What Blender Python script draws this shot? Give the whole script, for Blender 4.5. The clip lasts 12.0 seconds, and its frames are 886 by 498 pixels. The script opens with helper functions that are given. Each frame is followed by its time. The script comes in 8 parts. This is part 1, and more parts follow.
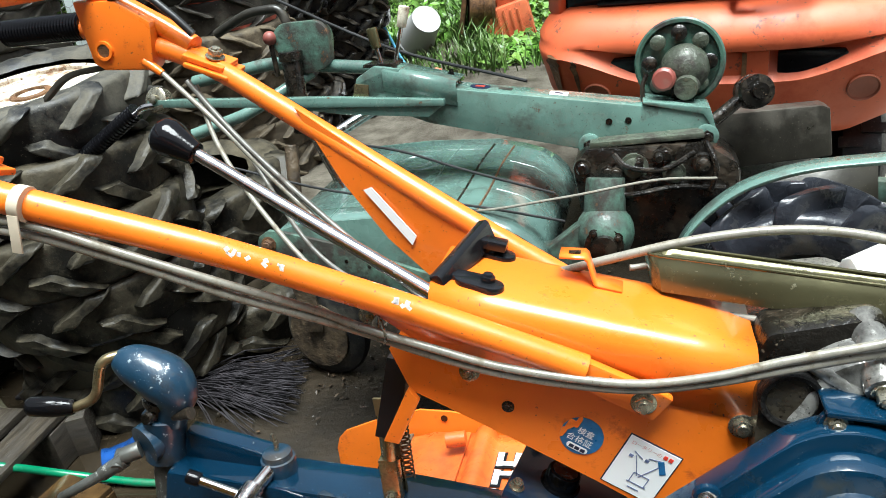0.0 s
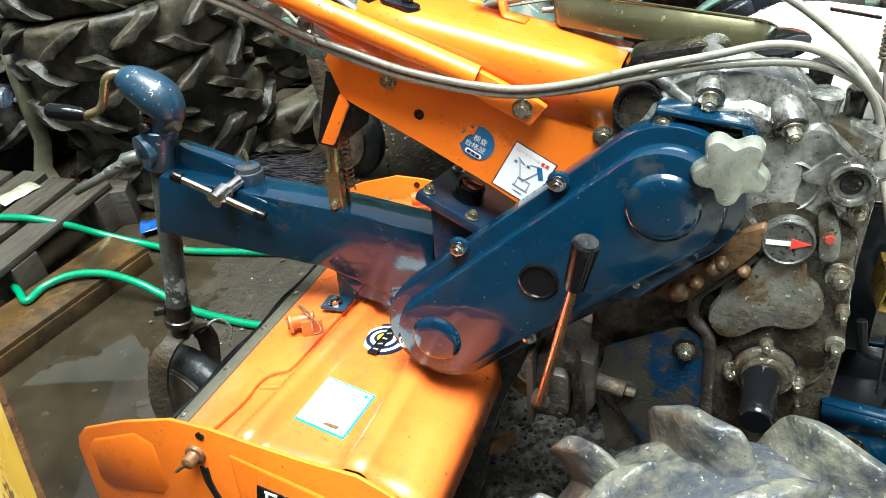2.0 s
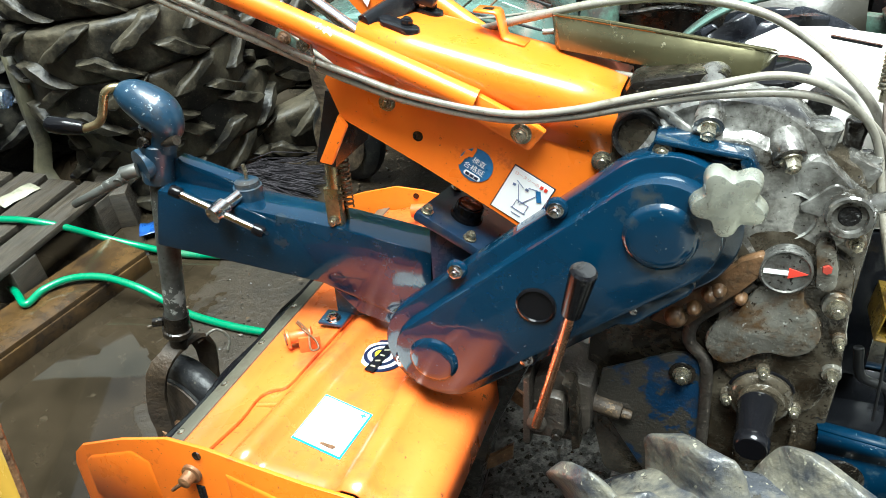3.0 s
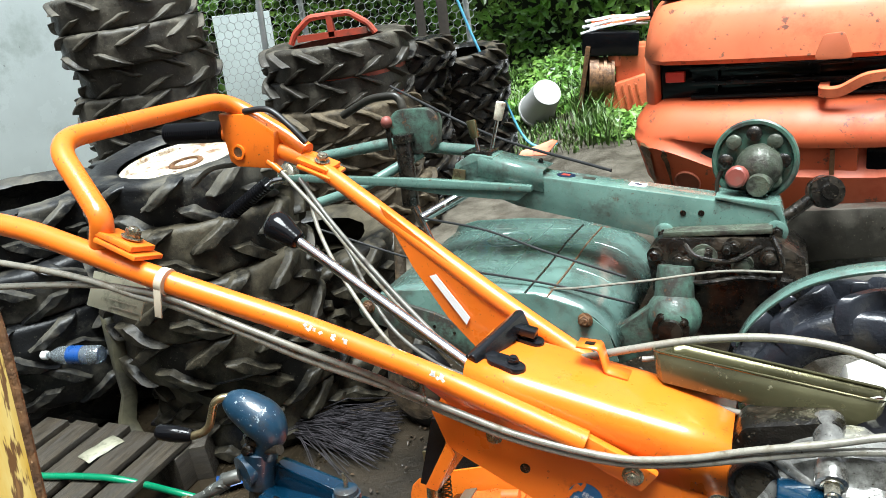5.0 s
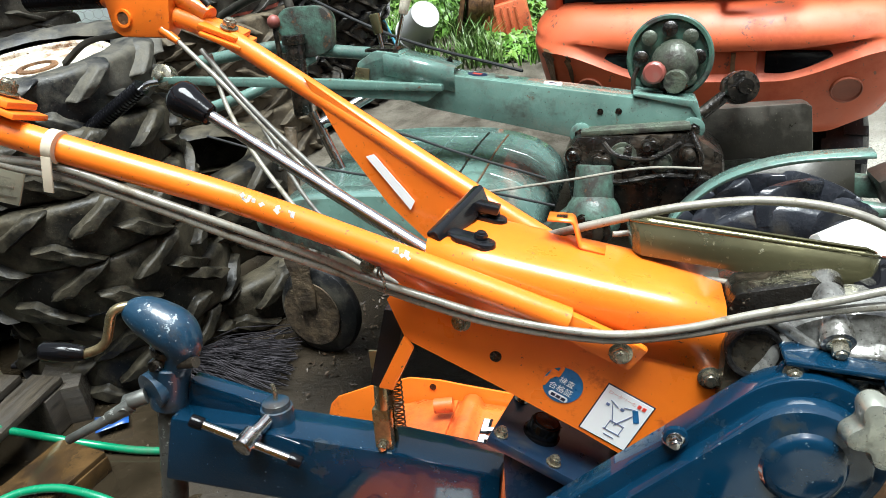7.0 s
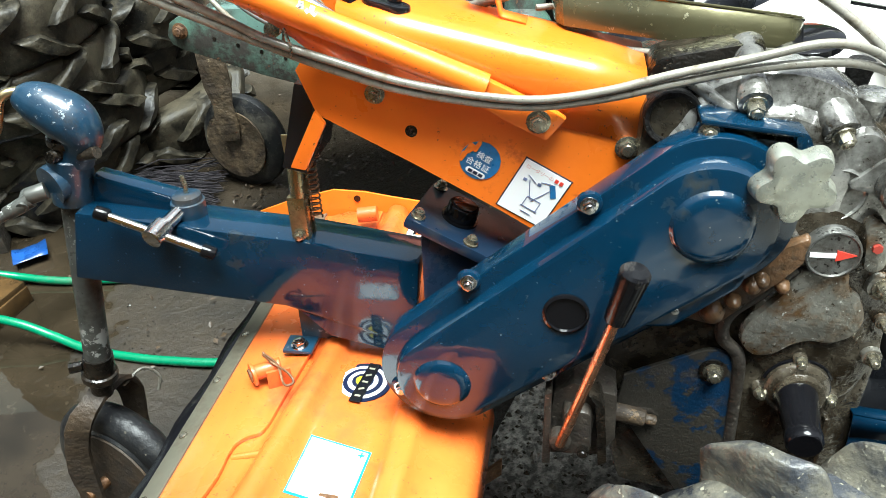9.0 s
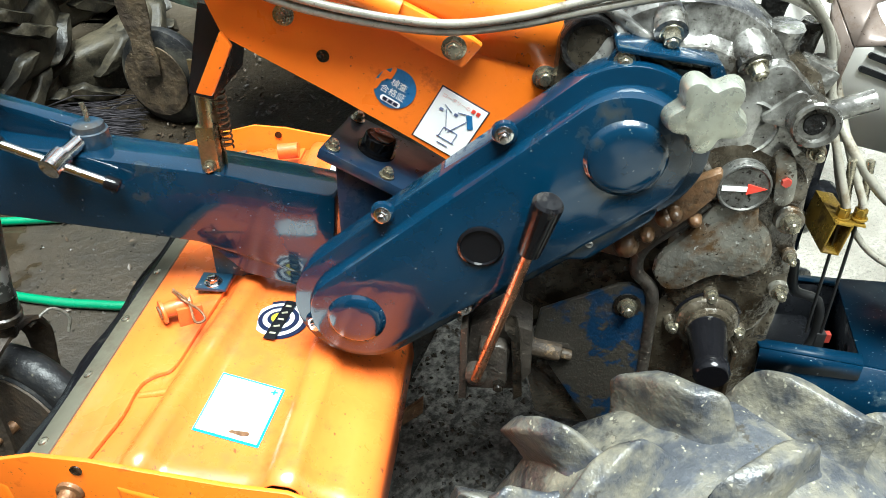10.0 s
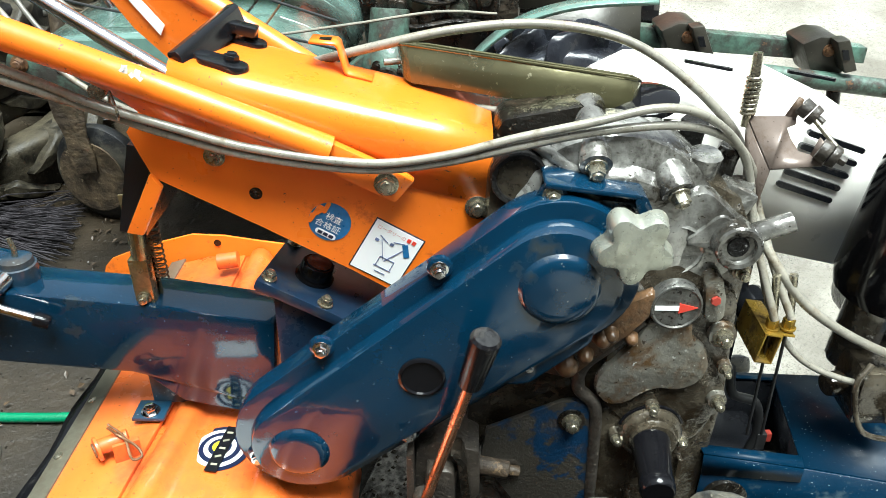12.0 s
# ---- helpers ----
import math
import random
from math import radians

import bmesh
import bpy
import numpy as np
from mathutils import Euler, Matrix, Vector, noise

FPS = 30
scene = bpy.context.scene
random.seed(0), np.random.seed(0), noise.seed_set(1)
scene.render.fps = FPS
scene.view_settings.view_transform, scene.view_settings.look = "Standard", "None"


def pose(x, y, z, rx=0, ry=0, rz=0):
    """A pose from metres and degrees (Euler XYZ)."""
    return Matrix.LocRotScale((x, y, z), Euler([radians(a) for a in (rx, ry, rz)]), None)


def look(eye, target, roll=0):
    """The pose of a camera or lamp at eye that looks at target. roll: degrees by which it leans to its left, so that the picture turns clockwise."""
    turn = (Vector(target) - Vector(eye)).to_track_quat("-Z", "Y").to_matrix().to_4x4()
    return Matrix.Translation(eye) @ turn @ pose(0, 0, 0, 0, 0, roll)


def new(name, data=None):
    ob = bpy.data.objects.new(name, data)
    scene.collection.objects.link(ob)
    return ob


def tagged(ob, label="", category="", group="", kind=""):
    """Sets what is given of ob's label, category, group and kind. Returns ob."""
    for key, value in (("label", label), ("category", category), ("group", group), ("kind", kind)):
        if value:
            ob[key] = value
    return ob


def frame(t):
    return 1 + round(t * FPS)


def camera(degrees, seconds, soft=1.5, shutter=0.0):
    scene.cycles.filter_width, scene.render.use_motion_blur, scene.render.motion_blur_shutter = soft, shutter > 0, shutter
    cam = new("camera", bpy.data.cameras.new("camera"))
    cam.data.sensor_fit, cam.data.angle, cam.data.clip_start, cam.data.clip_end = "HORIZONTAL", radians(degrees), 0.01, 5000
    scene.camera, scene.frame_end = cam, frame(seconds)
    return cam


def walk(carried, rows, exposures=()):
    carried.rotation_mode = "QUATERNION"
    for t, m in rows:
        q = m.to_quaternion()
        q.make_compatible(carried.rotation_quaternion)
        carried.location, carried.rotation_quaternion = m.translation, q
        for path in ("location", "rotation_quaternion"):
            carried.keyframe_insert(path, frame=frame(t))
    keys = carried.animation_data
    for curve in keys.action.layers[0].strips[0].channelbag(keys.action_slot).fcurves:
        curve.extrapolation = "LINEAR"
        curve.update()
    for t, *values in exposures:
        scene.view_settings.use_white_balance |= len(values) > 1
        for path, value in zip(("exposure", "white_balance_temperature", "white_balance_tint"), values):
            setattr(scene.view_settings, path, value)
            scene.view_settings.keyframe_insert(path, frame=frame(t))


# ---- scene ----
cam = camera(59.5, 12.0, soft=0.85)
PATH = [
    (0, (0.078, 0.078, 1.341), (0.077, 1.856, 0.426), -8.7),
    (0.5, (0.14, -0.002, 1.344), (0.18, 1.768, 0.415), -8.3),
    (1, (0.213, -0.098, 1.323), (0.143, 1.654, 0.36), -8.3),
    (1.5, (0.225, -0.126, 1.285), (0.06, 1.553, 0.211), -8.6),
    (2, (0.229, -0.145, 1.253), (0.029, 1.459, 0.076), -7.6),
    (2.5, (0.237, -0.132, 1.259), (0.033, 1.452, 0.055), -7.2),
    (2.7, (0.236, -0.129, 1.266), (0.033, 1.456, 0.063), -7.2),
    (4.3, (0.213, -0.086, 1.384), (-0.029, 1.67, 0.458), -7.9),
    (4.5, (0.207, -0.078, 1.409), (-0.055, 1.71, 0.552), -8.3),
    (5, (0.187, -0.071, 1.441), (-0.115, 1.762, 0.7), -9.2),
    (5.5, (0.116, -0.032, 1.417), (-0.187, 1.804, 0.682), -9.3),
    (6, (0.047, 0.002, 1.379), (-0.136, 1.832, 0.592), -8.0),
    (6.5, (0.056, 0.011, 1.366), (0.003, 1.833, 0.543), -6.8),
    (7, (0.065, 0.006, 1.331), (0.09, 1.782, 0.412), -6.4),
    (7.2, (0.066, 0.003, 1.32), (0.109, 1.761, 0.367), -6.5),
    (8.8, (0.077, -0.014, 1.246), (0.194, 1.583, 0.047), -5.0),
    (9, (0.08, -0.018, 1.235), (0.217, 1.554, 0.007), -4.3),
    (9.5, (0.09, -0.022, 1.214), (0.286, 1.488, -0.083), -2.2),
    (10, (0.105, -0.019, 1.208), (0.379, 1.448, -0.124), -0.4),
    (10.5, (0.115, -0.012, 1.206), (0.433, 1.44, -0.132), 0.7),
    (11, (0.132, -0.003, 1.22), (0.493, 1.442, -0.115), 0.9),
    (11.5, (0.141, 0.002, 1.228), (0.541, 1.456, -0.086), 0.8),
    (12, (0.127, 0.022, 1.264), (0.546, 1.552, 0.047), 0.1),
]
walk(cam, [(t, look(eye, target, roll)) for t, eye, target, roll in PATH],
     exposures=[(0.0, 1.62, 6100, 6), (1.2, 1.80, 6100, 5), (2.0, 2.13, 6080, 1), (2.7, 2.17, 6050, 1), (4.5, 1.80, 6100, 6), (6.5, 1.66, 6100, 7),
                (7.2, 1.66, 6100, 7), (9.0, 2.08, 6100, 3), (10.5, 2.20, 6090, 2), (11.0, 2.17, 6100, 2), (12.0, 1.93, 6150, 3)])

# ---- light: bright overcast sky after rain ----
world = bpy.data.worlds.new("overcast_sky")
scene.world = world
world.use_nodes = True
wn, wl = world.node_tree.nodes, world.node_tree.links
wn.clear()
sky = wn.new("ShaderNodeTexSky")
sky.sky_type, sky.sun_disc = "NISHITA", False
sky.sun_elevation, sky.sun_rotation = radians(80), radians(154)
sky.dust_density, sky.air_density = 4.0, 1.0
soften = wn.new("ShaderNodeHueSaturation")
soften.inputs["Saturation"].default_value = 0.25
back = wn.new("ShaderNodeBackground")
back.inputs["Strength"].default_value = 0.056
out = wn.new("ShaderNodeOutputWorld")
wl.new(sky.outputs[0], soften.inputs["Color"])
wl.new(soften.outputs[0], back.inputs["Color"])
wl.new(back.outputs[0], out.inputs["Surface"])
sun = new("sun", bpy.data.lights.new("sun", "SUN"))
sun.data.energy, sun.data.angle, sun.data.color = 3.45, radians(34), (0.97, 1.0, 0.97)
sun.matrix_world = look((0.46, -0.95, 6), (0, 0, 0))


# ---- materials ----
def surf(name, base, rough=0.5, metal=0.0, tone=0.12, scale=6.0, dirt=None, amount=0.0, dirt_scale=9.0, chips=None, chip_amount=0.0,
         chip_scale=30.0, bump=0.05, bump_scale=120.0, rough_var=0.12, coat=0.0, streak=None, dirt_rough=0.75, spec=0.5,
         grit=None, grit_amount=0.0, grit_scale=260.0, relief=0.0):
    """A painted, metal, rubber or earthy surface: base colour with slow tone changes, dirt patches, chips, fine relief."""
    m = bpy.data.materials.new(name)
    m.use_nodes = True
    n, l = m.node_tree.nodes, m.node_tree.links
    b = n["Principled BSDF"]
    co = n.new("ShaderNodeTexCoord")
    pos = co.outputs["Object"]
    if streak:
        mp = n.new("ShaderNodeMapping")
        mp.inputs["Scale"].default_value = streak
        l.new(pos, mp.inputs["Vector"])
        pos = mp.outputs[0]

    def tex(s, detail=5.0, rgh=0.6):
        t = n.new("ShaderNodeTexNoise")
        t.inputs["Scale"].default_value, t.inputs["Detail"].default_value, t.inputs["Roughness"].default_value = s, detail, rgh
        l.new(pos, t.inputs["Vector"])
        return t.outputs["Fac"]

    def ramp(src, lo, hi):
        r = n.new("ShaderNodeMapRange")
        r.inputs["From Min"].default_value, r.inputs["From Max"].default_value = lo, hi
        l.new(src, r.inputs["Value"])
        return r.outputs[0]

    def mix(fac, a, c):
        x = n.new("ShaderNodeMix")
        x.data_type = "RGBA"
        if isinstance(fac, float):
            x.inputs[0].default_value = fac
        else:
            l.new(fac, x.inputs[0])
        for sock, v in ((x.inputs[6], a), (x.inputs[7], c)):
            if isinstance(v, tuple):
                sock.default_value = (*v, 1)
            else:
                l.new(v, sock)
        return x.outputs[2]

    dark = tuple(c * (1 - tone * 1.6) for c in base)
    light = tuple(min(1, c * (1 + tone)) for c in base)
    col = mix(ramp(tex(scale), 0.3, 0.7), dark, light)
    fine = tex(bump_scale, 3.0)
    rgh = ramp(tex(scale * 2.3), 0.25, 0.75)
    rr = n.new("ShaderNodeMapRange")
    rr.inputs["To Min"].default_value, rr.inputs["To Max"].default_value = max(0.02, rough - rough_var), min(1, rough + rough_var)
    l.new(rgh, rr.inputs["Value"])
    rout = rr.outputs[0]
    if dirt:
        f = ramp(tex(dirt_scale, 8.0, 0.7), 0.66 - amount * 0.5, 0.74 - amount * 0.28)
        col = mix(f, col, dirt)
        x = n.new("ShaderNodeMix")
        l.new(f, x.inputs[0])
        l.new(rout, x.inputs[2])
        x.inputs[3].default_value = dirt_rough
        rout = x.outputs[0]
    if chips:
        f = ramp(tex(chip_scale, 6.0, 0.75), 0.70 - chip_amount * 0.3, 0.72 - chip_amount * 0.3)
        col = mix(f, col, chips)
    if grit:
        f = ramp(tex(grit_scale, 2.0, 0.5), 0.72 - grit_amount * 0.3, 0.76 - grit_amount * 0.3)
        col = mix(f, col, grit)
    l.new(col, b.inputs["Base Color"])
    l.new(rout, b.inputs["Roughness"])
    b.inputs["Metallic"].default_value = metal
    b.inputs["Specular IOR Level"].default_value = spec
    b.inputs["Coat Weight"].default_value = coat
    b.inputs["Coat Roughness"].default_value = 0.06
    bp = n.new("ShaderNodeBump")
    bp.inputs["Strength"].default_value, bp.inputs["Distance"].default_value = bump, 0.004
    l.new(fine, bp.inputs["Height"])
    if relief:
        b2 = n.new("ShaderNodeBump")
        b2.inputs["Strength"].default_value, b2.inputs["Distance"].default_value = relief, 0.012
        l.new(tex(bump_scale * 0.22, 4.0, 0.55), b2.inputs["Height"])
        l.new(b2.outputs[0], bp.inputs["Normal"])
        l.new(b2.outputs[0], b.inputs["Coat Normal"])
    l.new(bp.outputs[0], b.inputs["Normal"])
    return m


ORANGE = surf("orange_paint", (0.78, 0.168, 0.012), 0.33, tone=0.08, dirt=(0.40, 0.065, 0.010), amount=0.11, dirt_scale=17, chips=(0.10, 0.04, 0.02), chip_amount=0.13, chip_scale=60, coat=0.30, bump=0.05, grit=(0.10, 0.05, 0.03), grit_amount=0.08, relief=0.04)
COVER = surf("tiller_cover_paint", (0.70, 0.140, 0.024), 0.30, tone=0.16, scale=4, dirt=(0.46, 0.075, 0.009), amount=0.26, dirt_scale=6, chips=(0.12, 0.04, 0.015), chip_amount=0.17, chip_scale=40, coat=0.45, bump=0.04, bump_scale=60, grit=(0.12, 0.05, 0.02), grit_amount=0.11, relief=0.08)
BLUE = surf("dark_blue_paint", (0.002, 0.019, 0.042), 0.12, tone=0.18, scale=9, dirt=(0.010, 0.018, 0.022), amount=0.14, dirt_scale=14, coat=0.5, bump=0.012, relief=0.03, grit=(0.09, 0.11, 0.12), grit_amount=0.006, grit_scale=180, spec=0.45)
BLUE_BASE = surf("dusty_blue_base_paint", (0.001, 0.013, 0.030), 0.36, tone=0.2, scale=10, dirt=(0.03, 0.05, 0.06), amount=0.12, dirt_scale=14, bump=0.05, grit=(0.14, 0.18, 0.2), grit_amount=0.07, relief=0.05, spec=0.12)
BLUE_WORN = surf("worn_blue_paint", (0.007, 0.034, 0.066), 0.38, tone=0.3, dirt=(0.022, 0.021, 0.020), amount=0.28, dirt_scale=14, chips=(0.26, 0.31, 0.34), chip_amount=0.19, chip_scale=30, coat=0.35, grit=(0.2, 0.22, 0.24), grit_amount=0.08, relief=0.15)
BLUE_MUD = surf("muddy_blue_plate", (0.003, 0.018, 0.045), 0.35, tone=0.3, dirt=(0.012, 0.010, 0.008), amount=0.2, dirt_scale=30, chips=(0.027, 0.024, 0.019), chip_amount=0.74, chip_scale=7, bump=0.4, bump_scale=190, grit=(0.055, 0.047, 0.037), grit_amount=0.2, grit_scale=260)
CAST = surf("grimy_cast_aluminium", (0.30, 0.295, 0.27), 0.26, 0.35, tone=0.45, scale=14, dirt=(0.028, 0.024, 0.018), amount=0.50, dirt_scale=16, chips=(0.62, 0.62, 0.60), chip_amount=0.20, chip_scale=22, coat=0.9, bump=0.18, bump_scale=90, dirt_rough=0.18, grit=(0.035, 0.028, 0.020), grit_amount=0.17, grit_scale=330, relief=0.42)
CAST_RUST = surf("rust_stained_casting", (0.20, 0.192, 0.162), 0.24, 0.50, tone=0.30, scale=16, dirt=(0.115, 0.062, 0.022), amount=0.38, dirt_scale=26, chips=(0.040, 0.026, 0.014), chip_amount=0.30, chip_scale=110, coat=0.6, bump=0.25, bump_scale=170, dirt_rough=0.26, grit=(0.50, 0.50, 0.46), grit_amount=0.14, grit_scale=190, relief=0.22)
CAST_DARK = surf("greasy_dark_iron", (0.008, 0.0066, 0.005), 0.26, 0.1, tone=0.4, scale=12, spec=0.35, dirt=(0.034, 0.025, 0.016), amount=0.32, dirt_scale=22, coat=0.35, bump=0.5, bump_scale=130, dirt_rough=0.5, grit=(0.075, 0.06, 0.042), grit_amount=0.16, grit_scale=210, relief=0.35)
STEEL = surf("zinc_bolt", (0.42, 0.39, 0.30), 0.26, 0.9, tone=0.3, scale=60, dirt=(0.07, 0.045, 0.02), amount=0.24, dirt_scale=80)
CHROME = surf("chromed_rod", (0.62, 0.61, 0.60), 0.16, 1.0, tone=0.15, scale=20, dirt=(0.2, 0.15, 0.1), amount=0.12, dirt_scale=50)
ALU = surf("cast_knob_aluminium", (0.40, 0.41, 0.345), 0.26, 0.7, tone=0.18, scale=18, dirt=(0.22, 0.215, 0.165), amount=0.28, dirt_scale=20, bump=0.05, bump_scale=240, grit=(0.08, 0.07, 0.05), grit_amount=0.07)
GOLD = surf("yellow_zinc_plate", (0.30, 0.25, 0.14), 0.28, 0.85, tone=0.2, scale=10, dirt=(0.14, 0.10, 0.05), amount=0.2)
BRASS = surf("gold_painted_bracket", (0.34, 0.215, 0.035), 0.28, 0.7, tone=0.25, scale=20, dirt=(0.09, 0.055, 0.02), amount=0.3, dirt_scale=30)
OLIVE = surf("olive_zinc_tray", (0.13, 0.12, 0.062), 0.24, 0.7, tone=0.22, scale=7, dirt=(0.26, 0.245, 0.18), amount=0.08, dirt_scale=50, bump=0.05, grit=(0.32, 0.30, 0.23), grit_amount=0.08)
COPPER = surf("worn_coppery_lever", (0.46, 0.23, 0.13), 0.22, 0.85, tone=0.2, scale=30, dirt=(0.10, 0.04, 0.02), amount=0.25, dirt_scale=40)
BLACK = surf("black_plastic", (0.005, 0.005, 0.006), 0.08, tone=0.2, spec=0.25, dirt=(0.03, 0.027, 0.024), amount=0.08, dirt_rough=0.4)
BLACK_IRON = surf("black_painted_steel", (0.007, 0.0075, 0.009), 0.22, tone=0.2, spec=0.35, dirt=(0.035, 0.03, 0.024), amount=0.12)
RUBBER = surf("weathered_tyre_rubber", (0.011, 0.011, 0.011), 0.30, tone=0.35, scale=7, spec=0.30, dirt=(0.064, 0.051, 0.033), amount=0.42, dirt_scale=9, bump=0.3, bump_scale=110, grit=(0.07, 0.065, 0.05), grit_amount=0.12, grit_scale=150, relief=0.25)
RUBBER_OLD = surf("greyed_tyre_rubber", (0.012, 0.0125, 0.0135), 0.42, tone=0.4, scale=6, spec=0.35, dirt=(0.088, 0.080, 0.061), amount=0.36, dirt_scale=5, bump=0.3, bump_scale=100, grit=(0.09, 0.084, 0.066), grit_amount=0.14, grit_scale=140, relief=0.25)
RUBBER_MUD = surf("muddy_tyre_rubber", (0.040, 0.043, 0.049), 0.30, tone=0.45, scale=7, spec=0.4, dirt=(0.150, 0.138, 0.102), amount=0.40, dirt_scale=11, chips=(0.042, 0.038, 0.032), chip_amount=0.30, chip_scale=26, bump=0.35, bump_scale=170, dirt_rough=0.5, grit=(0.24, 0.228, 0.175), grit_amount=0.15, grit_scale=150, relief=0.3)
CABLE = surf("grey_cable_sheath", (0.25, 0.235, 0.195), 0.30, 0.1, tone=0.2, scale=30, dirt=(0.12, 0.095, 0.06), amount=0.3, dirt_scale=30, grit=(0.08, 0.06, 0.04), grit_amount=0.08)
CABLE_GREY = surf("dull_grey_cable", (0.12, 0.113, 0.098), 0.35, tone=0.3, scale=20, dirt=(0.05, 0.04, 0.03), amount=0.3, dirt_scale=30)
CABLE_DARK = surf("black_cable", (0.015, 0.015, 0.015), 0.4)
WHITE_HOOD = surf("white_bonnet_paint", (0.78, 0.76, 0.70), 0.32, tone=0.04, dirt=(0.55, 0.50, 0.42), amount=0.12, coat=0.3)
WHITE = surf("white_sticker", (0.82, 0.83, 0.82), 0.35, tone=0.03, dirt=(0.55, 0.5, 0.42), amount=0.03)
CYAN = surf("cyan_print", (0.02, 0.42, 0.55), 0.35, tone=0.03)
NAVY = surf("navy_print", (0.006, 0.011, 0.036), 0.35, tone=0.03)
SKYBLUE = surf("blue_print", (0.02, 0.12, 0.28), 0.35, tone=0.25, scale=60, chips=(0.5, 0.16, 0.03), chip_amount=0.2, chip_scale=45)
INK = surf("pale_navy_ink", (0.13, 0.16, 0.28), 0.4, tone=0.2, scale=80)
RED_DULL = surf("dull_red_plastic", (0.36, 0.045, 0.03), 0.4, tone=0.15, scale=40)
REDP = surf("red_print", (0.62, 0.05, 0.03), 0.4, tone=0.08)
YELLOWP = surf("yellow_print", (0.80, 0.62, 0.02), 0.4, tone=0.05)
GREEN = surf("faded_green_paint", (0.108, 0.188, 0.158), 0.25, tone=0.22, scale=7, dirt=(0.045, 0.052, 0.040), amount=0.30, dirt_scale=12, chips=(0.09, 0.045, 0.022), chip_amount=0.19, chip_scale=32, coat=0.35, grit=(0.04, 0.035, 0.025), grit_amount=0.12, relief=0.08)
GREEN_COVER = surf("glossy_green_cover", (0.095, 0.160, 0.140), 0.12, tone=0.22, scale=6, dirt=(0.030, 0.045, 0.036), amount=0.34, dirt_scale=9, chips=(0.10, 0.05, 0.025), chip_amount=0.14, chip_scale=26, coat=0.7, relief=0.14, bump_scale=40, grit=(0.12, 0.16, 0.13), grit_amount=0.05)
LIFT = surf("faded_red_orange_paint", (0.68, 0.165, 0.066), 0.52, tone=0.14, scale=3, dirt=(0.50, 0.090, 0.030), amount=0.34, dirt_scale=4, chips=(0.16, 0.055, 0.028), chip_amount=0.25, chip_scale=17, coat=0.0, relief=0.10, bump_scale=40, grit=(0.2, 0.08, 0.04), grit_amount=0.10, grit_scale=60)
# Bumper's copy of LIFT, with shade of its down-turned faces in the colour.
LIFT_LOW = surf("shaded_scraped_orange_paint", (0.56, 0.105, 0.034), 0.52, tone=0.14, scale=3, dirt=(0.42, 0.065, 0.020), amount=0.34, dirt_scale=4, chips=(0.16, 0.055, 0.028), chip_amount=0.27, chip_scale=17, coat=0.0, relief=0.10, bump_scale=40, grit=(0.2, 0.08, 0.04), grit_amount=0.10, grit_scale=60)
RED_CAP = surf("faded_red_cap", (0.22, 0.058, 0.044), 0.45, tone=0.2, dirt=(0.2, 0.07, 0.05), amount=0.3, dirt_scale=40)
RED_IRON = surf("red_iron_frame", (0.42, 0.075, 0.04), 0.5, tone=0.2, dirt=(0.15, 0.06, 0.04), amount=0.3)
CREAM = surf("cream_rim_paint", (0.70, 0.66, 0.53), 0.4, tone=0.14, scale=12, dirt=(0.16, 0.08, 0.035), amount=0.46, dirt_scale=13, grit=(0.10, 0.05, 0.025), grit_amount=0.24, grit_scale=80, relief=0.2)
YELLOW = surf("old_yellow_paint", (0.46, 0.275, 0.040), 0.30, tone=0.22, scale=8, dirt=(0.56, 0.43, 0.15), amount=0.30, dirt_scale=9, chips=(0.12, 0.055, 0.018), chip_amount=0.34, chip_scale=11, coat=0.2, streak=(1.0, 1.0, 0.25), grit=(0.20, 0.10, 0.03), grit_amount=0.2, grit_scale=90)
RUST_STEEL = surf("rusty_steel", (0.19, 0.095, 0.042), 0.45, 0.3, tone=0.4, scale=22, dirt=(0.06, 0.030, 0.016), amount=0.38, dirt_scale=30, bump=0.6, grit=(0.33, 0.20, 0.10), grit_amount=0.15, relief=0.3)
WOOD = surf("weathered_plank", (0.046, 0.037, 0.026), 0.36, tone=0.45, scale=14, dirt=(0.026, 0.021, 0.015), amount=0.40, dirt_scale=6, bump=0.7, bump_scale=60, streak=(1, 9, 9), grit=(0.11, 0.095, 0.07), grit_amount=0.15, grit_scale=90)
WOOD_WET = surf("wet_brown_plank", (0.060, 0.034, 0.013), 0.1, tone=0.4, scale=9, dirt=(0.022, 0.014, 0.008), amount=0.4, dirt_scale=6, bump=0.25, bump_scale=50, dirt_rough=0.2, relief=0.1)
TWIG = surf("dark_broom_twigs", (0.030, 0.027, 0.030), 0.35, tone=0.5, scale=30)
HOSE = surf("green_garden_hose", (0.006, 0.155, 0.070), 0.25, tone=0.12, dirt=(0.02, 0.09, 0.04), amount=0.15)
WALLM = surf("grimy_white_wall", (0.66, 0.73, 0.71), 0.22, tone=0.10, scale=1.2, dirt=(0.42, 0.48, 0.45), amount=0.24, dirt_scale=2.2, chips=(0.05, 0.05, 0.04), chip_amount=0.08, chip_scale=30, coat=0.3)
BUCKET = surf("white_plastic", (0.38, 0.38, 0.375), 0.4, tone=0.05, dirt=(0.5, 0.48, 0.42), amount=0.1)
WIRE = surf("galvanised_wire", (0.42, 0.44, 0.43), 0.4, 0.6, tone=0.2)
LEAF = surf("ivy_leaves", (0.095, 0.225, 0.027), 0.32, tone=0.6, scale=3.5, dirt=(0.15, 0.27, 0.034), amount=0.40, dirt_scale=2.5)
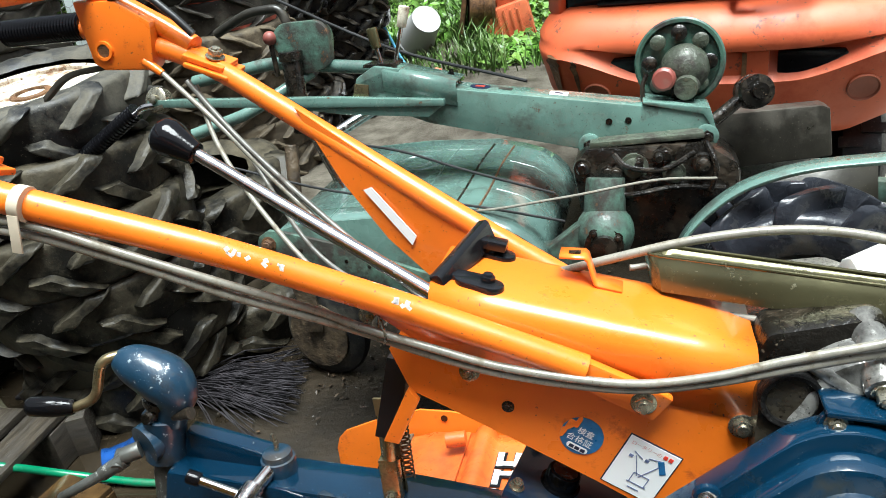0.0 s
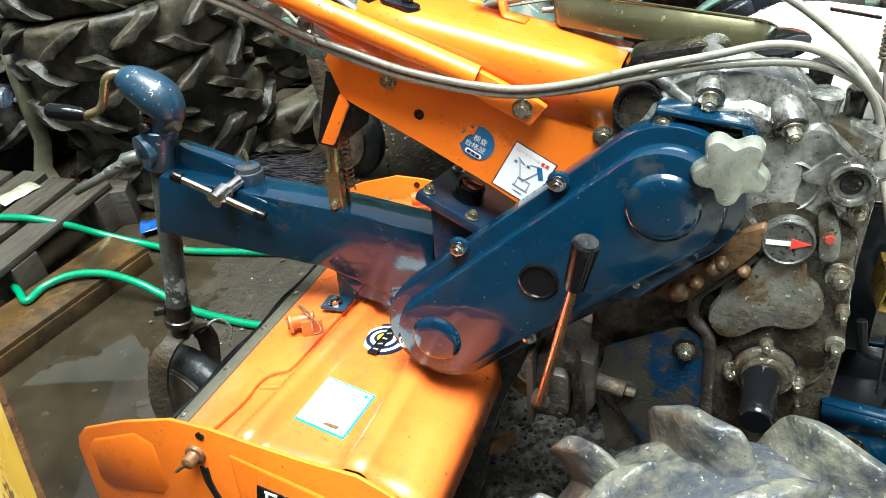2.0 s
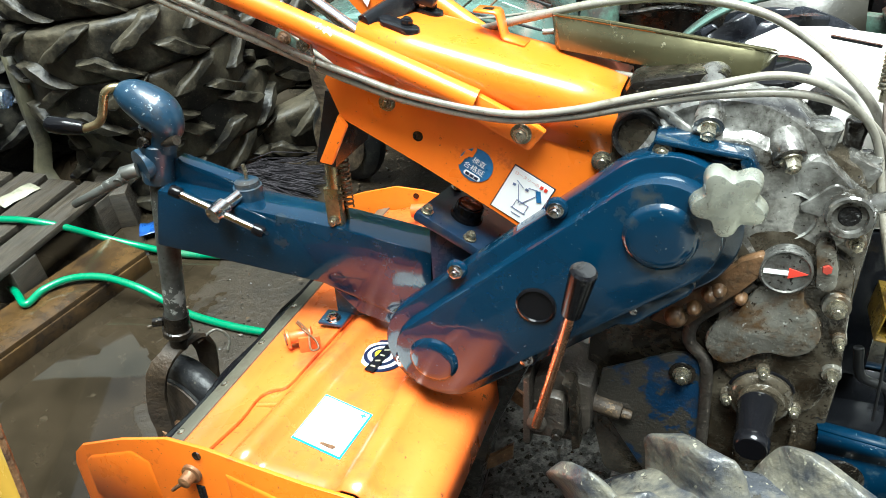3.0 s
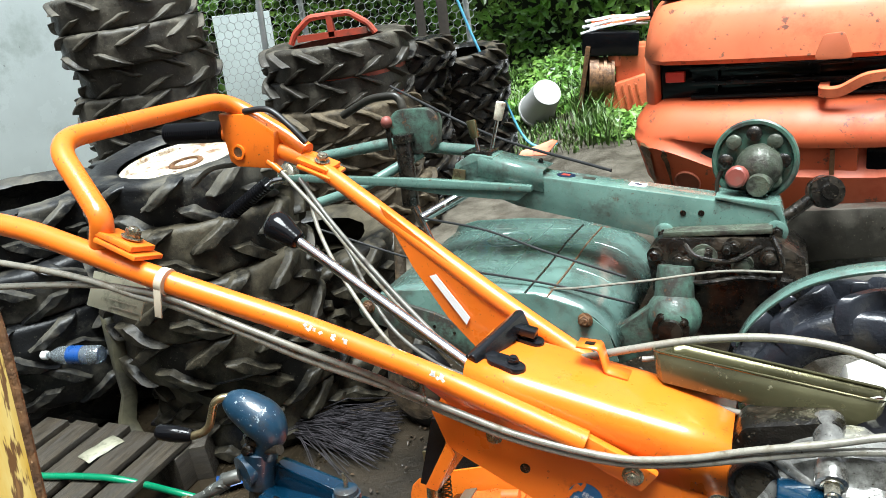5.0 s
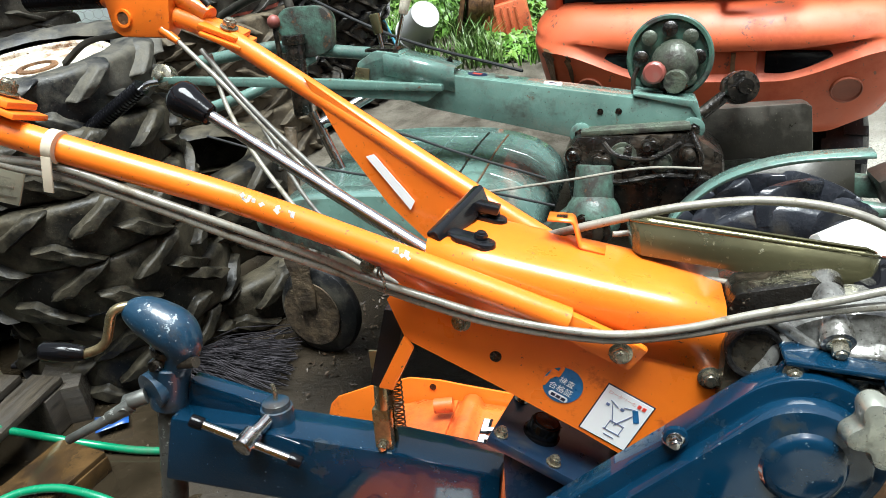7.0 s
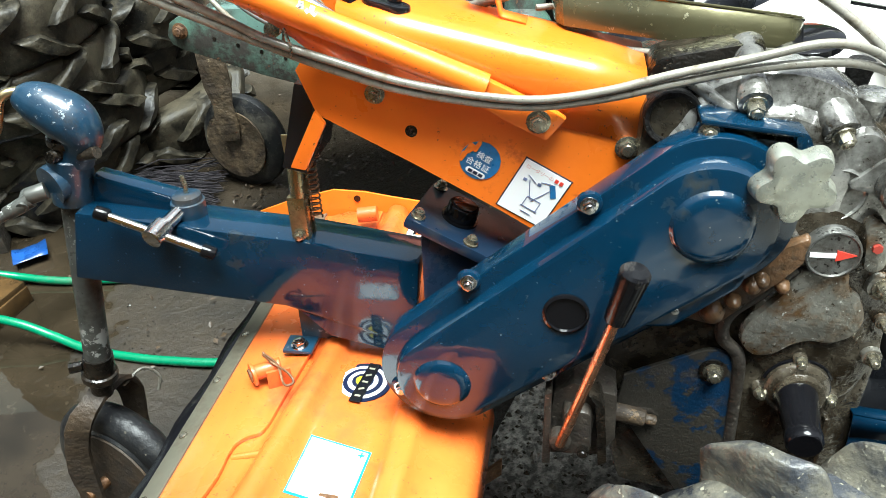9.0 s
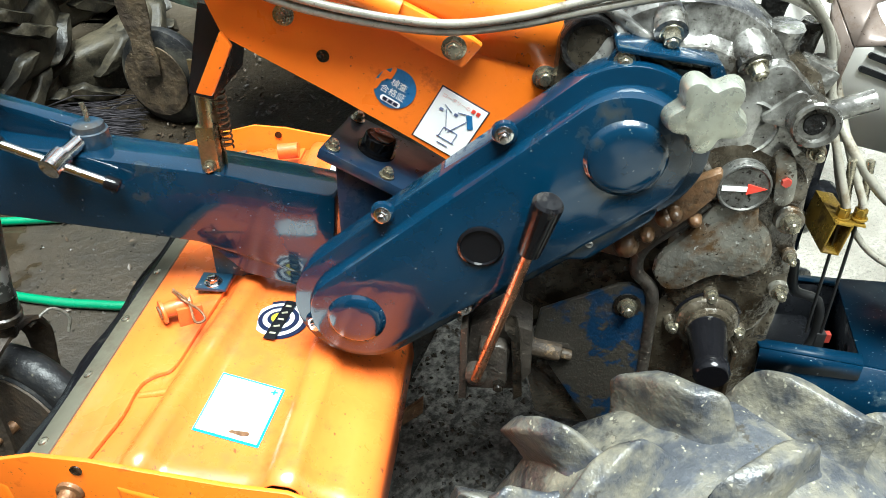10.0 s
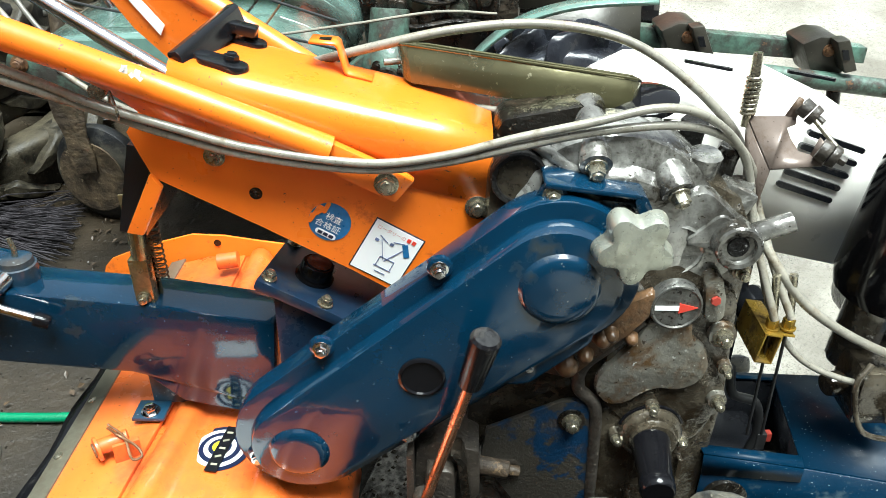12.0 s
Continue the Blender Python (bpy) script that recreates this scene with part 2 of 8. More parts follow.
GRASSM = surf("grass_blades", (0.062, 0.130, 0.018), 0.45, tone=0.45, scale=5, dirt=(0.095, 0.108, 0.034), amount=0.3, dirt_scale=4)
TAGM = surf("dirty_paper_tag", (0.27, 0.26, 0.19), 0.5, tone=0.1, dirt=(0.10, 0.10, 0.07), amount=0.35, dirt_scale=30)
CLEAR_TAPE = surf("yellowed_cable_tie", (0.50, 0.43, 0.33), 0.25, tone=0.1)
DUST_IRON = surf("dusty_greasy_iron", (0.040, 0.033, 0.026), 0.42, 0.1, tone=0.35, scale=18, dirt=(0.014, 0.011, 0.008), amount=0.36, dirt_scale=30, bump=0.5, bump_scale=150, grit=(0.12, 0.10, 0.08), grit_amount=0.18, grit_scale=220, relief=0.25)
FADED_RED = surf("faded_red_print", (0.66, 0.30, 0.27), 0.4, tone=0.15, scale=60)
RUBBER_BROWN = surf("brown_dusty_tyre_rubber", (0.007, 0.0066, 0.0055), 0.40, tone=0.5, scale=5, spec=0.25, dirt=(0.078, 0.066, 0.043), amount=0.42, dirt_scale=3.5, bump=0.35, bump_scale=110, dirt_rough=0.6, grit=(0.07, 0.062, 0.042), grit_amount=0.14, grit_scale=150, relief=0.3)
RUBBER_DUST = surf("dusty_olive_tyre_rubber", (0.040, 0.035, 0.027), 0.42, tone=0.35, scale=7, spec=0.35, dirt=(0.115, 0.103, 0.078), amount=0.38, dirt_scale=6, bump=0.4, bump_scale=100, grit=(0.15, 0.14, 0.11), grit_amount=0.14, grit_scale=140, relief=0.3)
TARP = surf("olive_tarp", (0.085, 0.078, 0.048), 0.5, tone=0.3, scale=12, dirt=(0.03, 0.027, 0.018), amount=0.3, relief=0.3)
ROPE = surf("light_blue_rope", (0.12, 0.42, 0.62), 0.5, tone=0.2, scale=30)
PET = surf("clear_bottle_plastic", (0.55, 0.62, 0.66), 0.08, tone=0.2, scale=40, coat=0.5, relief=0.3)
LITTER = surf("brown_leaf_litter", (0.062, 0.040, 0.022), 0.45, tone=0.6, scale=9, dirt=(0.025, 0.018, 0.012), amount=0.4, dirt_scale=7)
PET.node_tree.nodes["Principled BSDF"].inputs["Transmission Weight"].default_value = 0.85
BLUE_BAG = surf("blue_plastic_scrap", (0.010, 0.05, 0.19), 0.3, tone=0.3, scale=20)
BARK = surf("dark_bark", (0.06, 0.05, 0.04), 0.8, tone=0.3, scale=10, bump=0.6)
GREY_INK = surf("faded_ink", (0.22, 0.20, 0.15), 0.6, tone=0.1)
RUST_GREY = surf("dull_grey_strip", (0.16, 0.15, 0.11), 0.45, 0.5, tone=0.2, dirt=(0.09, 0.075, 0.05), amount=0.3)
FORK = surf("mud_brown_fork", (0.046, 0.031, 0.018), 0.55, 0.0, tone=0.4, scale=14, dirt=(0.022, 0.015, 0.009), amount=0.42, dirt_scale=16, chips=(0.120, 0.078, 0.040), chip_amount=0.22, chip_scale=22, bump=0.6, bump_scale=110, relief=0.35)
LID = surf("blue_black_lid", (0.007, 0.018, 0.038), 0.30, tone=0.2, spec=0.35, dirt=(0.03, 0.03, 0.03), amount=0.15)
POST = surf("dirty_zinc_post", (0.11, 0.113, 0.102), 0.34, 0.4, tone=0.3, scale=20, dirt=(0.036, 0.034, 0.026), amount=0.40, dirt_scale=14, chips=(0.40, 0.41, 0.38), chip_amount=0.34, chip_scale=16)
FLANGE = surf("rust_brown_flange", (0.105, 0.055, 0.024), 0.42, 0.0, tone=0.4, scale=25, dirt=(0.030, 0.020, 0.011), amount=0.40, dirt_scale=40, chips=(0.30, 0.23, 0.16), chip_amount=0.14, chip_scale=70, bump=0.4, bump_scale=150, dirt_rough=0.22, relief=0.25)
OIL_BLACK = surf("oil_caked_black", (0.007, 0.0065, 0.006), 0.5, tone=0.3, spec=0.2, bump=1.0, bump_scale=190, grit=(0.22, 0.22, 0.21), grit_amount=0.06, grit_scale=210, relief=0.4)
CAST_BROWN = surf("oily_brown_casting", (0.090, 0.076, 0.054), 0.20, 0.35, tone=0.40, scale=16, dirt=(0.024, 0.017, 0.010), amount=0.50, dirt_scale=26, chips=(0.30, 0.285, 0.25), chip_amount=0.13, chip_scale=55, coat=0.8, bump=0.3, bump_scale=150, dirt_rough=0.2, grit=(0.020, 0.015, 0.010), grit_amount=0.22, grit_scale=260, relief=0.35)
DISC = surf("grimy_disc", (0.13, 0.13, 0.12), 0.28, 0.55, tone=0.4, scale=26, dirt=(0.055, 0.048, 0.038), amount=0.42, dirt_scale=40, bump=0.25, grit=(0.015, 0.012, 0.010), grit_amount=0.34, grit_scale=210, relief=0.1)
BROWN_TIN = surf("brown_weathered_tin", (0.150, 0.118, 0.100), 0.34, 0.25, tone=0.25, scale=14, dirt=(0.085, 0.050, 0.026), amount=0.35, dirt_scale=25, bump=0.08, grit=(0.05, 0.03, 0.02), grit_amount=0.12)
MUD_RUBBER = surf("mud_caked_rubber", (0.060, 0.047, 0.031), 0.6, tone=0.4, scale=8, spec=0.25, dirt=(0.15, 0.12, 0.078), amount=0.42, dirt_scale=7, bump=0.5, bump_scale=90, relief=0.4)
RUBBER_BLUE = surf("clean_black_tyre", (0.020, 0.022, 0.028), 0.26, tone=0.25, scale=8, spec=0.5, dirt=(0.06, 0.055, 0.045), amount=0.2, dirt_scale=9, bump=0.25, relief=0.2)
GREEN_GRIME = surf("grimy_chipped_green", (0.095, 0.185, 0.140), 0.25, tone=0.3, scale=12, dirt=(0.022, 0.019, 0.014), amount=0.62, dirt_scale=13, chips=(0.10, 0.05, 0.02), chip_amount=0.27, chip_scale=26, coat=0.3, bump=0.3, relief=0.2)
SHEET_DARK = surf("dirty_dark_sheet", (0.034, 0.031, 0.024), 0.36, 0.2, tone=0.35, scale=8, dirt=(0.07, 0.062, 0.048), amount=0.30, dirt_scale=7, bump=0.12, grit=(0.10, 0.09, 0.07), grit_amount=0.08)
GREEN_DARK = surf("oily_green_paint", (0.055, 0.115, 0.085), 0.28, tone=0.25, scale=14, dirt=(0.025, 0.022, 0.018), amount=0.38, dirt_scale=16, coat=0.2, bump=0.2, grit=(0.10, 0.09, 0.06), grit_amount=0.12)
CAST_GREEN = surf("oily_green_casting", (0.085, 0.10, 0.072), 0.30, 0.2, tone=0.35, scale=16, dirt=(0.03, 0.026, 0.02), amount=0.42, dirt_scale=22, bump=0.5, grit=(0.2, 0.19, 0.15), grit_amount=0.12, relief=0.3)
MUDDY = surf("caked_mud", (0.095, 0.068, 0.040), 0.5, tone=0.45, scale=18, dirt=(0.028, 0.018, 0.010), amount=0.42, dirt_scale=22, chips=(0.20, 0.155, 0.095), chip_amount=0.25, chip_scale=28, bump=0.9, bump_scale=80, relief=0.7)
LIFT_WORN = surf("dull_brownish_orange", (0.38, 0.088, 0.030), 0.5, tone=0.15, chips=(0.12, 0.045, 0.025), chip_amount=0.3, chip_scale=40)
# Darker orange for the bumper's round recesses: their shade put into the colour.
LIFT_DARK = surf("shaded_orange_paint", (0.30, 0.08, 0.04), 0.6, tone=0.2)
GRAVEL = surf("wet_grit", (0.022, 0.019, 0.015), 0.25, tone=0.5, scale=40, dirt=(0.055, 0.047, 0.037), amount=0.3, dirt_scale=25)
UNSEEN_WALL = surf("unseen_wall_boards", (0.11, 0.095, 0.075), 0.7, tone=0.3, scale=2.0, dirt=(0.05, 0.045, 0.035), amount=0.35, dirt_scale=1.5, streak=(4, 4, 0.3), bump=0.3)


# ---- mesh tools ----
def hull2(circles, n=14):
    """Outline of the convex hull of circles (x, z, r), anticlockwise."""
    pts = [(x + r * math.cos(a), z + r * math.sin(a)) for x, z, r in circles for a in [i * 2 * math.pi / (n * 2) for i in range(n * 2)]]
    pts = sorted(set((round(a, 6), round(b, 6)) for a, b in pts))

    def half(seq):
        h = []
        for p in seq:
            while len(h) > 1 and (h[-1][0] - h[-2][0]) * (p[1] - h[-2][1]) - (h[-1][1] - h[-2][1]) * (p[0] - h[-2][0]) <= 1e-10:
                h.pop()
            h.append(p)
        return h
    a, b = half(pts), half(pts[::-1])
    return a[:-1] + b[:-1]


def prism(bm, poly, y0, y1, taper=0.0):
    """A polygon of the x-z plane pushed from y0 to y1; taper draws the y0 face in by that much."""
    cx, cz = sum(p[0] for p in poly) / len(poly), sum(p[1] for p in poly) / len(poly)

    def draw(p):
        d = math.hypot(p[0] - cx, p[1] - cz) or 1
        k = 1 - taper / d
        return cx + (p[0] - cx) * k, cz + (p[1] - cz) * k
    a = [bm.verts.new((draw(p)[0], y0, draw(p)[1])) for p in poly]
    b = [bm.verts.new((p[0], y1, p[1])) for p in poly]
    n = len(poly)
    bm.faces.new(a)
    bm.faces.new(b[::-1])
    for i in range(n):
        bm.faces.new((a[i], b[i], b[(i + 1) % n], a[(i + 1) % n]))
    return bm


def box(bm, c, s, m=None):
    r = bmesh.ops.create_cube(bm, size=1, matrix=(Matrix.Translation(c) @ (m or Matrix()) @ Matrix.Diagonal((*s, 1))))
    return r["verts"]


def rod(bm, p0, p1, r0, r1=None, seg=16, caps=True):
    p0, p1 = Vector(p0), Vector(p1)
    r1 = r0 if r1 is None else r1
    d = p1 - p0
    m = Matrix.Translation((p0 + p1) / 2) @ d.to_track_quat("Z", "Y").to_matrix().to_4x4()
    bmesh.ops.create_cone(bm, cap_ends=caps, segments=seg, radius1=r0, radius2=r1, depth=d.length, matrix=m)


def lathe(bm, p, axis, profile, seg=24):
    """Turn a profile of (distance along axis, radius) about an axis from point p."""
    q = Vector(axis).normalized().to_track_quat("Z", "Y").to_matrix()
    rings = []
    for h, r in profile:
        rings.append([bm.verts.new(Vector(p) + q @ Vector((r * math.cos(a), r * math.sin(a), h))) for a in [i * 2 * math.pi / seg for i in range(seg)]])
    for a, b in zip(rings, rings[1:]):
        for i in range(seg):
            bm.faces.new((a[i], a[(i + 1) % seg], b[(i + 1) % seg], b[i]))
    bm.faces.new(rings[0][::-1])
    bm.faces.new(rings[-1])


def spline(pts, n=6):
    """A smooth run of points through the given ones."""
    p = [Vector(a) for a in pts]
    p = [2 * p[0] - p[1]] + p + [2 * p[-1] - p[-2]]
    res = []
    for i in range(1, len(p) - 2):
        for j in range(n):
            t = j / n
            a, b, c, d = p[i - 1:i + 3]
            res.append(0.5 * ((2 * b) + (c - a) * t + (2 * a - 5 * b + 4 * c - d) * t * t + (3 * b - a - 3 * c + d) * t ** 3))
    return res + [p[-2]]


def rounded(pts, r=0.03, n=5):
    """A run of straight pieces whose corners are rounded."""
    p = [Vector(a) for a in pts]
    res = [p[0]]
    for a, b, c in zip(p, p[1:], p[2:]):
        k = min(r, (a - b).length * 0.45, (c - b).length * 0.45)
        s, e = b + (a - b).normalized() * k, b + (c - b).normalized() * k
        for j in range(n + 1):
            t = j / n
            res.append((1 - t) ** 2 * s + 2 * t * (1 - t) * b + t * t * e)
    return res + [p[-1]]


def pipe(bm, pts, r, seg=12, end=None):
    """A round tube along a run of points; end: radius at its far end."""
    p = [Vector(a) for a in pts]
    ref = None
    rings = []
    for i, a in enumerate(p):
        d = (p[min(i + 1, len(p) - 1)] - p[max(i - 1, 0)]).normalized()
        if ref is None:
            ref = d.orthogonal().normalized()
        ref = (ref - d * ref.dot(d)).normalized()
        o = d.cross(ref)
        k = r if end is None else r + (end - r) * i / (len(p) - 1)
        rings.append([bm.verts.new(a + k * (math.cos(t) * ref + math.sin(t) * o)) for t in [j * 2 * math.pi / seg for j in range(seg)]])
    for a, b in zip(rings, rings[1:]):
        for i in range(seg):
            bm.faces.new((a[i], a[(i + 1) % seg], b[(i + 1) % seg], b[i]))
    bm.faces.new(rings[0][::-1])
    bm.faces.new(rings[-1])


def swell(bm, pts, seg=20, n=5):
    """A smooth round body along points (x, y, z, radius)."""
    line = spline([p[:3] for p in pts], n)
    rad = [r.x for r in spline([(p[3], 0, 0) for p in pts], n)]
    ref, rings = None, []
    for i, a in enumerate(line):
        d = (line[min(i + 1, len(line) - 1)] - line[max(i - 1, 0)]).normalized()
        ref = d.orthogonal().normalized() if ref is None else ref
        ref = (ref - d * ref.dot(d)).normalized()
        o = d.cross(ref)
        rings.append([a + rad[i] * (math.cos(t) * ref + math.sin(t) * o) for t in [j * 2 * math.pi / seg for j in range(seg)]])
    loft(bm, rings, True, True)


def loft(bm, sections, closed=False, caps=False):
    """Skin between rows of points of equal count."""
    rows = [[bm.verts.new(p) for p in s] for s in sections]
    n = len(rows[0])
    for a, b in zip(rows, rows[1:]):
        for i in range(n if closed else n - 1):
            bm.faces.new((a[i], a[(i + 1) % n], b[(i + 1) % n], b[i]))
    if caps:
        bm.faces.new(rows[0][::-1])
        bm.faces.new(rows[-1])


BASE = {}


def thing(name, m, label, category, base=(0, 0, 0), group="", kind=""):
    """An empty at the thing's base. Its parts are given in the frame m; base is where it stands in that frame."""
    e = new(name)
    e.matrix_world = m @ Matrix.Translation(base)
    e.empty_display_size = 0.05
    BASE[e.name] = Vector(base)
    return tagged(e, label, category, group, kind)


def finish(bm, name, mat, bevel=0.0, solid=0.0, sharp=38):
    bmesh.ops.recalc_face_normals(bm, faces=bm.faces)
    if bevel:
        es = [e for e in bm.edges if len(e.link_faces) == 2 and e.calc_face_angle(0) > radians(32)]
        bmesh.ops.bevel(bm, geom=es, offset=bevel, segments=2, affect="EDGES", profile=0.6, clamp_overlap=True)
    me = bpy.data.meshes.new(name)
    bm.to_mesh(me)
    bm.free()
    me.polygons.foreach_set("use_smooth", [True] * len(me.polygons))
    me.set_sharp_from_angle(angle=radians(sharp))
    me.materials.append(mat)
    return me


def part(name, bm, mat, parent, label="", bevel=0.0, solid=0.0, sharp=38):
    """One mesh object under a thing or under a part."""
    root = parent
    while root.parent:
        root = root.parent
    bmesh.ops.translate(bm, vec=-BASE[root.name], verts=bm.verts)
    ob = new(name, finish(bm, name, mat, bevel, solid, sharp))
    ob.parent = parent
    if solid:
        s = ob.modifiers.new("thickness", "SOLIDIFY")
        s.thickness, s.offset = solid, 0
    if label:
        ob["label"] = label
    return ob


def lettering(body, size, at, turn):
    """Words standing on the near side of a machine, centred at a place and turned in that plane."""
    cu = bpy.data.curves.new("letters", "FONT")
    cu.body = body
    ob = bpy.data.objects.new("letters", cu)
    bpy.context.scene.collection.objects.link(ob)
    bpy.context.view_layer.update()
    me = bpy.data.meshes.new_from_object(ob)
    bpy.data.objects.remove(ob)
    b = bmesh.new()
    b.from_mesh(me)
    bpy.data.meshes.remove(me)
    xs, ys = [v.co.x for v in b.verts], [v.co.y for v in b.verts]
    mx, my = (min(xs) + max(xs)) / 2, (min(ys) + max(ys)) / 2
    for v in b.verts:
        v.co = at + turn @ Vector(((v.co.x - mx) * size, 0, (v.co.y - my) * size))
    return b


def single(name, bm, mat, label, category, m=None, group="", kind="", bevel=0.0, solid=0.0, sharp=38):
    """A thing that is one mesh."""
    ob = new(name, finish(bm, name, mat, bevel, solid, sharp))
    if m:
        ob.matrix_world = m
    if solid:
        s = ob.modifiers.new("thickness", "SOLIDIFY")
        s.thickness, s.offset = solid, 0
    return tagged(ob, label, category, group, kind)


def bolt(parent, p, axis, r=0.009, mat=None, washer=True, name="bolt", h=0.008):
    """A hexagon bolt head with its washer, standing off along axis."""
    bm = bmesh.new()
    a = Vector(axis).normalized()
    p = Vector(p)
    if washer:
        rod(bm, p, p + a * 0.002, r * 1.32, seg=18)
    rod(bm, p + a * 0.0018, p + a * h, r, r * 0.98, seg=6)
    rod(bm, p + a * (h - 0.0005), p + a * (h + 0.0025), r * 0.72, r * 0.6, seg=12)
    return part(name, bm, mat or STEEL, parent, bevel=r * 0.06)


def nm():
    return bmesh.new()


def rough_up(bm, amount, scale, seed=0.0):
    """Uneven surface: push the points along a noise."""
    for v in bm.verts:
        v.co += amount * noise.noise_vector(v.co * scale + Vector((seed, seed, seed)))


# ---- the orange power tiller ----
# its frame: x forward along the machine, y away across it, z up; it leans a little away on uneven ground
MACH = Matrix(((0.9602, 0.2769, 0.0351, 0), (-0.2791, 0.9525, 0.1208, 0), (0.0, -0.1257, 0.9921, 0), (0, 0, 0, 1)))
NEAR = (0, -1, 0)
T = thing("power_tiller", MACH, "orange walk-behind power tiller with dark blue chain case and muddy tyres", "power tiller", (0.1, 0.66, 0.1))


def handle_column():
    bm = nm()
    rows = []
    for x, z, k in ((-0.148, 1.051, 0.0), (-0.08, 1.037, 0.0), (0.03, 1.011, 0.001), (0.10, 0.995, 0.0), (0.153, 0.983, 0.0)):
        a, b = 0.583 - k, 0.710 + k
        rows.append([(x, a, z - 0.070), (x, a, z - 0.022), (x, a + 0.002, z - 0.012), (x, a + 0.007, z - 0.005), (x, a + 0.014, z - 0.001), (x, a + 0.022, z), (x, b - 0.022, z),
                     (x, b - 0.014, z - 0.001), (x, b - 0.007, z - 0.005), (x, b - 0.002, z - 0.012), (x, b, z - 0.022), (x, b, z - 0.070)])
    loft(bm, rows)
    col = part("column_top", bm, ORANGE, T, solid=0.003)
    side = [(-0.178, 0.938), (-0.08, 0.886), (0.012, 0.834), (0.075, 0.795), (0.168, 0.852), (0.152, 0.955), (0.03, 0.985), (-0.08, 1.008), (-0.165, 1.025), (-0.195, 0.985)]
    for y in (0.585, 0.715):
        bm = nm()
        prism(bm, side, y - 0.002, y + 0.002)
        part("side_plate", bm, ORANGE, T)
    bm = nm()
    tube = [(-0.330, 0.494, 1.134), (-0.26, 0.519, 1.099), (-0.20, 0.543, 1.065), (-0.165, 0.556, 1.043), (-0.12, 0.560, 1.024)]
    drop = (0.012, 0.020, 0.034, 0.052, 0.050)
    loft(bm, [[(x, y + 0.006, z), (x + 0.002, y + 0.012 + d * 0.2, z - d * 0.6), (x + 0.004, y + 0.014 + d * 0.3, z - d)] for (x, y, z), d in zip(tube, drop)])
    part("gusset", bm, ORANGE, T, solid=0.003)
    bm = nm()
    prism(bm, [(-0.352, 1.195), (-0.30, 1.105), (-0.245, 1.035), (-0.195, 0.992), (-0.14, 1.02), (-0.13, 1.060), (-0.16, 1.075)], -0.0015, 0.0015)
    for v in bm.verts:
        v.co.y += 0.742 + 0.055 * max(0, (-0.14 - v.co.x) / 0.2)
    part("gusset", bm, ORANGE, T)
    bm = nm()
    prism(bm, [(-0.178, 0.945), (-0.168, 0.93), (-0.196, 0.877), (-0.213, 0.880)], 0.574, 0.582)
    part("rest_tab", bm, ORANGE, T, bevel=0.002)
    bm = nm()
    prism(bm, [(-0.205, 0.965), (-0.183, 0.962), (-0.205, 0.862), (-0.232, 0.868)], 0.60, 0.70)
    part("rubber_flap", bm, BLACK_IRON, T, "black rubber flap under the column")
    for p, r in (((0.052, 0.566, 0.942), 0.0092), ((0.140, 0.582, 0.910), 0.0095), ((-0.114, 0.582, 0.962), 0.0080)):
        bolt(T, p, NEAR, r)
    bm = nm()
    rod(bm, (-0.079, 0.5835, 0.922), (-0.079, 0.5825, 0.922), 0.0065)
    part("hole", bm, CAST_DARK, T)
    rod_bm = nm()
    rod(rod_bm, (-0.207, 0.578, 1.030), (-0.207, 0.566, 1.030), 0.008)
    part("cable_clip", rod_bm, STEEL, T)
    # inspection sticker and instruction plate
    bm = nm()
    rod(bm, (-0.008, 0.5828, 0.891), (-0.008, 0.5822, 0.891), 0.0215, seg=32)
    st = part("round_sticker", bm, SKYBLUE, T, "scuffed round blue inspection sticker")
    ang = math.atan2(0.864 - 0.891, 0.082 - 0.035)
    c0 = Vector((0.048, 0.582, 0.8555))
    rot = Matrix.Rotation(-ang, 4, "Y")
    s0 = Vector((-0.008, 0.5816, 0.891))
    part("print", lettering("検査", 0.0088, s0 + rot @ Vector((0.002, 0, 0.0060)), rot), WHITE, st)
    part("print", lettering("合格証", 0.0092, s0 + rot @ Vector((0, 0, -0.0045)), rot), WHITE, st)
    bm = nm()
    prism(bm, hull2([(-0.006, -0.0142, 0.0032), (0.010, -0.0142, 0.0032)], 6), -0.0002, 0.0004)
    bmesh.ops.transform(bm, matrix=Matrix.Translation(s0) @ rot, verts=bm.verts)
    name_strip = part("name_strip", bm, WHITE, st)
    for i in range(3):
        bm = nm()
        box(bm, s0 + rot @ Vector((-0.004 + i * 0.006, -0.0006, -0.0142)), (0.0048, 0.0004, 0.0036), rot)
        part("print", bm, NAVY, name_strip)
    for pts in ([(-0.0215, 0.9015, 0.0025), (-0.0165, 0.908, 0.003), (-0.0125, 0.906, 0.002)], [(-0.0125, 0.9035, 0.0022), (-0.0075, 0.9115, 0.0022)], [(-0.028, 0.893, 0.002), (-0.0245, 0.899, 0.003)]):
        bm = nm()
        prism(bm, hull2(pts, 5), 0.5812, 0.5822)
        part("peeled_spot", bm, ORANGE, st)

    def on_plate(w, h, dx, dz, y, mat, nme, turn=0.0, parent=None):
        b = nm()
        box(b, c0 + rot @ Vector((dx, 0, dz)) + Vector((0, y, 0)), (w, 0.0006, h), rot @ Matrix.Rotation(turn, 4, "Y"))
        return part(nme, b, mat, parent)
    plate = on_plate(0.0556, 0.0646, 0, 0, 0.0007, NAVY, "instruction_plate", parent=T)
    plate["label"] = "white instruction plate with navy border and lever drawing"
    on_plate(0.053, 0.062, 0, 0, 0.0, WHITE, "plate_face", parent=plate)
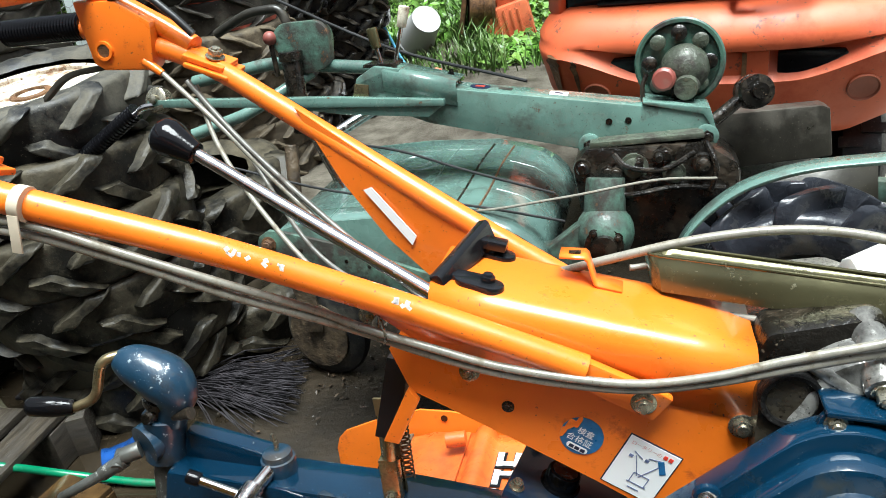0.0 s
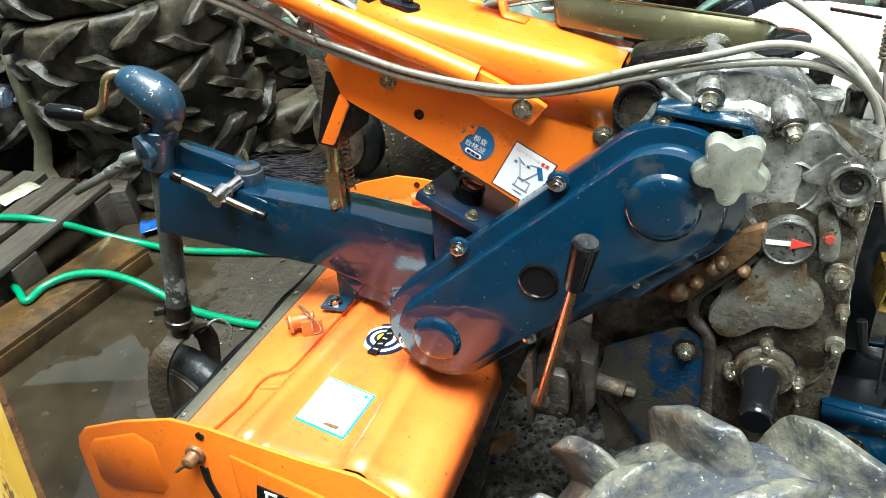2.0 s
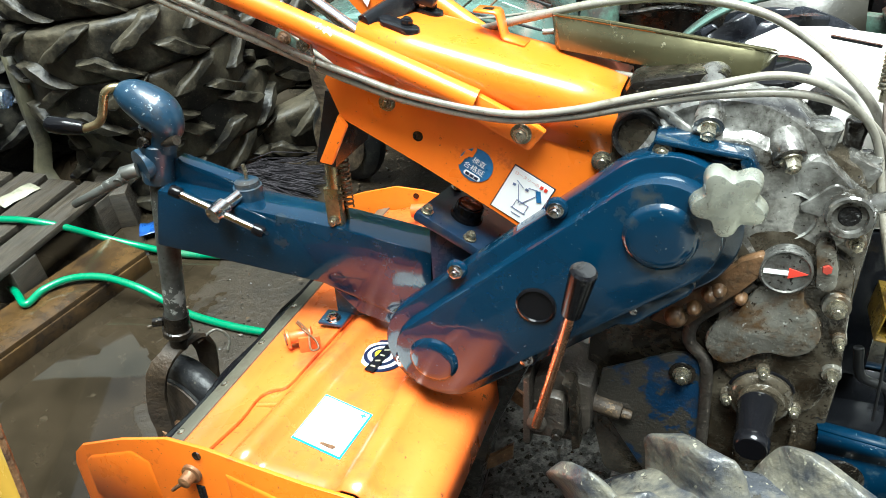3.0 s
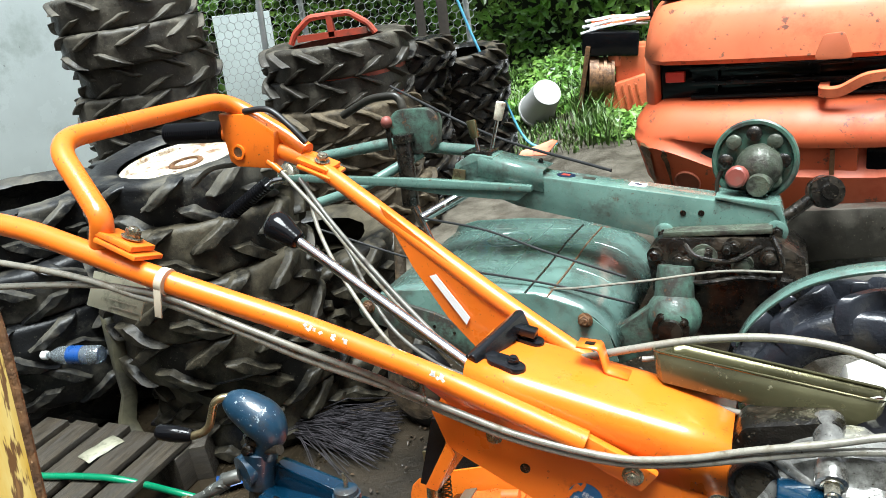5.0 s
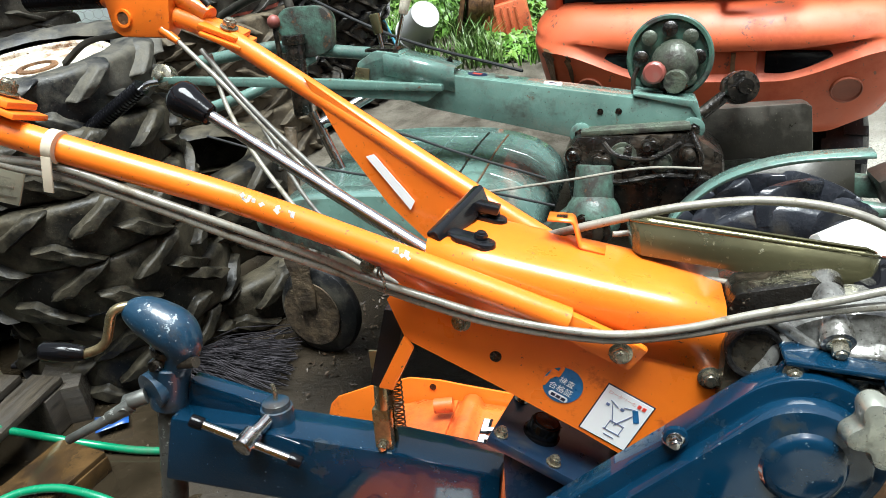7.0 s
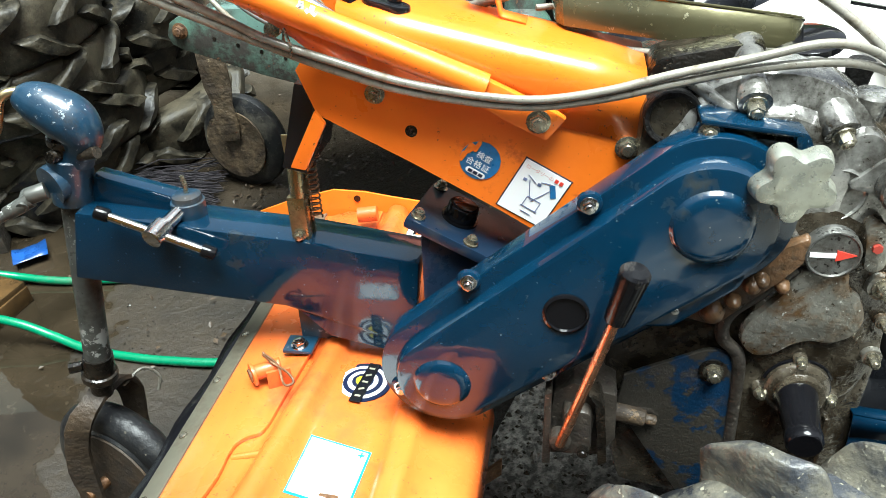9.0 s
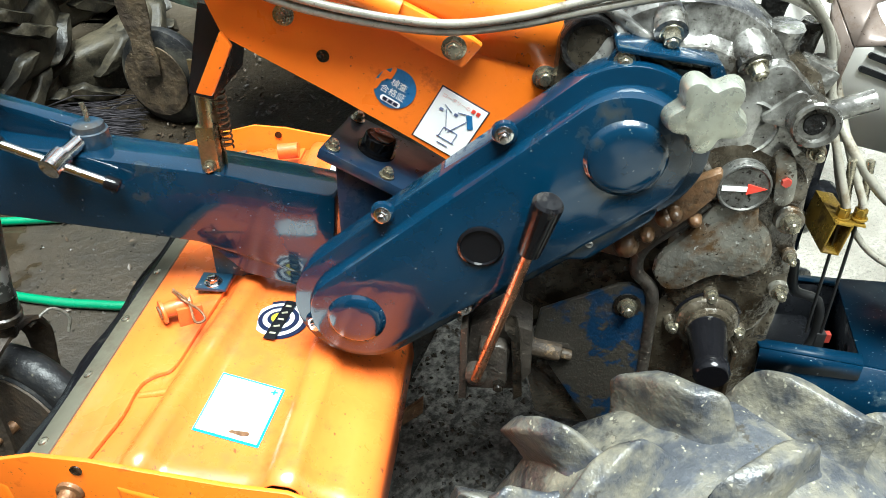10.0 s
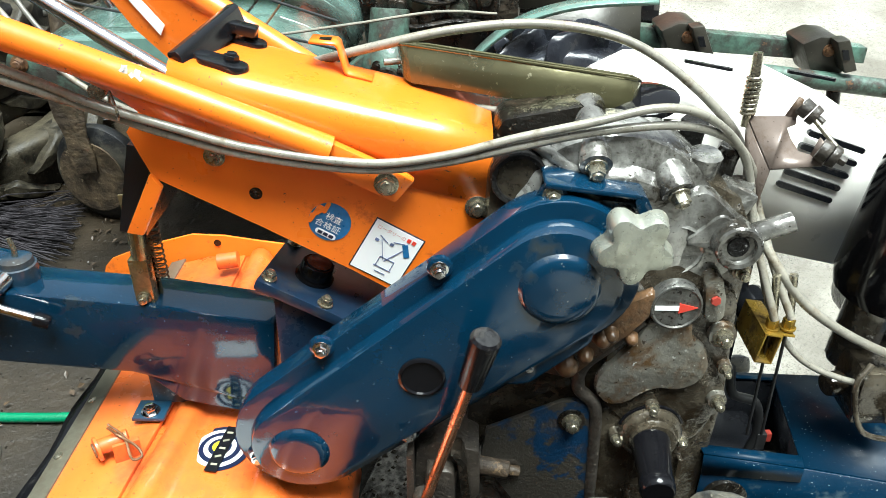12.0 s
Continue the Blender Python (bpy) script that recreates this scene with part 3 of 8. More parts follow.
    part("print", lettering("ロータリーの", 0.0054, c0 + rot @ Vector((-0.0065, 0, 0.0245)) + Vector((0, -0.0007, 0)), rot), FADED_RED, plate)
    for i in (6, 7):
        on_plate(0.0038, 0.0042, -0.0205 + i * 0.0056, 0.0245, -0.0007, REDP, "print", parent=plate)
    for dx, dz, w, h, tr in ((0.004, -0.006, 0.016, 0.0008, 0.0), (0.004, -0.018, 0.02, 0.0008, 0.0), (-0.004, -0.012, 0.0008, 0.012, 0.0), (0.012, -0.012, 0.0008, 0.012, 0.0), (0.004, -0.024, 0.012, 0.0008, 0.0),
                              (0.008, 0.002, 0.0008, 0.026, -0.5), (-0.006, 0.002, 0.0008, 0.024, 0.5), (-0.010, 0.014, 0.012, 0.0008, -0.4), (0.006, 0.017, 0.012, 0.0008, 0.3), (-0.016, 0.010, 0.004, 0.003, 0.0), (0.000, 0.012, 0.004, 0.003, 0.0)):
        on_plate(w, h, dx, dz, -0.0007, INK, "print", -tr, plate)
    on_plate(0.006, 0.015, 0.016, 0.012, -0.0007, SKYBLUE, "print", -0.6, plate)
    # small standing bracket on the column's top
    bm = nm()
    loft(bm, [[(x, y, z) for x, z in ((-0.028, 1.052), (-0.003, 1.050), (0.0, 1.047), (0.006, 1.022), (0.009, 1.0195), (0.033, 1.013))] for y in (0.655, 0.682)])
    part("cable_bracket", bm, ORANGE, T, solid=0.0025)
    bm = nm()
    box(bm, (-0.013, 0.668, 1.0525), (0.012, 0.008, 0.0012))
    part("slot", bm, CAST_DARK, T)


def handlebar():
    bm = nm()
    pipe(bm, rounded([(-0.80, 0.44, 1.275), (-0.66, 0.45, 1.253), (-0.461, 0.455, 1.191), (-0.302, 0.503, 1.122), (-0.165, 0.556, 1.045), (0.0, 0.568, 0.975)], 0.05, 6), 0.0138, 20)
    t = part("handle_tube", bm, ORANGE, T)
    bm = nm()
    pts = [(-0.035, 0.972), (0.02, 0.941), (0.060, 0.921), (0.079, 0.944), (0.070, 0.950), (0.012, 0.978), (-0.03, 0.998)]
    prism(bm, pts, 0.566, 0.578)
    part("flattened_end", bm, ORANGE, t, bevel=0.003)
    bm = nm()
    pipe(bm, rounded([(-0.78, 0.868, 1.312), (-0.655, 0.862, 1.312), (-0.49, 0.852, 1.256), (-0.145, 0.752, 1.063), (0.0, 0.735, 0.975)], 0.06, 6), 0.0138, 20)
    t2 = part("handle_tube", bm, ORANGE, T)
    bm = nm()
    pipe(bm, rounded([(-0.545, 0.458, 1.232), (-0.527, 0.452, 1.264), (-0.635, 0.500, 1.352), (-0.642, 0.850, 1.366), (-0.535, 0.862, 1.295), (-0.502, 0.856, 1.274)], 0.045, 8), 0.0138, 20)
    part("grip_loop", bm, ORANGE, T, "orange U-shaped carrying loop over the handles")
    for p, w in (((-0.507, 0.462, 1.226), 0), ((-0.475, 0.848, 1.247), 1)):
        bm = nm()
        m = Matrix.Rotation(radians(22), 4, "Y") @ Matrix.Rotation(radians(-14 if not w else 10), 4, "X")
        box(bm, p, (0.062, 0.05, 0.006), m)
        box(bm, Vector(p) + Vector((-0.004, 0, 0.010)), (0.058, 0.042, 0.007), m)
        part("clamp_plate", bm, ORANGE, T, bevel=0.002)
        ax = m @ Vector((0, 0, 1))
        bolt(T, Vector(p) + ax * 0.013, ax, 0.0095, h=0.011)
    # rubber grip with rings
    bm = nm()
    prof = []
    for i in range(26):
        prof += [(i * 0.005, 0.0185), (i * 0.005 + 0.0028, 0.0185), (i * 0.005 + 0.003, 0.0165), (i * 0.005 + 0.0048, 0.0165)]
    lathe(bm, (-0.79, 0.869, 1.3125), (1, -0.045, 0.0), prof, 20)
    part("rubber_grip", bm, BLACK, t2, "black ribbed rubber grip")
    # guard plate under the loop, clutch lever
    bm = nm()
    prism(bm, [(-0.652, 1.345), (-0.642, 1.264), (-0.628, 1.255), (-0.562, 1.250), (-0.553, 1.262), (-0.545, 1.310), (-0.59, 1.340)], 0.835, 0.872)
    g = part("lever_guard", bm, ORANGE, T, "orange sheet guard over the clutch lever", bevel=0.006)
    bm = nm()
    lathe(bm, (-0.620, 0.8345, 1.280), NEAR, [(-0.001, 0.013), (0.003, 0.0125), (0.003, 0.009), (0.0005, 0.008)], 20)
    pb = part("pivot_boss", bm, ORANGE, g)
    bm = nm()
    rod(bm, (-0.620, 0.835, 1.280), (-0.620, 0.8325, 1.280), 0.008)
    part("hole", bm, RUST_STEEL, pb)
    bm = nm()
    sec = []
    for i, (x, z) in enumerate(spline([(-0.585, 1.268, 0), (-0.64, 1.258, 0), (-0.70, 1.250, 0), (-0.745, 1.222, 0)], 5)[k][:2] for k in range(16)):
        sec.append([(x, 0.847, z + 0.004), (x, 0.860, z + 0.004), (x, 0.860, z - 0.004), (x, 0.847, z - 0.004)])
    loft(bm, sec, True, True)
    part("clutch_lever", bm, SHEET_DARK, T, "dark curved clutch lever", bevel=0.0015)
    bm = nm()
    pipe(bm, spline([(-0.60, 0.84, 1.345), (-0.55, 0.836, 1.345), (-0.515, 0.836, 1.318), (-0.49, 0.838, 1.290)]), 0.005)
    part("wire_loom", bm, CABLE_DARK, T)
    bm = nm()
    rod(bm, (-0.568, 0.84, 1.262), (-0.545, 0.838, 1.245), 0.007, 0.005)
    part("cable_ferrule", bm, ORANGE, T)
    # white stripe on the far gusset and paint scuffs
    bm = nm()
    q = [(-0.270, 1.096), (-0.258, 1.100), (-0.205, 1.042), (-0.212, 1.030)]
    prism(bm, q, -0.0005, 0.0005)
    for v in bm.verts:
        v.co.y += 0.7405 + 0.055 * max(0, (-0.14 - v.co.x) / 0.2) - 0.0022
    part("white_label", bm, WHITE, T)
    rng = random.Random(3)
    for c, n, w in (((-0.268, 0.500, 1.117), 10, 0.05), ((-0.155, 0.5445, 1.053), 6, 0.02)):
        bm = nm()
        for i in range(n):
            s = rng.uniform(-w, w) * 0.5
            d = Vector((0.135, 0.053, -0.076)).normalized()
            p = Vector(c) + d * s + Vector((0, -0.0135, 0.0045 + rng.uniform(-0.002, 0.003)))
            box(bm, p, (rng.uniform(0.002, 0.007), 0.0008, rng.uniform(0.0015, 0.005)), Matrix.Rotation(rng.uniform(0, 3), 4, "Y"))
        part("paint_scuff", bm, WHITE, t)
    bm = nm()
    lathe(bm, (-0.459, 0.4545, 1.1905), (0.955, 0.09, -0.28), [(0, 0.0142), (0, 0.0158), (0.010, 0.0158), (0.010, 0.0142)], 24)
    box(bm, (-0.458, 0.441, 1.166), (0.010, 0.0018, 0.034), Matrix.Rotation(radians(10), 4, "Y"))
    part("cable_tie", bm, CLEAR_TAPE, T, "yellowed plastic tie round tube and cable", bevel=0.0004)
    bm = nm()
    box(bm, (-0.585, 0.50, 1.150), (0.088, 0.002, 0.046), Matrix.Rotation(radians(12), 4, "Y") @ Matrix.Rotation(radians(-20), 4, "X"))
    tag = part("paper_tag", bm, TAGM, T, "weathered paper tag with faded lines")
    for i in range(4):
        bm = nm()
        box(bm, (-0.580 + 0.003 * i, 0.4985 + 0.0035 * (1.5 - i), 1.160 - 0.009 * i), (0.045, 0.001, 0.0016), Matrix.Rotation(radians(12), 4, "Y") @ Matrix.Rotation(radians(-20), 4, "X"))
        part("print", bm, GREY_INK, tag)


def gate_ears():
    for y in (0.610, 0.690):
        bm = nm()
        pts = hull2([(-0.114, y, 0.012), (-0.090, y - 0.003, 0.0130)], 10)
        a = [bm.verts.new((x, yy, 1.046 - (x + 0.13) * 0.22)) for x, yy in pts]
        b = [bm.verts.new((x, yy, 1.054 - (x + 0.13) * 0.22)) for x, yy in pts]
        n = len(pts)
        bm.faces.new(a[::-1])
        bm.faces.new(b)
        for i in range(n):
            bm.faces.new((a[i], a[(i + 1) % n], b[(i + 1) % n], b[i]))
        e = part("gate_ear", bm, BLACK_IRON, T, bevel=0.0015)
        bolt(e, (-0.094, y, 1.0445), (0.22, 0, 1), 0.0075, BLACK_IRON)
    p, q = Vector((-0.139, 0.597, 1.046)), Vector((-0.108, 0.704, 1.066))
    bm = nm()
    d = (q - p).normalized()
    up = Vector((-0.25, 0, 1))
    up = (up - d * up.dot(d)).normalized()
    sd = d.cross(up)
    sec = [(0.006, -0.013), (0.006, 0.010), (0.003, 0.013), (-0.007, 0.013), (-0.008, 0.008), (-0.003, 0.006), (-0.003, -0.013)]
    loft(bm, [[c + sd * u + up * w for u, w in sec] for c in (p, q)], True, True)
    for f in (0.2, 0.8):
        box(bm, p.lerp(q, f) + Vector((0.016, 0, -0.004)), (0.028, 0.018, 0.010), Matrix.Rotation(radians(14), 4, "Y"))
    part("lever_gate", bm, BLACK_IRON, T, "black steel gate for the shift lever", bevel=0.002)


def lever_only():
    bm = nm()
    rod(bm, (-0.450, 0.706, 1.174), (-0.160, 0.655, 1.010), 0.0075, 0.0085, 16)
    lv = part("shift_lever", bm, CHROME, T, "chromed shift lever")
    bm = nm()
    d = Vector((-0.29, 0.05, 0.164)).normalized()
    lathe(bm, Vector((-0.440, 0.704, 1.168)), d, [(-0.004, 0.010), (-0.002, 0.013), (0.018, 0.018), (0.034, 0.0225), (0.044, 0.0225), (0.050, 0.019), (0.053, 0.012)], 22)
    part("lever_knob", bm, BLACK, lv, "black plastic knob")


def chain_case():
    low, up = (-0.043, 0.665), (0.214, 0.872)
    bm = nm()
    prism(bm, hull2([(*low, 0.073), (*up, 0.079)], 22), 0.513, 0.545)
    c = part("chain_case", bm, BLUE, T, "glossy dark blue chain case", bevel=0.003)
    bm = nm()
    prism(bm, hull2([(*low, 0.056), (*up, 0.064)], 22), 0.492, 0.514, 0.006)
    part("case_cover", bm, BLUE, c, bevel=0.006)
    bm = nm()
    prism(bm, hull2([(0.185, 0.770, 0.020), (0.150, 0.760, 0.012), (0.235, 0.815, 0.02)]), 0.500, 0.515, 0.003)
    part("bulge", bm, BLUE, c, bevel=0.004)
    for (x, z), r, h in ((low, 0.030, 0.006), (up, 0.036, 0.007)):
        bm = nm()
        lathe(bm, (x, 0.493, z), NEAR, [(0, r + 0.004), (0.001, r + 0.002), (h - 0.002, r), (h, r - 0.004), (h + 0.001, r - 0.012)], 40)
        part("bearing_boss", bm, BLUE, c)
    bm = nm()
    lathe(bm, (0.087, 0.494, 0.768), NEAR, [(0, 0.0235), (0.004, 0.0235), (0.005, 0.022), (0.0055, 0.0205), (0.003, 0.0195)], 32)
    part("plug", bm, BLACK, c, "black rubber plug")
    for x, z in ((-0.013, 0.788), (0.104, 0.882), (0.193, 0.773), (0.071, 0.677), (-0.093, 0.641)):
        bm = nm()
        lathe(bm, (x, 0.514, z), NEAR, [(0, 0.013), (0.004, 0.012), (0.006, 0.009)], 20)
        part("bolt_pad", bm, BLUE, c)
        bolt(c, (x, 0.509, z), NEAR, 0.0068, CHROME)
    # star knob
    bm = nm()
    pts = []
    for i in range(60):
        a = i * 2 * math.pi / 60
        r = 0.0335 + 0.0056 * math.cos(5 * a - 4.45) - 0.0006 * math.cos(10 * a - 8.9)
        pts.append((0.274 + r * math.cos(a), 0.924 + r * math.sin(a)))
    prism(bm, pts, 0.472, 0.494, 0.004)
    k = part("star_knob", bm, ALU, T, "cast aluminium star knob", bevel=0.0065)
    bm = nm()
    lathe(bm, (0.274, 0.4725, 0.924), NEAR, [(-0.002, 0.0125), (0.0004, 0.0115), (0.0004, 0.010), (-0.0008, 0.009), (-0.0008, 0.003)], 24)
    part("knob_face", bm, ALU, k)
    bm = nm()
    rod(bm, (0.274, 0.49, 0.924), (0.274, 0.56, 0.924), 0.012)
    part("knob_stem", bm, STEEL, k)
    # blue hanger behind the case top
    bm = nm()
    prism(bm, hull2([(0.200, 0.961, 0.0025), (0.286, 0.950, 0.0025)]), 0.524, 0.575)
    prism(bm, hull2([(0.206, 0.948, 0.013), (0.190, 0.925, 0.008), (0.225, 0.93, 0.008)]), 0.530, 0.537)
    prism(bm, hull2([(0.286, 0.946, 0.006), (0.296, 0.925, 0.007)]), 0.524, 0.575)
    prism(bm, hull2([(0.225, 0.940, 0.004), (0.290, 0.932, 0.004)]), 0.540, 0.580)
    part("case_bracket", bm, BLUE, T, "blue bracket over the chain case", bevel=0.0015)
    bolt(T, (0.206, 0.530, 0.949), NEAR, 0.0075)
    # gear lever with a coppery rod
    bm = nm()
    rod(bm, (0.0875, 0.489, 0.592), (0.136, 0.456, 0.800), 0.0060, 0.0058, 14)
    g = part("gear_lever", bm, COPPER, T, "worn copper-coloured gear lever")
    bm = nm()
    d = Vector((0.052, -0.034, 0.235)).normalized()
    lathe(bm, Vector((0.133, 0.458, 0.787)), d, [(0, 0.0095), (0.002, 0.0115), (0.056, 0.0145), (0.062, 0.0145), (0.065, 0.012)], 20)
    part("lever_knob", bm, BLACK, g, "black plastic knob")
    # lever pivot box
    bm = nm()
    prism(bm, [(0.070, 0.545), (0.135, 0.548), (0.150, 0.575), (0.148, 0.640), (0.100, 0.655), (0.078, 0.640)], 0.52, 0.60)
    prism(bm, [(0.085, 0.560), (0.120, 0.562), (0.125, 0.620), (0.090, 0.630)], 0.508, 0.522)
    rod(bm, (0.148, 0.56, 0.600), (0.195, 0.56, 0.595), 0.012)
    rod(bm, (0.100, 0.515, 0.585), (0.100, 0.500, 0.585), 0.010, seg=6)
    p = part("pivot_box", bm, DUST_IRON, T, "greasy iron lever pivot", bevel=0.004)
    bm = nm()
    prism(bm, [(0.068, 0.548), (0.069, 0.652), (0.0765, 0.656), (0.0775, 0.548)], 0.500, 0.60)
    part("pivot_plate", bm, DUST_IRON, p, bevel=0.0015)
    bm = nm()
    prism(bm, [(0.131, 0.553), (0.124, 0.642), (0.116, 0.656), (0.128, 0.652), (0.134, 0.640), (0.141, 0.560)], 0.498, 0.53)
    part("pivot_plate", bm, CAST_DARK, p, bevel=0.0015)
    bm = nm()
    prism(bm, hull2([(0.097, 0.578, 0.010), (0.113, 0.580, 0.010), (0.112, 0.627, 0.009), (0.098, 0.627, 0.009)], 6), 0.496, 0.512, 0.002)
    part("pivot_cap", bm, DUST_IRON, p, bevel=0.003)
    bolt(p, (0.113, 0.500, 0.580), NEAR, 0.007, CAST_DARK, h=0.012)
    bm = nm()
    lathe(bm, (0.0875, 0.492, 0.592), NEAR, [(-0.012, 0.013), (0.002, 0.012), (0.004, 0.009)], 16)
    part("lever_socket", bm, DUST_IRON, p)
    # rotor drive housing below the case, down to the ground
    bm = nm()
    prism(bm, [(-0.05, 0.62), (0.05, 0.66), (0.055, 0.60), (-0.015, 0.42), (-0.05, 0.24), (-0.10, 0.22), (-0.10, 0.45)], 0.62, 0.70)
    part("rotor_drive", bm, CAST_DARK, T, "muddy rotor drive housing", bevel=0.01)


def rotary():
    prof = [(-0.362, 0.545), (-0.358, 0.560), (-0.330, 0.572), (-0.300, 0.582), (-0.256, 0.582), (-0.246, 0.583), (-0.240, 0.594), (-0.232, 0.599), (-0.222, 0.599), (-0.214, 0.594), (-0.208, 0.582), (-0.198, 0.5805), (-0.130, 0.577),
            (-0.112, 0.577), (-0.105, 0.587), (-0.098, 0.591), (-0.082, 0.590), (-0.075, 0.586), (-0.068, 0.573), (-0.035, 0.564), (-0.014, 0.556), (-0.004, 0.540), (0.0, 0.50)]
    bm = nm()
    ys = [0.325 + i * (0.70 / 28) for i in range(29)]
    loft(bm, [[(x + (0.085 * max(-0.14, y - 0.48) if -0.26 < x < -0.195 and y < 0.7 else 0.018 if -0.26 < x < -0.195 else 0), y, z + 0.0012 * noise.noise(Vector((x * 14, y * 9, 0)))) for x, z in prof] for y in ys])
    cov = part("tiller_cover", bm, COVER, T, "glossy orange rotor cover with pressed ribs", solid=0.0022, sharp=60)
    # raised lip plate at the rear edge of the cover
    bm = nm()
    edge = [(-0.345, 0.325)] + [(p.x, p.y) for p in spline([(-0.292, 0.325, 0), (-0.286, 0.36, 0), (-0.280, 0.40, 0), (-0.281, 0.436, 0), (-0.277, 0.453, 0), (-0.268, 0.463, 0), (-0.257, 0.470, 0), (-0.252, 0.487, 0), (-0.250, 0.52, 0), (-0.246, 0.58, 0), (-0.240, 0.66, 0), (-0.236, 0.80, 0), (-0.234, 1.02, 0)], 3)] + [(-0.345, 1.02)]
    a = [bm.verts.new((x, y, 0.5840 - 0.35 * max(0, -0.30 - x))) for x, y in edge]
    b = [bm.verts.new((x, y, 0.5900 - 0.35 * max(0, -0.30 - x))) for x, y in edge]
    bm.faces.new(a[::-1])
    bm.faces.new(b)
    for i in range(len(edge)):
        j = (i + 1) % len(edge)
        bm.faces.new((a[i], a[j], b[j], b[i]))
    part("rear_lip", bm, COVER, cov, bevel=0.0018)
    # grey clamp strip, rivets and hanging rubber flap
    bm = nm()
    box(bm, (-0.352, 0.675, 0.5725), (0.027, 0.70, 0.004), Matrix.Rotation(radians(-18), 4, "Y"))
    strip = part("clamp_strip", bm, RUST_GREY, T, "dull grey-green steel strip along the cover's edge", bevel=0.001)
    for i in range(7):
        bm = nm()
        lathe(bm, (-0.356, 0.37 + i * 0.10, 0.573), (-0.3, 0, 0.95), [(0, 0.006), (0.002, 0.0055), (0.0035, 0.003)], 12)
        part("rivet", bm, STEEL, strip)
    bm = nm()
    n = 24
    loft(bm, [[(-0.352, y, 0.568), (-0.382 - 0.003 * math.sin(y * 40), y, 0.558), (-0.400 - 0.01 * noise.noise(Vector((y * 6, 0, 0))), y, 0.50), (-0.44 - 0.02 * noise.noise(Vector((y * 6, 3, 0))), y, 0.38), (-0.46, y, 0.25)] for y in [0.33 + i * 0.69 / n for i in range(n + 1)]])
    part("rubber_flap", bm, BLACK, T, "black rubber mud flap behind the rotor", solid=0.004)
    # end plates
    shape = [(-0.492, 0.535), (-0.485, 0.556), (-0.470, 0.572), (-0.40, 0.600), (-0.325, 0.621), (-0.27, 0.619), (-0.22, 0.611), (-0.14, 0.600), (-0.08, 0.596), (-0.05, 0.582), (-0.01, 0.560), (0.006, 0.52), (0.03, 0.44), (0.02, 0.36), (-0.10, 0.25), (-0.30, 0.22), (-0.45, 0.30), (-0.492, 0.42)]
    for y in (0.315, 1.035):
        bm = nm()
        prism(bm, shape, y - 0.0025, y + 0.0025)
        e = part("end_plate", bm, ORANGE, T, "orange end plate of the rotor cover", bevel=0.001)
        s = -1 if y < 0.6 else 1
        for poly in ([(-0.474, 0.545), (-0.46, 0.560), (-0.385, 0.588), (-0.36, 0.575), (-0.355, 0.50), (-0.37, 0.482), (-0.455, 0.470), (-0.475, 0.485)],
                     [(-0.25, 0.588), (-0.13, 0.555), (-0.06, 0.52), (-0.03, 0.48), (-0.10, 0.40), (-0.25, 0.40)]):
            bm = nm()
            prism(bm, poly, y + s * 0.0045, y + s * 0.001, 0.006)
            part("pressed_panel", bm, ORANGE, e, bevel=0.002)
        if y < 0.6:
            bm = nm()
            prism(bm, [(-0.215, 0.548), (-0.11, 0.522), (-0.115, 0.495), (-0.22, 0.52)], 0.3085, 0.3098)
            sg = part("name_plate", bm, BLACK_IRON, e, "black name strip with white characters")
            for i in range(4):
                for dx, dz, w, h in ((0, 0.006, 0.016, 0.004), (-0.006, 0, 0.004, 0.014), (0.006, 0, 0.004, 0.014), (0, -0.006, 0.016, 0.003)):
                    if (i + int(dx * 1000)) % 3 == 1:
                        continue
                    bm = nm()
                    box(bm, (-0.198 + i * 0.024 + dx, 0.3082, 0.532 - i * 0.0062 + dz), (w, 0.0006, h), Matrix.Rotation(radians(14), 4, "Y"))
                    part("print", bm, WHITE, sg)
        bm = nm()
        lathe(bm, (-0.297, y + s * 0.003, 0.574), (0, s, 0), [(0, 0.014), (0.004, 0.013), (0.005, 0.009), (0.018, 0.008), (0.02, 0.005)], 16)
        rod(bm, (-0.297, y + s * 0.016, 0.574), (-0.318, y + s * 0.02, 0.556), 0.0025)
        part("wing_stud", bm, RUST_STEEL, e)
        bm = nm()
        rod(bm, (-0.283, y - 0.004, 0.606), (-0.283, y + 0.004, 0.606), 0.006)
        part("hole", bm, CAST_DARK, e)
        bm = nm()
        sl = spline([(-0.29, 0, 0.555), (-0.287, 0, 0.52), (-0.26, 0, 0.46), (-0.21, 0, 0.42)], 5)
        loft(bm, [[(p.x - 0.006, y + s * 0.0035, p.z), (p.x + 0.006, y + s * 0.0035, p.z)] for p in sl])
        part("curved_slot", bm, BLACK_IRON, e, solid=0.001)
    # rotor shaft with bent tines
    bm = nm()
    rod(bm, (-0.17, 0.32, 0.36), (-0.17, 1.03, 0.36), 0.025)
    rot = part("rotor_shaft", bm, RUST_STEEL, T, "rusty rotor shaft with curved tines")
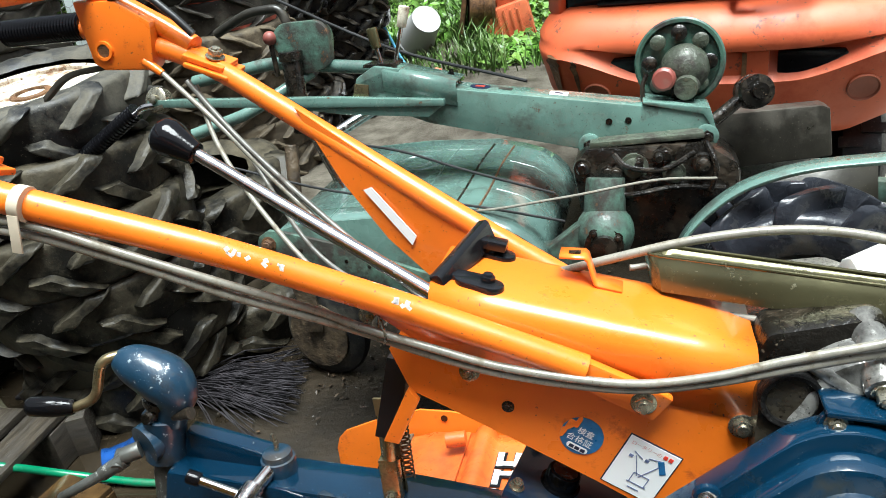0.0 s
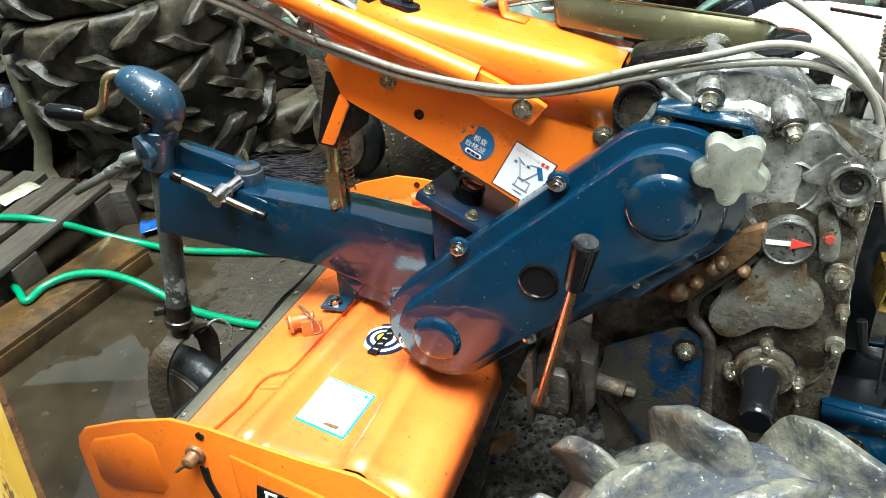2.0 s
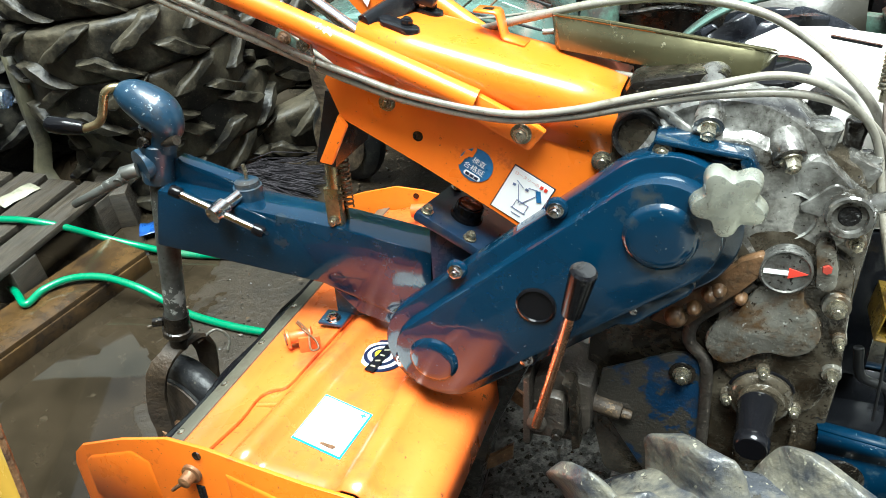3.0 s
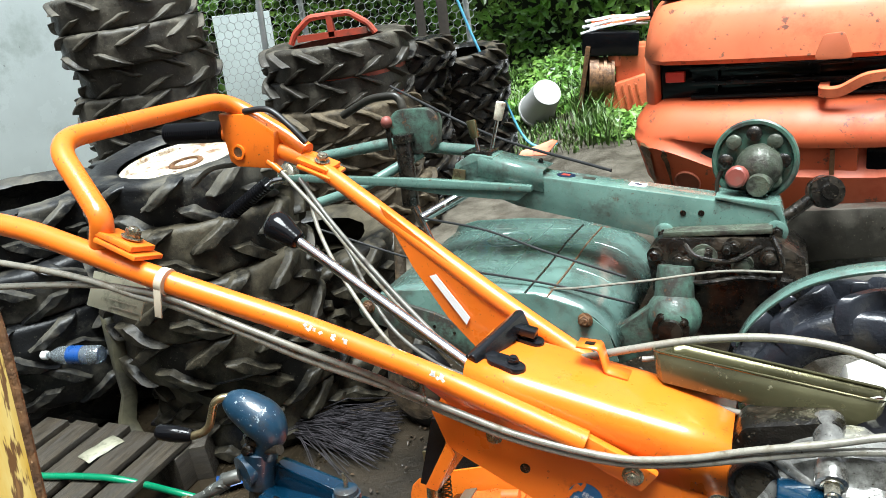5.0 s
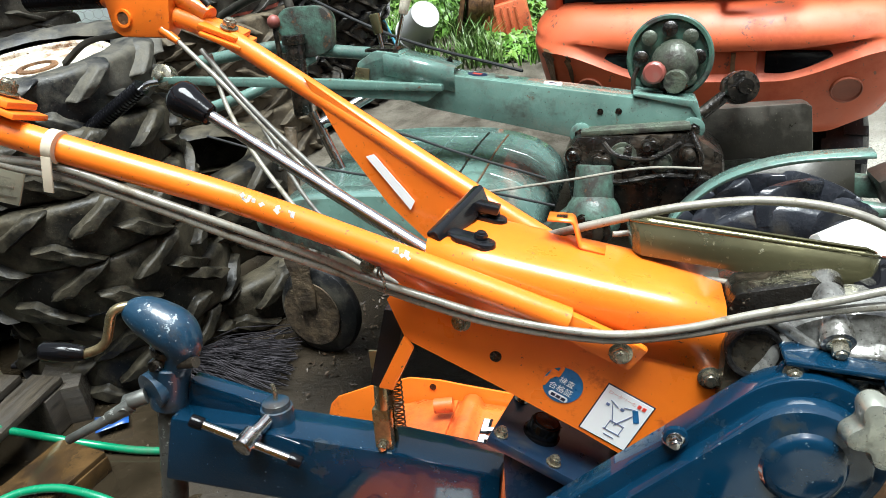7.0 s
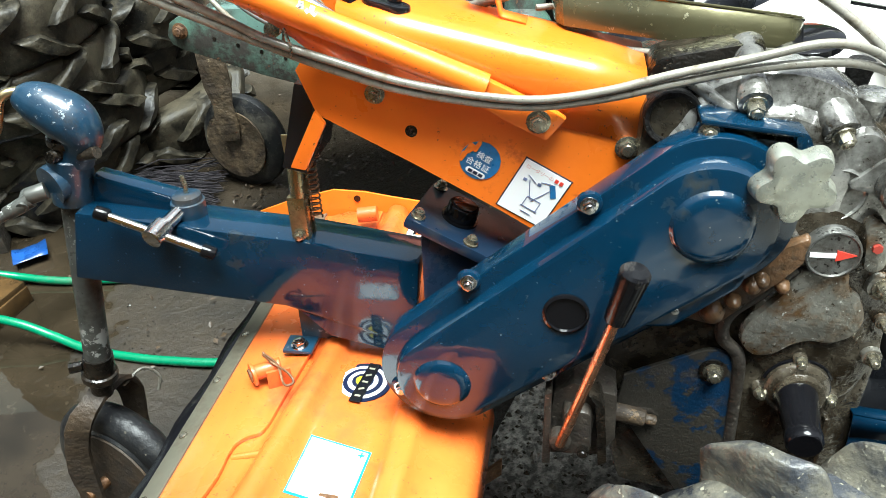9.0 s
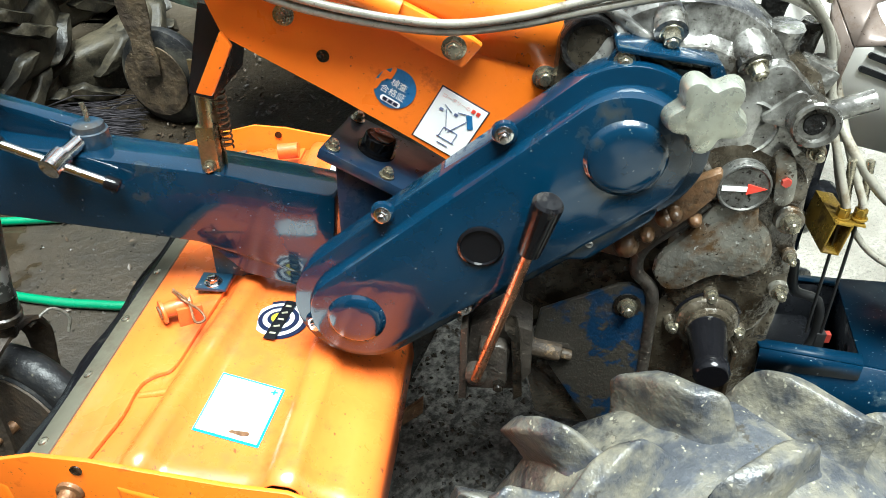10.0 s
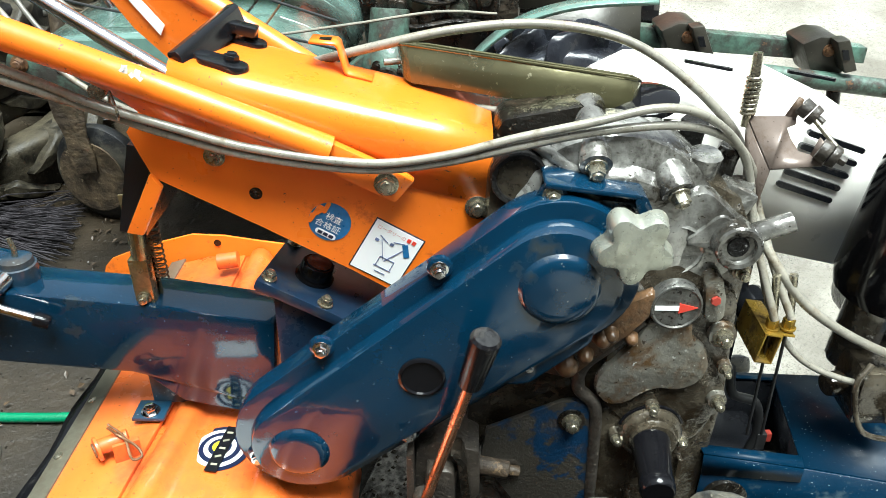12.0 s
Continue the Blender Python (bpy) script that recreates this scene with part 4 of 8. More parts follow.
    for i in range(12):
        y = 0.36 + i * 0.056
        a0 = i * 2.4
        bm = nm()
        sec = []
        for j in range(7):
            r = 0.02 + j * 0.026
            a = a0 + j * 0.09
            bend = 0.0 if j < 5 else (j - 4) * 0.016 * (1 if i % 2 else -1)
            c = Vector((-0.17 + r * math.cos(a), y + bend, 0.36 + r * math.sin(a)))
            t = Vector((-math.sin(a), 0, math.cos(a)))
            sec.append([c + t * 0.014 + Vector((0, 0.004, 0)), c - t * 0.014 + Vector((0, 0.004, 0)), c - t * 0.014 - Vector((0, 0.004, 0)), c + t * 0.014 - Vector((0, 0.004, 0))])
        loft(bm, sec, True, True)
        part("tine", bm, RUST_STEEL, rot)
    # target sticker with a name strip, and the blank white label
    c = Vector((-0.162, 0.580, 0.5800))
    prev = None
    for i, (r, m) in enumerate(((0.037, NAVY), (0.031, WHITE), (0.0255, NAVY), (0.0195, WHITE), (0.014, NAVY), (0.009, YELLOWP))):
        bm = nm()
        rod(bm, c + Vector((0, 0, 0.0006 * i)), c + Vector((0, 0, 0.0006 * i + 0.0005)), r, seg=40)
        ob = part("target_sticker" if i == 0 else "ring", bm, m, prev or T, "round target sticker with dark and white rings" if i == 0 else "")
        prev = prev or ob
    bm = nm()
    box(bm, c + Vector((0.004, -0.004, 0.0042)), (0.015, 0.074, 0.0006), Matrix.Rotation(radians(-8), 4, "Z"))
    part("name_strip", bm, BLACK_IRON, prev)
    for i in range(5):
        bm = nm()
        box(bm, c + Vector((0.004 + 0.0016 * (i - 2), -0.004 + 0.013 * (i - 2), 0.0048)), (0.0075, 0.0030, 0.0005), Matrix.Rotation(radians(-8 + 25 * (i % 2)), 4, "Z"))
        part("print", bm, TAGM, prev)

    def patch(corner, mat, nme, z, lift, parent, label=""):
        b = nm()
        lo = [b.verts.new((x, y, z - 0.0009 + 0.04 * (x + 0.17) * -1)) for x, y in corner]
        hi = [b.verts.new((x, y, z + lift + 0.04 * (x + 0.17) * -1)) for x, y in corner]
        b.faces.new(lo[::-1])
        b.faces.new(hi)
        for i in range(4):
            b.faces.new((lo[i], lo[(i + 1) % 4], hi[(i + 1) % 4], hi[i]))
        return part(nme, b, mat, parent, label)
    lab = patch([(-0.204, 0.393), (-0.129, 0.378), (-0.123, 0.463), (-0.199, 0.480)], CYAN, "label_sheet", 0.5815, 0.0, T, "blank white label with cyan border, stained")
    patch([(-0.2015, 0.3955), (-0.1315, 0.3815), (-0.1258, 0.4605), (-0.1968, 0.4765)], WHITE, "label_face", 0.5821, 0.0, lab)
    for dx, dy in ((0.008, 0.002), (0.002, 0.008)):
        bm = nm()
        box(bm, (-0.133, 0.4555, 0.5812), (dx, dy, 0.001))
        part("print", bm, CYAN, lab)
    bm = nm()
    prism(bm, hull2([(-0.155, 0.398, 0.004), (-0.142, 0.394, 0.006)], 8), 0, 0.001)
    for v in bm.verts:
        v.co = Vector((v.co.x - 0.006, (v.co.z - 0.396) * 0.5 + 0.394, 0.5815 + v.co.y))
    part("stain", bm, RUST_STEEL, lab)
    # cover maker's lettering on the far half, as white and black bars
    for i in range(5):
        y = 0.955 - i * 0.046
        for dx, dy, w, h in ((-0.014, 0, 0.010, 0.036), (0.014, 0, 0.010, 0.036), (0.0, 0.010 if i % 2 else -0.011, 0.026, 0.010)):
            bm = nm()
            box(bm, (-0.160 + dx + 0.0015, y + dy - 0.002, 0.5835), (w + 0.006, h + 0.006, 0.0012))
            edge_bar = part("print", bm, BLACK_IRON, cov)
            bm = nm()
            box(bm, (-0.160 + dx, y + dy, 0.5845), (w, h, 0.0012))
            part("print", bm, WHITE, edge_bar)
    # hinge pin, cotter and foot bracket on the cover
    bm = nm()
    rod(bm, (-0.293, 0.550, 0.608), (-0.262, 0.566, 0.612), 0.0095)
    box(bm, (-0.262, 0.556, 0.600), (0.030, 0.008, 0.026), Matrix.Rotation(radians(28), 4, "Z"))
    lathe(bm, (-0.293, 0.550, 0.606), (-0.75, -0.6, -0.05), [(-0.002, 0.0150), (0.002, 0.0150), (0.003, 0.011)], 20)
    hp = part("hinge_pin", bm, COVER, T, "orange painted hinge pin with a rusty hole", bevel=0.001)
    bm = nm()
    lathe(bm, (-0.2945, 0.5485, 0.606), (-0.75, -0.6, -0.05), [(-0.002, 0.009), (0.003, 0.009)], 16)
    part("pin_end", bm, RUST_STEEL, hp)
    bm = nm()
    pipe(bm, spline([(-0.278, 0.555, 0.635), (-0.268, 0.556, 0.622), (-0.245, 0.545, 0.618), (-0.235, 0.535, 0.612), (-0.246, 0.532, 0.610), (-0.262, 0.556, 0.620), (-0.285, 0.570, 0.626)]), 0.0016, 8)
    part("cotter_pin", bm, RUST_STEEL, hp)
    bm = nm()
    box(bm, (-0.257, 0.626, 0.597), (0.040, 0.034, 0.005))
    box(bm, (-0.235, 0.645, 0.622), (0.05, 0.006, 0.05))
    ft = part("foot_bracket", bm, BLUE_WORN, T, bevel=0.0015)
    bolt(ft, (-0.257, 0.622, 0.599), (0, 0, 1), 0.009, CHROME)
    bm = nm()
    pipe(bm, [(-0.279, 0.434, 0.582), (-0.262, 0.438, 0.5835), (-0.248, 0.441, 0.585), (-0.236, 0.443, 0.587)], 0.0045, 10)
    part("cross_rib", bm, COVER, cov, bevel=0.001)
    for y in (0.96,):
        bm = nm()
        rod(bm, (-0.262, y, 0.612), (-0.23, y + 0.004, 0.615), 0.013)
        part("far_hinge_pin", bm, COVER, T)


def beam():
    bm = nm()
    top = [(-0.088, 0.737), (-0.227, 0.759), (-0.525, 0.787)]
    bot = [(-0.553, 0.688), (-0.265, 0.662), (-0.155, 0.626), (-0.100, 0.610)]
    prism(bm, top + bot, 0.620, 0.684)
    b = part("rear_beam", bm, BLUE, T, "dark blue box beam carrying the gauge wheel", bevel=0.005)
    bm = nm()
    prism(bm, [(-0.262, 0.668), (-0.10, 0.630), (-0.10, 0.592), (-0.212, 0.618)], 0.6225, 0.6815)
    part("beam_skirt", bm, BLUE, b, bevel=0.002)
    # gear head with a black lid
    bm = nm()
    prism(bm, [(-0.080, 0.60), (-0.079, 0.800), (0.0, 0.766), (0.05, 0.62)], 0.592, 0.685)
    part("gear_head", bm, LID, T, bevel=0.006)
    bm = nm()
    m = Matrix.Translation((-0.044, 0.634, 0.792)) @ Matrix.Rotation(radians(22), 4, "Y") @ Matrix.Rotation(radians(-9), 4, "Z")
    box(bm, (0.028, -0.002, 0), (0.150, 0.108, 0.014))
    bmesh.ops.transform(bm, matrix=m, verts=bm.verts)
    lid = part("gear_lid", bm, LID, T, "blue-black painted lid with a filler cap", bevel=0.004)
    up = m.to_3x3() @ Vector((0, 0, 1))
    for x, y in ((-0.036, 0.040), (-0.036, -0.044), (0.092, 0.040), (0.030, -0.046)):
        bolt(lid, m @ Vector((x, y, 0.007)), up, 0.0066)
    bm = nm()
    lathe(bm, m @ Vector((0.004, -0.006, 0.006)), up, [(0, 0.022), (0.004, 0.022), (0.004, 0.019), (0.018, 0.0185), (0.020, 0.017), (0.020, 0.0145)], 28)
    fc = part("filler_cap", bm, BLACK, lid, "black filler cap with grey face")
    bm = nm()
    rod(bm, m @ Vector((0.004, -0.006, 0.0255)), m @ Vector((0.004, -0.006, 0.0272)), 0.014, seg=24)
    part("cap_face", bm, CAST, fc)
    # spring latch
    bm = nm()
    loft(bm, [[(-0.246, 0.628, z), (-0.246, 0.644, z), (-0.224, 0.644, z), (-0.224, 0.628, z)] for z in (0.757, 0.815)], True, True)
    loft(bm, [[(-0.246, 0.648 - k, z), (-0.246, 0.652 - k, z), (-0.222, 0.652 - k, z), (-0.222, 0.648 - k, z)] for z, k in ((0.755, 0.0), (0.82, 0.0), (0.87, 0.006), (0.89, 0.008))], True, True)
    la = part("spring_latch", bm, GOLD, T, "yellow-zinc spring latch on the beam", bevel=0.002)
    bm = nm()
    lathe(bm, (-0.232, 0.640, 0.815), (0.06, -0.05, 1), [(0, 0.0125), (0.05, 0.0125), (0.058, 0.010), (0.062, 0.006)], 18)
    rod(bm, (-0.228, 0.637, 0.875), (-0.226, 0.636, 0.90), 0.003)
    part("latch_tube", bm, GOLD, la)
    bm = nm()
    pts = [(-0.214 + 0.006 * math.cos(a), 0.640 + 0.006 * math.sin(a), 0.785 + a * 0.0011) for a in [i * 0.5 for i in range(130)]]
    pipe(bm, pts, 0.0012, 6)
    part("coil_spring", bm, RUST_STEEL, la)
    bolt(la, (-0.235, 0.628, 0.766), NEAR, 0.006)
    # clamp with a tee bar
    bm = nm()
    lathe(bm, (-0.388, 0.655, 0.762), (0, 0, 1), [(0, 0.026), (0.004, 0.024), (0.006, 0.0215), (0.030, 0.0215), (0.031, 0.019), (0.038, 0.018), (0.041, 0.013)], 24)
    cl = part("beam_clamp", bm, BLUE_WORN, T, "worn blue clamp socket")
    bm = nm()
    pipe(bm, spline([(-0.388, 0.655, 0.798), (-0.386, 0.654, 0.812), (-0.389, 0.655, 0.826)]), 0.0032, 8)
    part("pin", bm, STEEL, cl)
    bm = nm()
    rod(bm, (-0.392, 0.640, 0.785), (-0.404, 0.595, 0.776), 0.009)
    lathe(bm, (-0.402, 0.612, 0.779), (-0.2, -0.9, -0.2), [(0, 0.013), (0.026, 0.013), (0.027, 0.011)], 16)
    rod(bm, (-0.470, 0.595, 0.802), (-0.343, 0.604, 0.748), 0.0055)
    tb = part("tee_screw", bm, CHROME, cl, "steel tee-bar clamp screw")
    for p, q in (((-0.476, 0.5945, 0.8045), (-0.460, 0.596, 0.798)), ((-0.354, 0.603, 0.7525), (-0.338, 0.6045, 0.7455))):
        bm = nm()
        rod(bm, p, q, 0.0085)
        part("end_cap", bm, BLACK, tb, bevel=0.002)
    # upper link between clamp and post
    bm = nm()
    prism(bm, [(-0.39, 0.762), (-0.39, 0.792), (-0.51, 0.824), (-0.52, 0.784)], 0.655, 0.682)
    part("upper_link", bm, BLUE, T, bevel=0.004)
    # gauge wheel post
    ax = Vector((0.058, 0.0, 0.337)).normalized()
    top = Vector((-0.534, 0.657, 0.852))
    bm = nm()
    rod(bm, top, top - ax * 0.38, 0.0185, 0.0185, 20)
    post = part("wheel_post", bm, POST, T, "worn steel screw post of the gauge wheel")
    bm = nm()
    lathe(bm, top - ax * 0.066, ax, [(0, 0.027), (0.062, 0.027), (0.064, 0.025)], 24)
    rod(bm, top - ax * 0.032 + Vector((0, 0.01, 0)), top - ax * 0.034 + Vector((-0.016, -0.024, -0.002)), 0.0265, 0.0255, 20)
    part("post_sleeve", bm, BLUE_WORN, post)
    bm = nm()
    lathe(bm, top + ax * 0.0, ax, [(0, 0.020), (0.012, 0.020), (0.014, 0.024), (0.022, 0.024), (0.024, 0.018), (0.032, 0.018)], 20)
    part("collar", bm, CAST_DARK, post)
    # bulbous bevel gear head with crank
    bm = nm()
    c = top + ax * 0.046
    swell(bm, [(-0.584, 0.657, 0.926, 0.006), (-0.578, 0.657, 0.924, 0.015), (-0.560, 0.657, 0.919, 0.025), (-0.538, 0.657, 0.909, 0.030), (-0.518, 0.657, 0.895, 0.032), (-0.511, 0.657, 0.877, 0.028), (-0.517, 0.657, 0.860, 0.022), (-0.526, 0.657, 0.842, 0.021)], 24)
    part("crank_head", bm, BLUE_WORN, post, "worn blue crank gear head")
    bm = nm()
    rod(bm, top + Vector((0.020, -0.012, 0.002)), top + Vector((0.052, -0.018, 0.010)), 0.0075)
    rod(bm, top + Vector((-0.004, -0.020, 0.004)), top + Vector((-0.006, -0.030, 0.006)), 0.009, 0.007)
    part("grease_plug", bm, CAST_DARK, post)
    bm = nm()
    a = c + Vector((-0.050, -0.006, 0.034))
    pipe(bm, rounded([a + Vector((0.012, 0.01, 0)), a + Vector((-0.014, -0.010, 0.002)), a + Vector((-0.030, -0.018, -0.050)), a + Vector((-0.062, -0.030, -0.058))], 0.016), 0.0065, 12)
    ck = part("crank_arm", bm, GOLD, post, "bent steel crank arm")
    bm = nm()
    s = a + Vector((-0.056, -0.028, -0.056))
    lathe(bm, s, (-0.065, -0.02, 0.012), [(0, 0.009), (0.004, 0.0105), (0.025, 0.0132), (0.052, 0.0125), (0.057, 0.009)], 18)
    part("crank_grip", bm, BLACK, ck, "black plastic crank grip")
    # swivel lever on the sleeve
    bm = nm()
    s = top - ax * 0.045 + Vector((-0.02, -0.022, 0))
    rod(bm, s + Vector((0.0, -0.004, 0.004)), s + Vector((-0.020, -0.016, 0.0)), 0.011)
    rod(bm, s + Vector((-0.022, -0.028, -0.010)), s + Vector((-0.030, -0.002, -0.002)), 0.0075)
    rod(bm, s + Vector((-0.016, -0.015, -0.004)), s + Vector((-0.045, -0.03, -0.018)), 0.010, 0.009)
    rod(bm, s + Vector((-0.040, -0.028, -0.016)), s + Vector((-0.105, -0.042, -0.048)), 0.0072, 0.0062)
    part("lock_lever", bm, POST, post, "grey steel locking lever with a clevis", bevel=0.001)
    # fork and solid gauge wheel
    foot = top - ax * 0.38
    bm = nm()
    lathe(bm, foot + ax * 0.05, -ax, [(0, 0.0215), (0.03, 0.023), (0.032, 0.026), (0.042, 0.026), (0.044, 0.016), (0.075, 0.016)], 20)
    rod(bm, foot + ax * 0.035 + Vector((-0.02, -0.01, 0)), foot + ax * 0.035 + Vector((-0.036, -0.018, 0)), 0.008, seg=8)
    part("post_ferrule", bm, CAST_DARK, post)
    wc = Vector((-0.612, 0.668, 0.275))
    bm = nm()
    # one forged strap bent into an inverted U: out over the wheel and down both sides
    run = spline([(-0.648, 0.612, 0.235), (-0.646, 0.610, 0.330), (-0.632, 0.612, 0.410), (-0.612, 0.628, 0.446), (-0.604, 0.662, 0.458), (-0.600, 0.698, 0.446), (-0.600, 0.716, 0.410), (-0.606, 0.720, 0.330), (-0.610, 0.720, 0.235)], 4)
    rows = []
    for i, p in enumerate(run):
        d = (run[min(i + 1, len(run) - 1)] - run[max(i - 1, 0)]).normalized()
        across = Vector((1, 0.25, 0))
        across = (across - d * across.dot(d)).normalized()
        out = d.cross(across)
        w = 0.018 + 0.003 * math.sin(i * 0.35)
        rows.append([p + across * u * w + out * v for u, v in ((-1, 0.002), (-0.85, 0.006), (0, 0.008), (0.85, 0.006), (1, 0.002), (0.9, -0.004), (0, -0.005), (-0.9, -0.004))])
    loft(bm, rows, True, True)
    rough_up(bm, 0.004, 30)
    part("wheel_fork", bm, FORK, T, "rusty mud-caked wheel fork")
    bm = nm()
    rod(bm, (-0.650, 0.606, 0.275), (-0.606, 0.728, 0.275), 0.010, seg=10)
    part("fork_axle", bm, RUST_STEEL, T)
    bm = nm()
    lathe(bm, wc + Vector((-0.009, -0.030, 0)), (0.30, 1, 0), [(0, 0.03), (0.002, 0.10), (0.006, 0.104), (0.004, 0.112), (0.008, 0.126), (0.018, 0.136), (0.030, 0.139), (0.042, 0.136), (0.052, 0.126), (0.056, 0.112), (0.058, 0.03)], 40)
    gw = part("gauge_wheel", bm, RUBBER_OLD, T, "solid rubber gauge wheel caked with mud")
    bm = nm()
    lathe(bm, wc + Vector((-0.0095, -0.0325, 0)), (0.30, 1, 0), [(0, 0.02), (0.001, 0.098), (0.006, 0.098)], 28)
    part("wheel_disc", bm, FORK, gw)
    bm = nm()
    pipe(bm, spline([(-0.590, 0.690, 0.440), (-0.570, 0.720, 0.452), (-0.552, 0.730, 0.430), (-0.556, 0.724, 0.405)]), 0.0025, 8)
    part("wire_loop", bm, CABLE, T)


handle_column()
handlebar()
gate_ears()
lever_only()
chain_case()
rotary()
beam()


def gearbox():
    # main casting
    bm = nm()
    prism(bm, [(0.15, 0.965), (0.26, 0.985), (0.33, 0.965), (0.395, 0.93), (0.418, 0.88), (0.413, 0.75), (0.42, 0.66), (0.415, 0.56), (0.40, 0.44), (0.27, 0.44), (0.16, 0.46), (0.13, 0.60), (0.14, 0.80)], 0.566, 0.77)
    g = part("gearbox", bm, CAST_BROWN, T, "grimy cast aluminium gearbox with oil stains", bevel=0.014)
    # round drum housing behind the upper end of the chain case
    bm = nm()
    lathe(bm, (0.268, 0.62, 0.882), NEAR, [(0, 0.118), (0.040, 0.116), (0.052, 0.110), (0.056, 0.098), (0.057, 0.084), (0.062, 0.078), (0.068, 0.075), (0.070, 0.066), (0.070, 0.02)], 56)
    rough_up(bm, 0.0015, 45)
    part("drum_housing", bm, CAST, g, "bright oxidised drum housing")
    bm = nm()
    prism(bm, hull2([(0.350, 0.925, 0.022), (0.365, 0.885, 0.042), (0.345, 0.86, 0.04)], 14), 0.552, 0.580, 0.005)
    part("upper_face", bm, CAST, g, bevel=0.006)
    # lower front cover: flat field, then a waisted raised pad with two lobes
    bm = nm()
    prism(bm, hull2([(0.322, 0.825, 0.045), (0.380, 0.815, 0.028), (0.386, 0.70, 0.030), (0.31, 0.70, 0.032), (0.36, 0.665, 0.045)], 14), 0.550, 0.574, 0.003)
    part("lower_face", bm, CAST_BROWN, g, bevel=0.006)
    outline = spline([(x, 0, z) for x, z in ((0.316, 0.802), (0.304, 0.776), (0.286, 0.750), (0.272, 0.730), (0.270, 0.708), (0.285, 0.690), (0.305, 0.692), (0.322, 0.705), (0.340, 0.712), (0.360, 0.711), (0.380, 0.722), (0.388, 0.745), (0.380, 0.768), (0.366, 0.782), (0.362, 0.802))], 3)
    bm = nm()
    prism(bm, [(p.x, p.z) for p in outline][::-1], 0.5425, 0.554, 0.002)
    part("raised_pad", bm, CAST_RUST, g, "rust-speckled raised pad", bevel=0.004)
    bm = nm()
    pipe(bm, spline([(0.312, 0.55, 0.80), (0.280, 0.55, 0.765), (0.256, 0.55, 0.738), (0.254, 0.55, 0.708), (0.274, 0.55, 0.682), (0.279, 0.551, 0.62), (0.283, 0.553, 0.50)], 6), 0.0075, 10)
    part("edge_bead", bm, DUST_IRON, g)
    bm = nm()
    prism(bm, hull2([(0.352, 0.655, 0.056), (0.392, 0.69, 0.026), (0.300, 0.66, 0.02), (0.30, 0.50, 0.02), (0.39, 0.50, 0.02)], 14), 0.555, 0.578, 0.004)
    part("sump_face", bm, CAST_BROWN, g, bevel=0.006)
    for x in (0.325, 0.352, 0.380):
        bm = nm()
        box(bm, (x, 0.556, 0.54), (0.006, 0.02, 0.13))
        part("sump_rib", bm, CAST_BROWN, g, bevel=0.002)
    # rusty brown flange along the chain case, with domed knobs
    bm = nm()
    prism(bm, [(0.316, 0.842), (0.321, 0.832), (0.316, 0.812), (0.300, 0.790), (0.276, 0.765), (0.248, 0.736), (0.230, 0.731), (0.205, 0.738), (0.225, 0.765), (0.265, 0.80), (0.296, 0.832)], 0.536, 0.549, 0.003)
    rf = part("rusty_flange", bm, FLANGE, g, "rust-brown oily flange", bevel=0.004)
    for x, z, r in ((0.236, 0.750, 0.0115), (0.254, 0.766, 0.0075), (0.269, 0.786, 0.009), (0.277, 0.792, 0.0075), (0.300, 0.782, 0.007)):
        bm = nm()
        lathe(bm, (x, 0.534 if z < 0.78 or x < 0.28 else 0.542, z), NEAR, [(-0.002, r * 1.15), (0.003, r), (0.007, r * 0.85), (0.010, r * 0.55), (0.011, r * 0.2)], 14)
        part("stud", bm, FLANGE, rf)
    # cylindrical bolt bosses leaning back over the top
    for p, q, r in (((0.246, 0.625, 1.002), (0.247, 0.552, 0.968), 0.0155), ((0.303, 0.62, 0.985), (0.326, 0.550, 0.942), 0.0165)):
        bm = nm()
        rod(bm, p, q, r * 1.05, r, 20)
        ob = part("boss", bm, CAST, g, bevel=0.002)
        bolt(ob, q, Vector(q) - Vector(p), 0.0082, STEEL, h=0.012)
    bm = nm()
    lathe(bm, (0.178, 0.575, 0.949), NEAR, [(-0.02, 0.028), (0.012, 0.0275), (0.014, 0.026), (0.013, 0.022), (0.006, 0.0215), (0.005, 0.01)], 24)
    part("boss", bm, OIL_BLACK, g, "round boss caked with black oily dirt")
    bm = nm()
    prism(bm, hull2([(0.17, 0.985, 0.012), (0.25, 1.0, 0.012), (0.16, 0.95, 0.02), (0.25, 0.95, 0.02)]), 0.60, 0.66)
    part("top_deck", bm, CAST_DARK, g, bevel=0.012)
    for x0, z0, x1, z1, y in ((0.185, 0.985, 0.235, 0.955, 0.578), (0.275, 0.985, 0.285, 0.945, 0.585), (0.20, 0.965, 0.225, 0.93, 0.572)):
        bm = nm()
        pipe(bm, [(x0, y, z0), ((x0 + x1) / 2, y - 0.008, (z0 + z1) / 2), (x1, y - 0.012, z1)], 0.007, 10)
        part("rib", bm, CAST, g)
    for p, r, h, mt in (((0.353, 0.585, 0.935), 0.017, 0.034, CAST), ((0.350, 0.62, 0.965), 0.014, 0.022, OIL_BLACK), ((0.385, 0.61, 0.935), 0.012, 0.03, CAST_DARK), ((0.215, 0.66, 0.990), 0.018, 0.016, CAST), ((0.40, 0.60, 0.915), 0.014, 0.016, CAST)):
        bm = nm()
        lathe(bm, p, (0.05, -0.1, 1), [(-0.01, r * 0.8), (h * 0.5, r * 0.85), (h, r), (h + 0.003, r * 0.85), (h + 0.003, r * 0.4)], 16)
        part("top_boss", bm, mt, g)
    bm = nm()
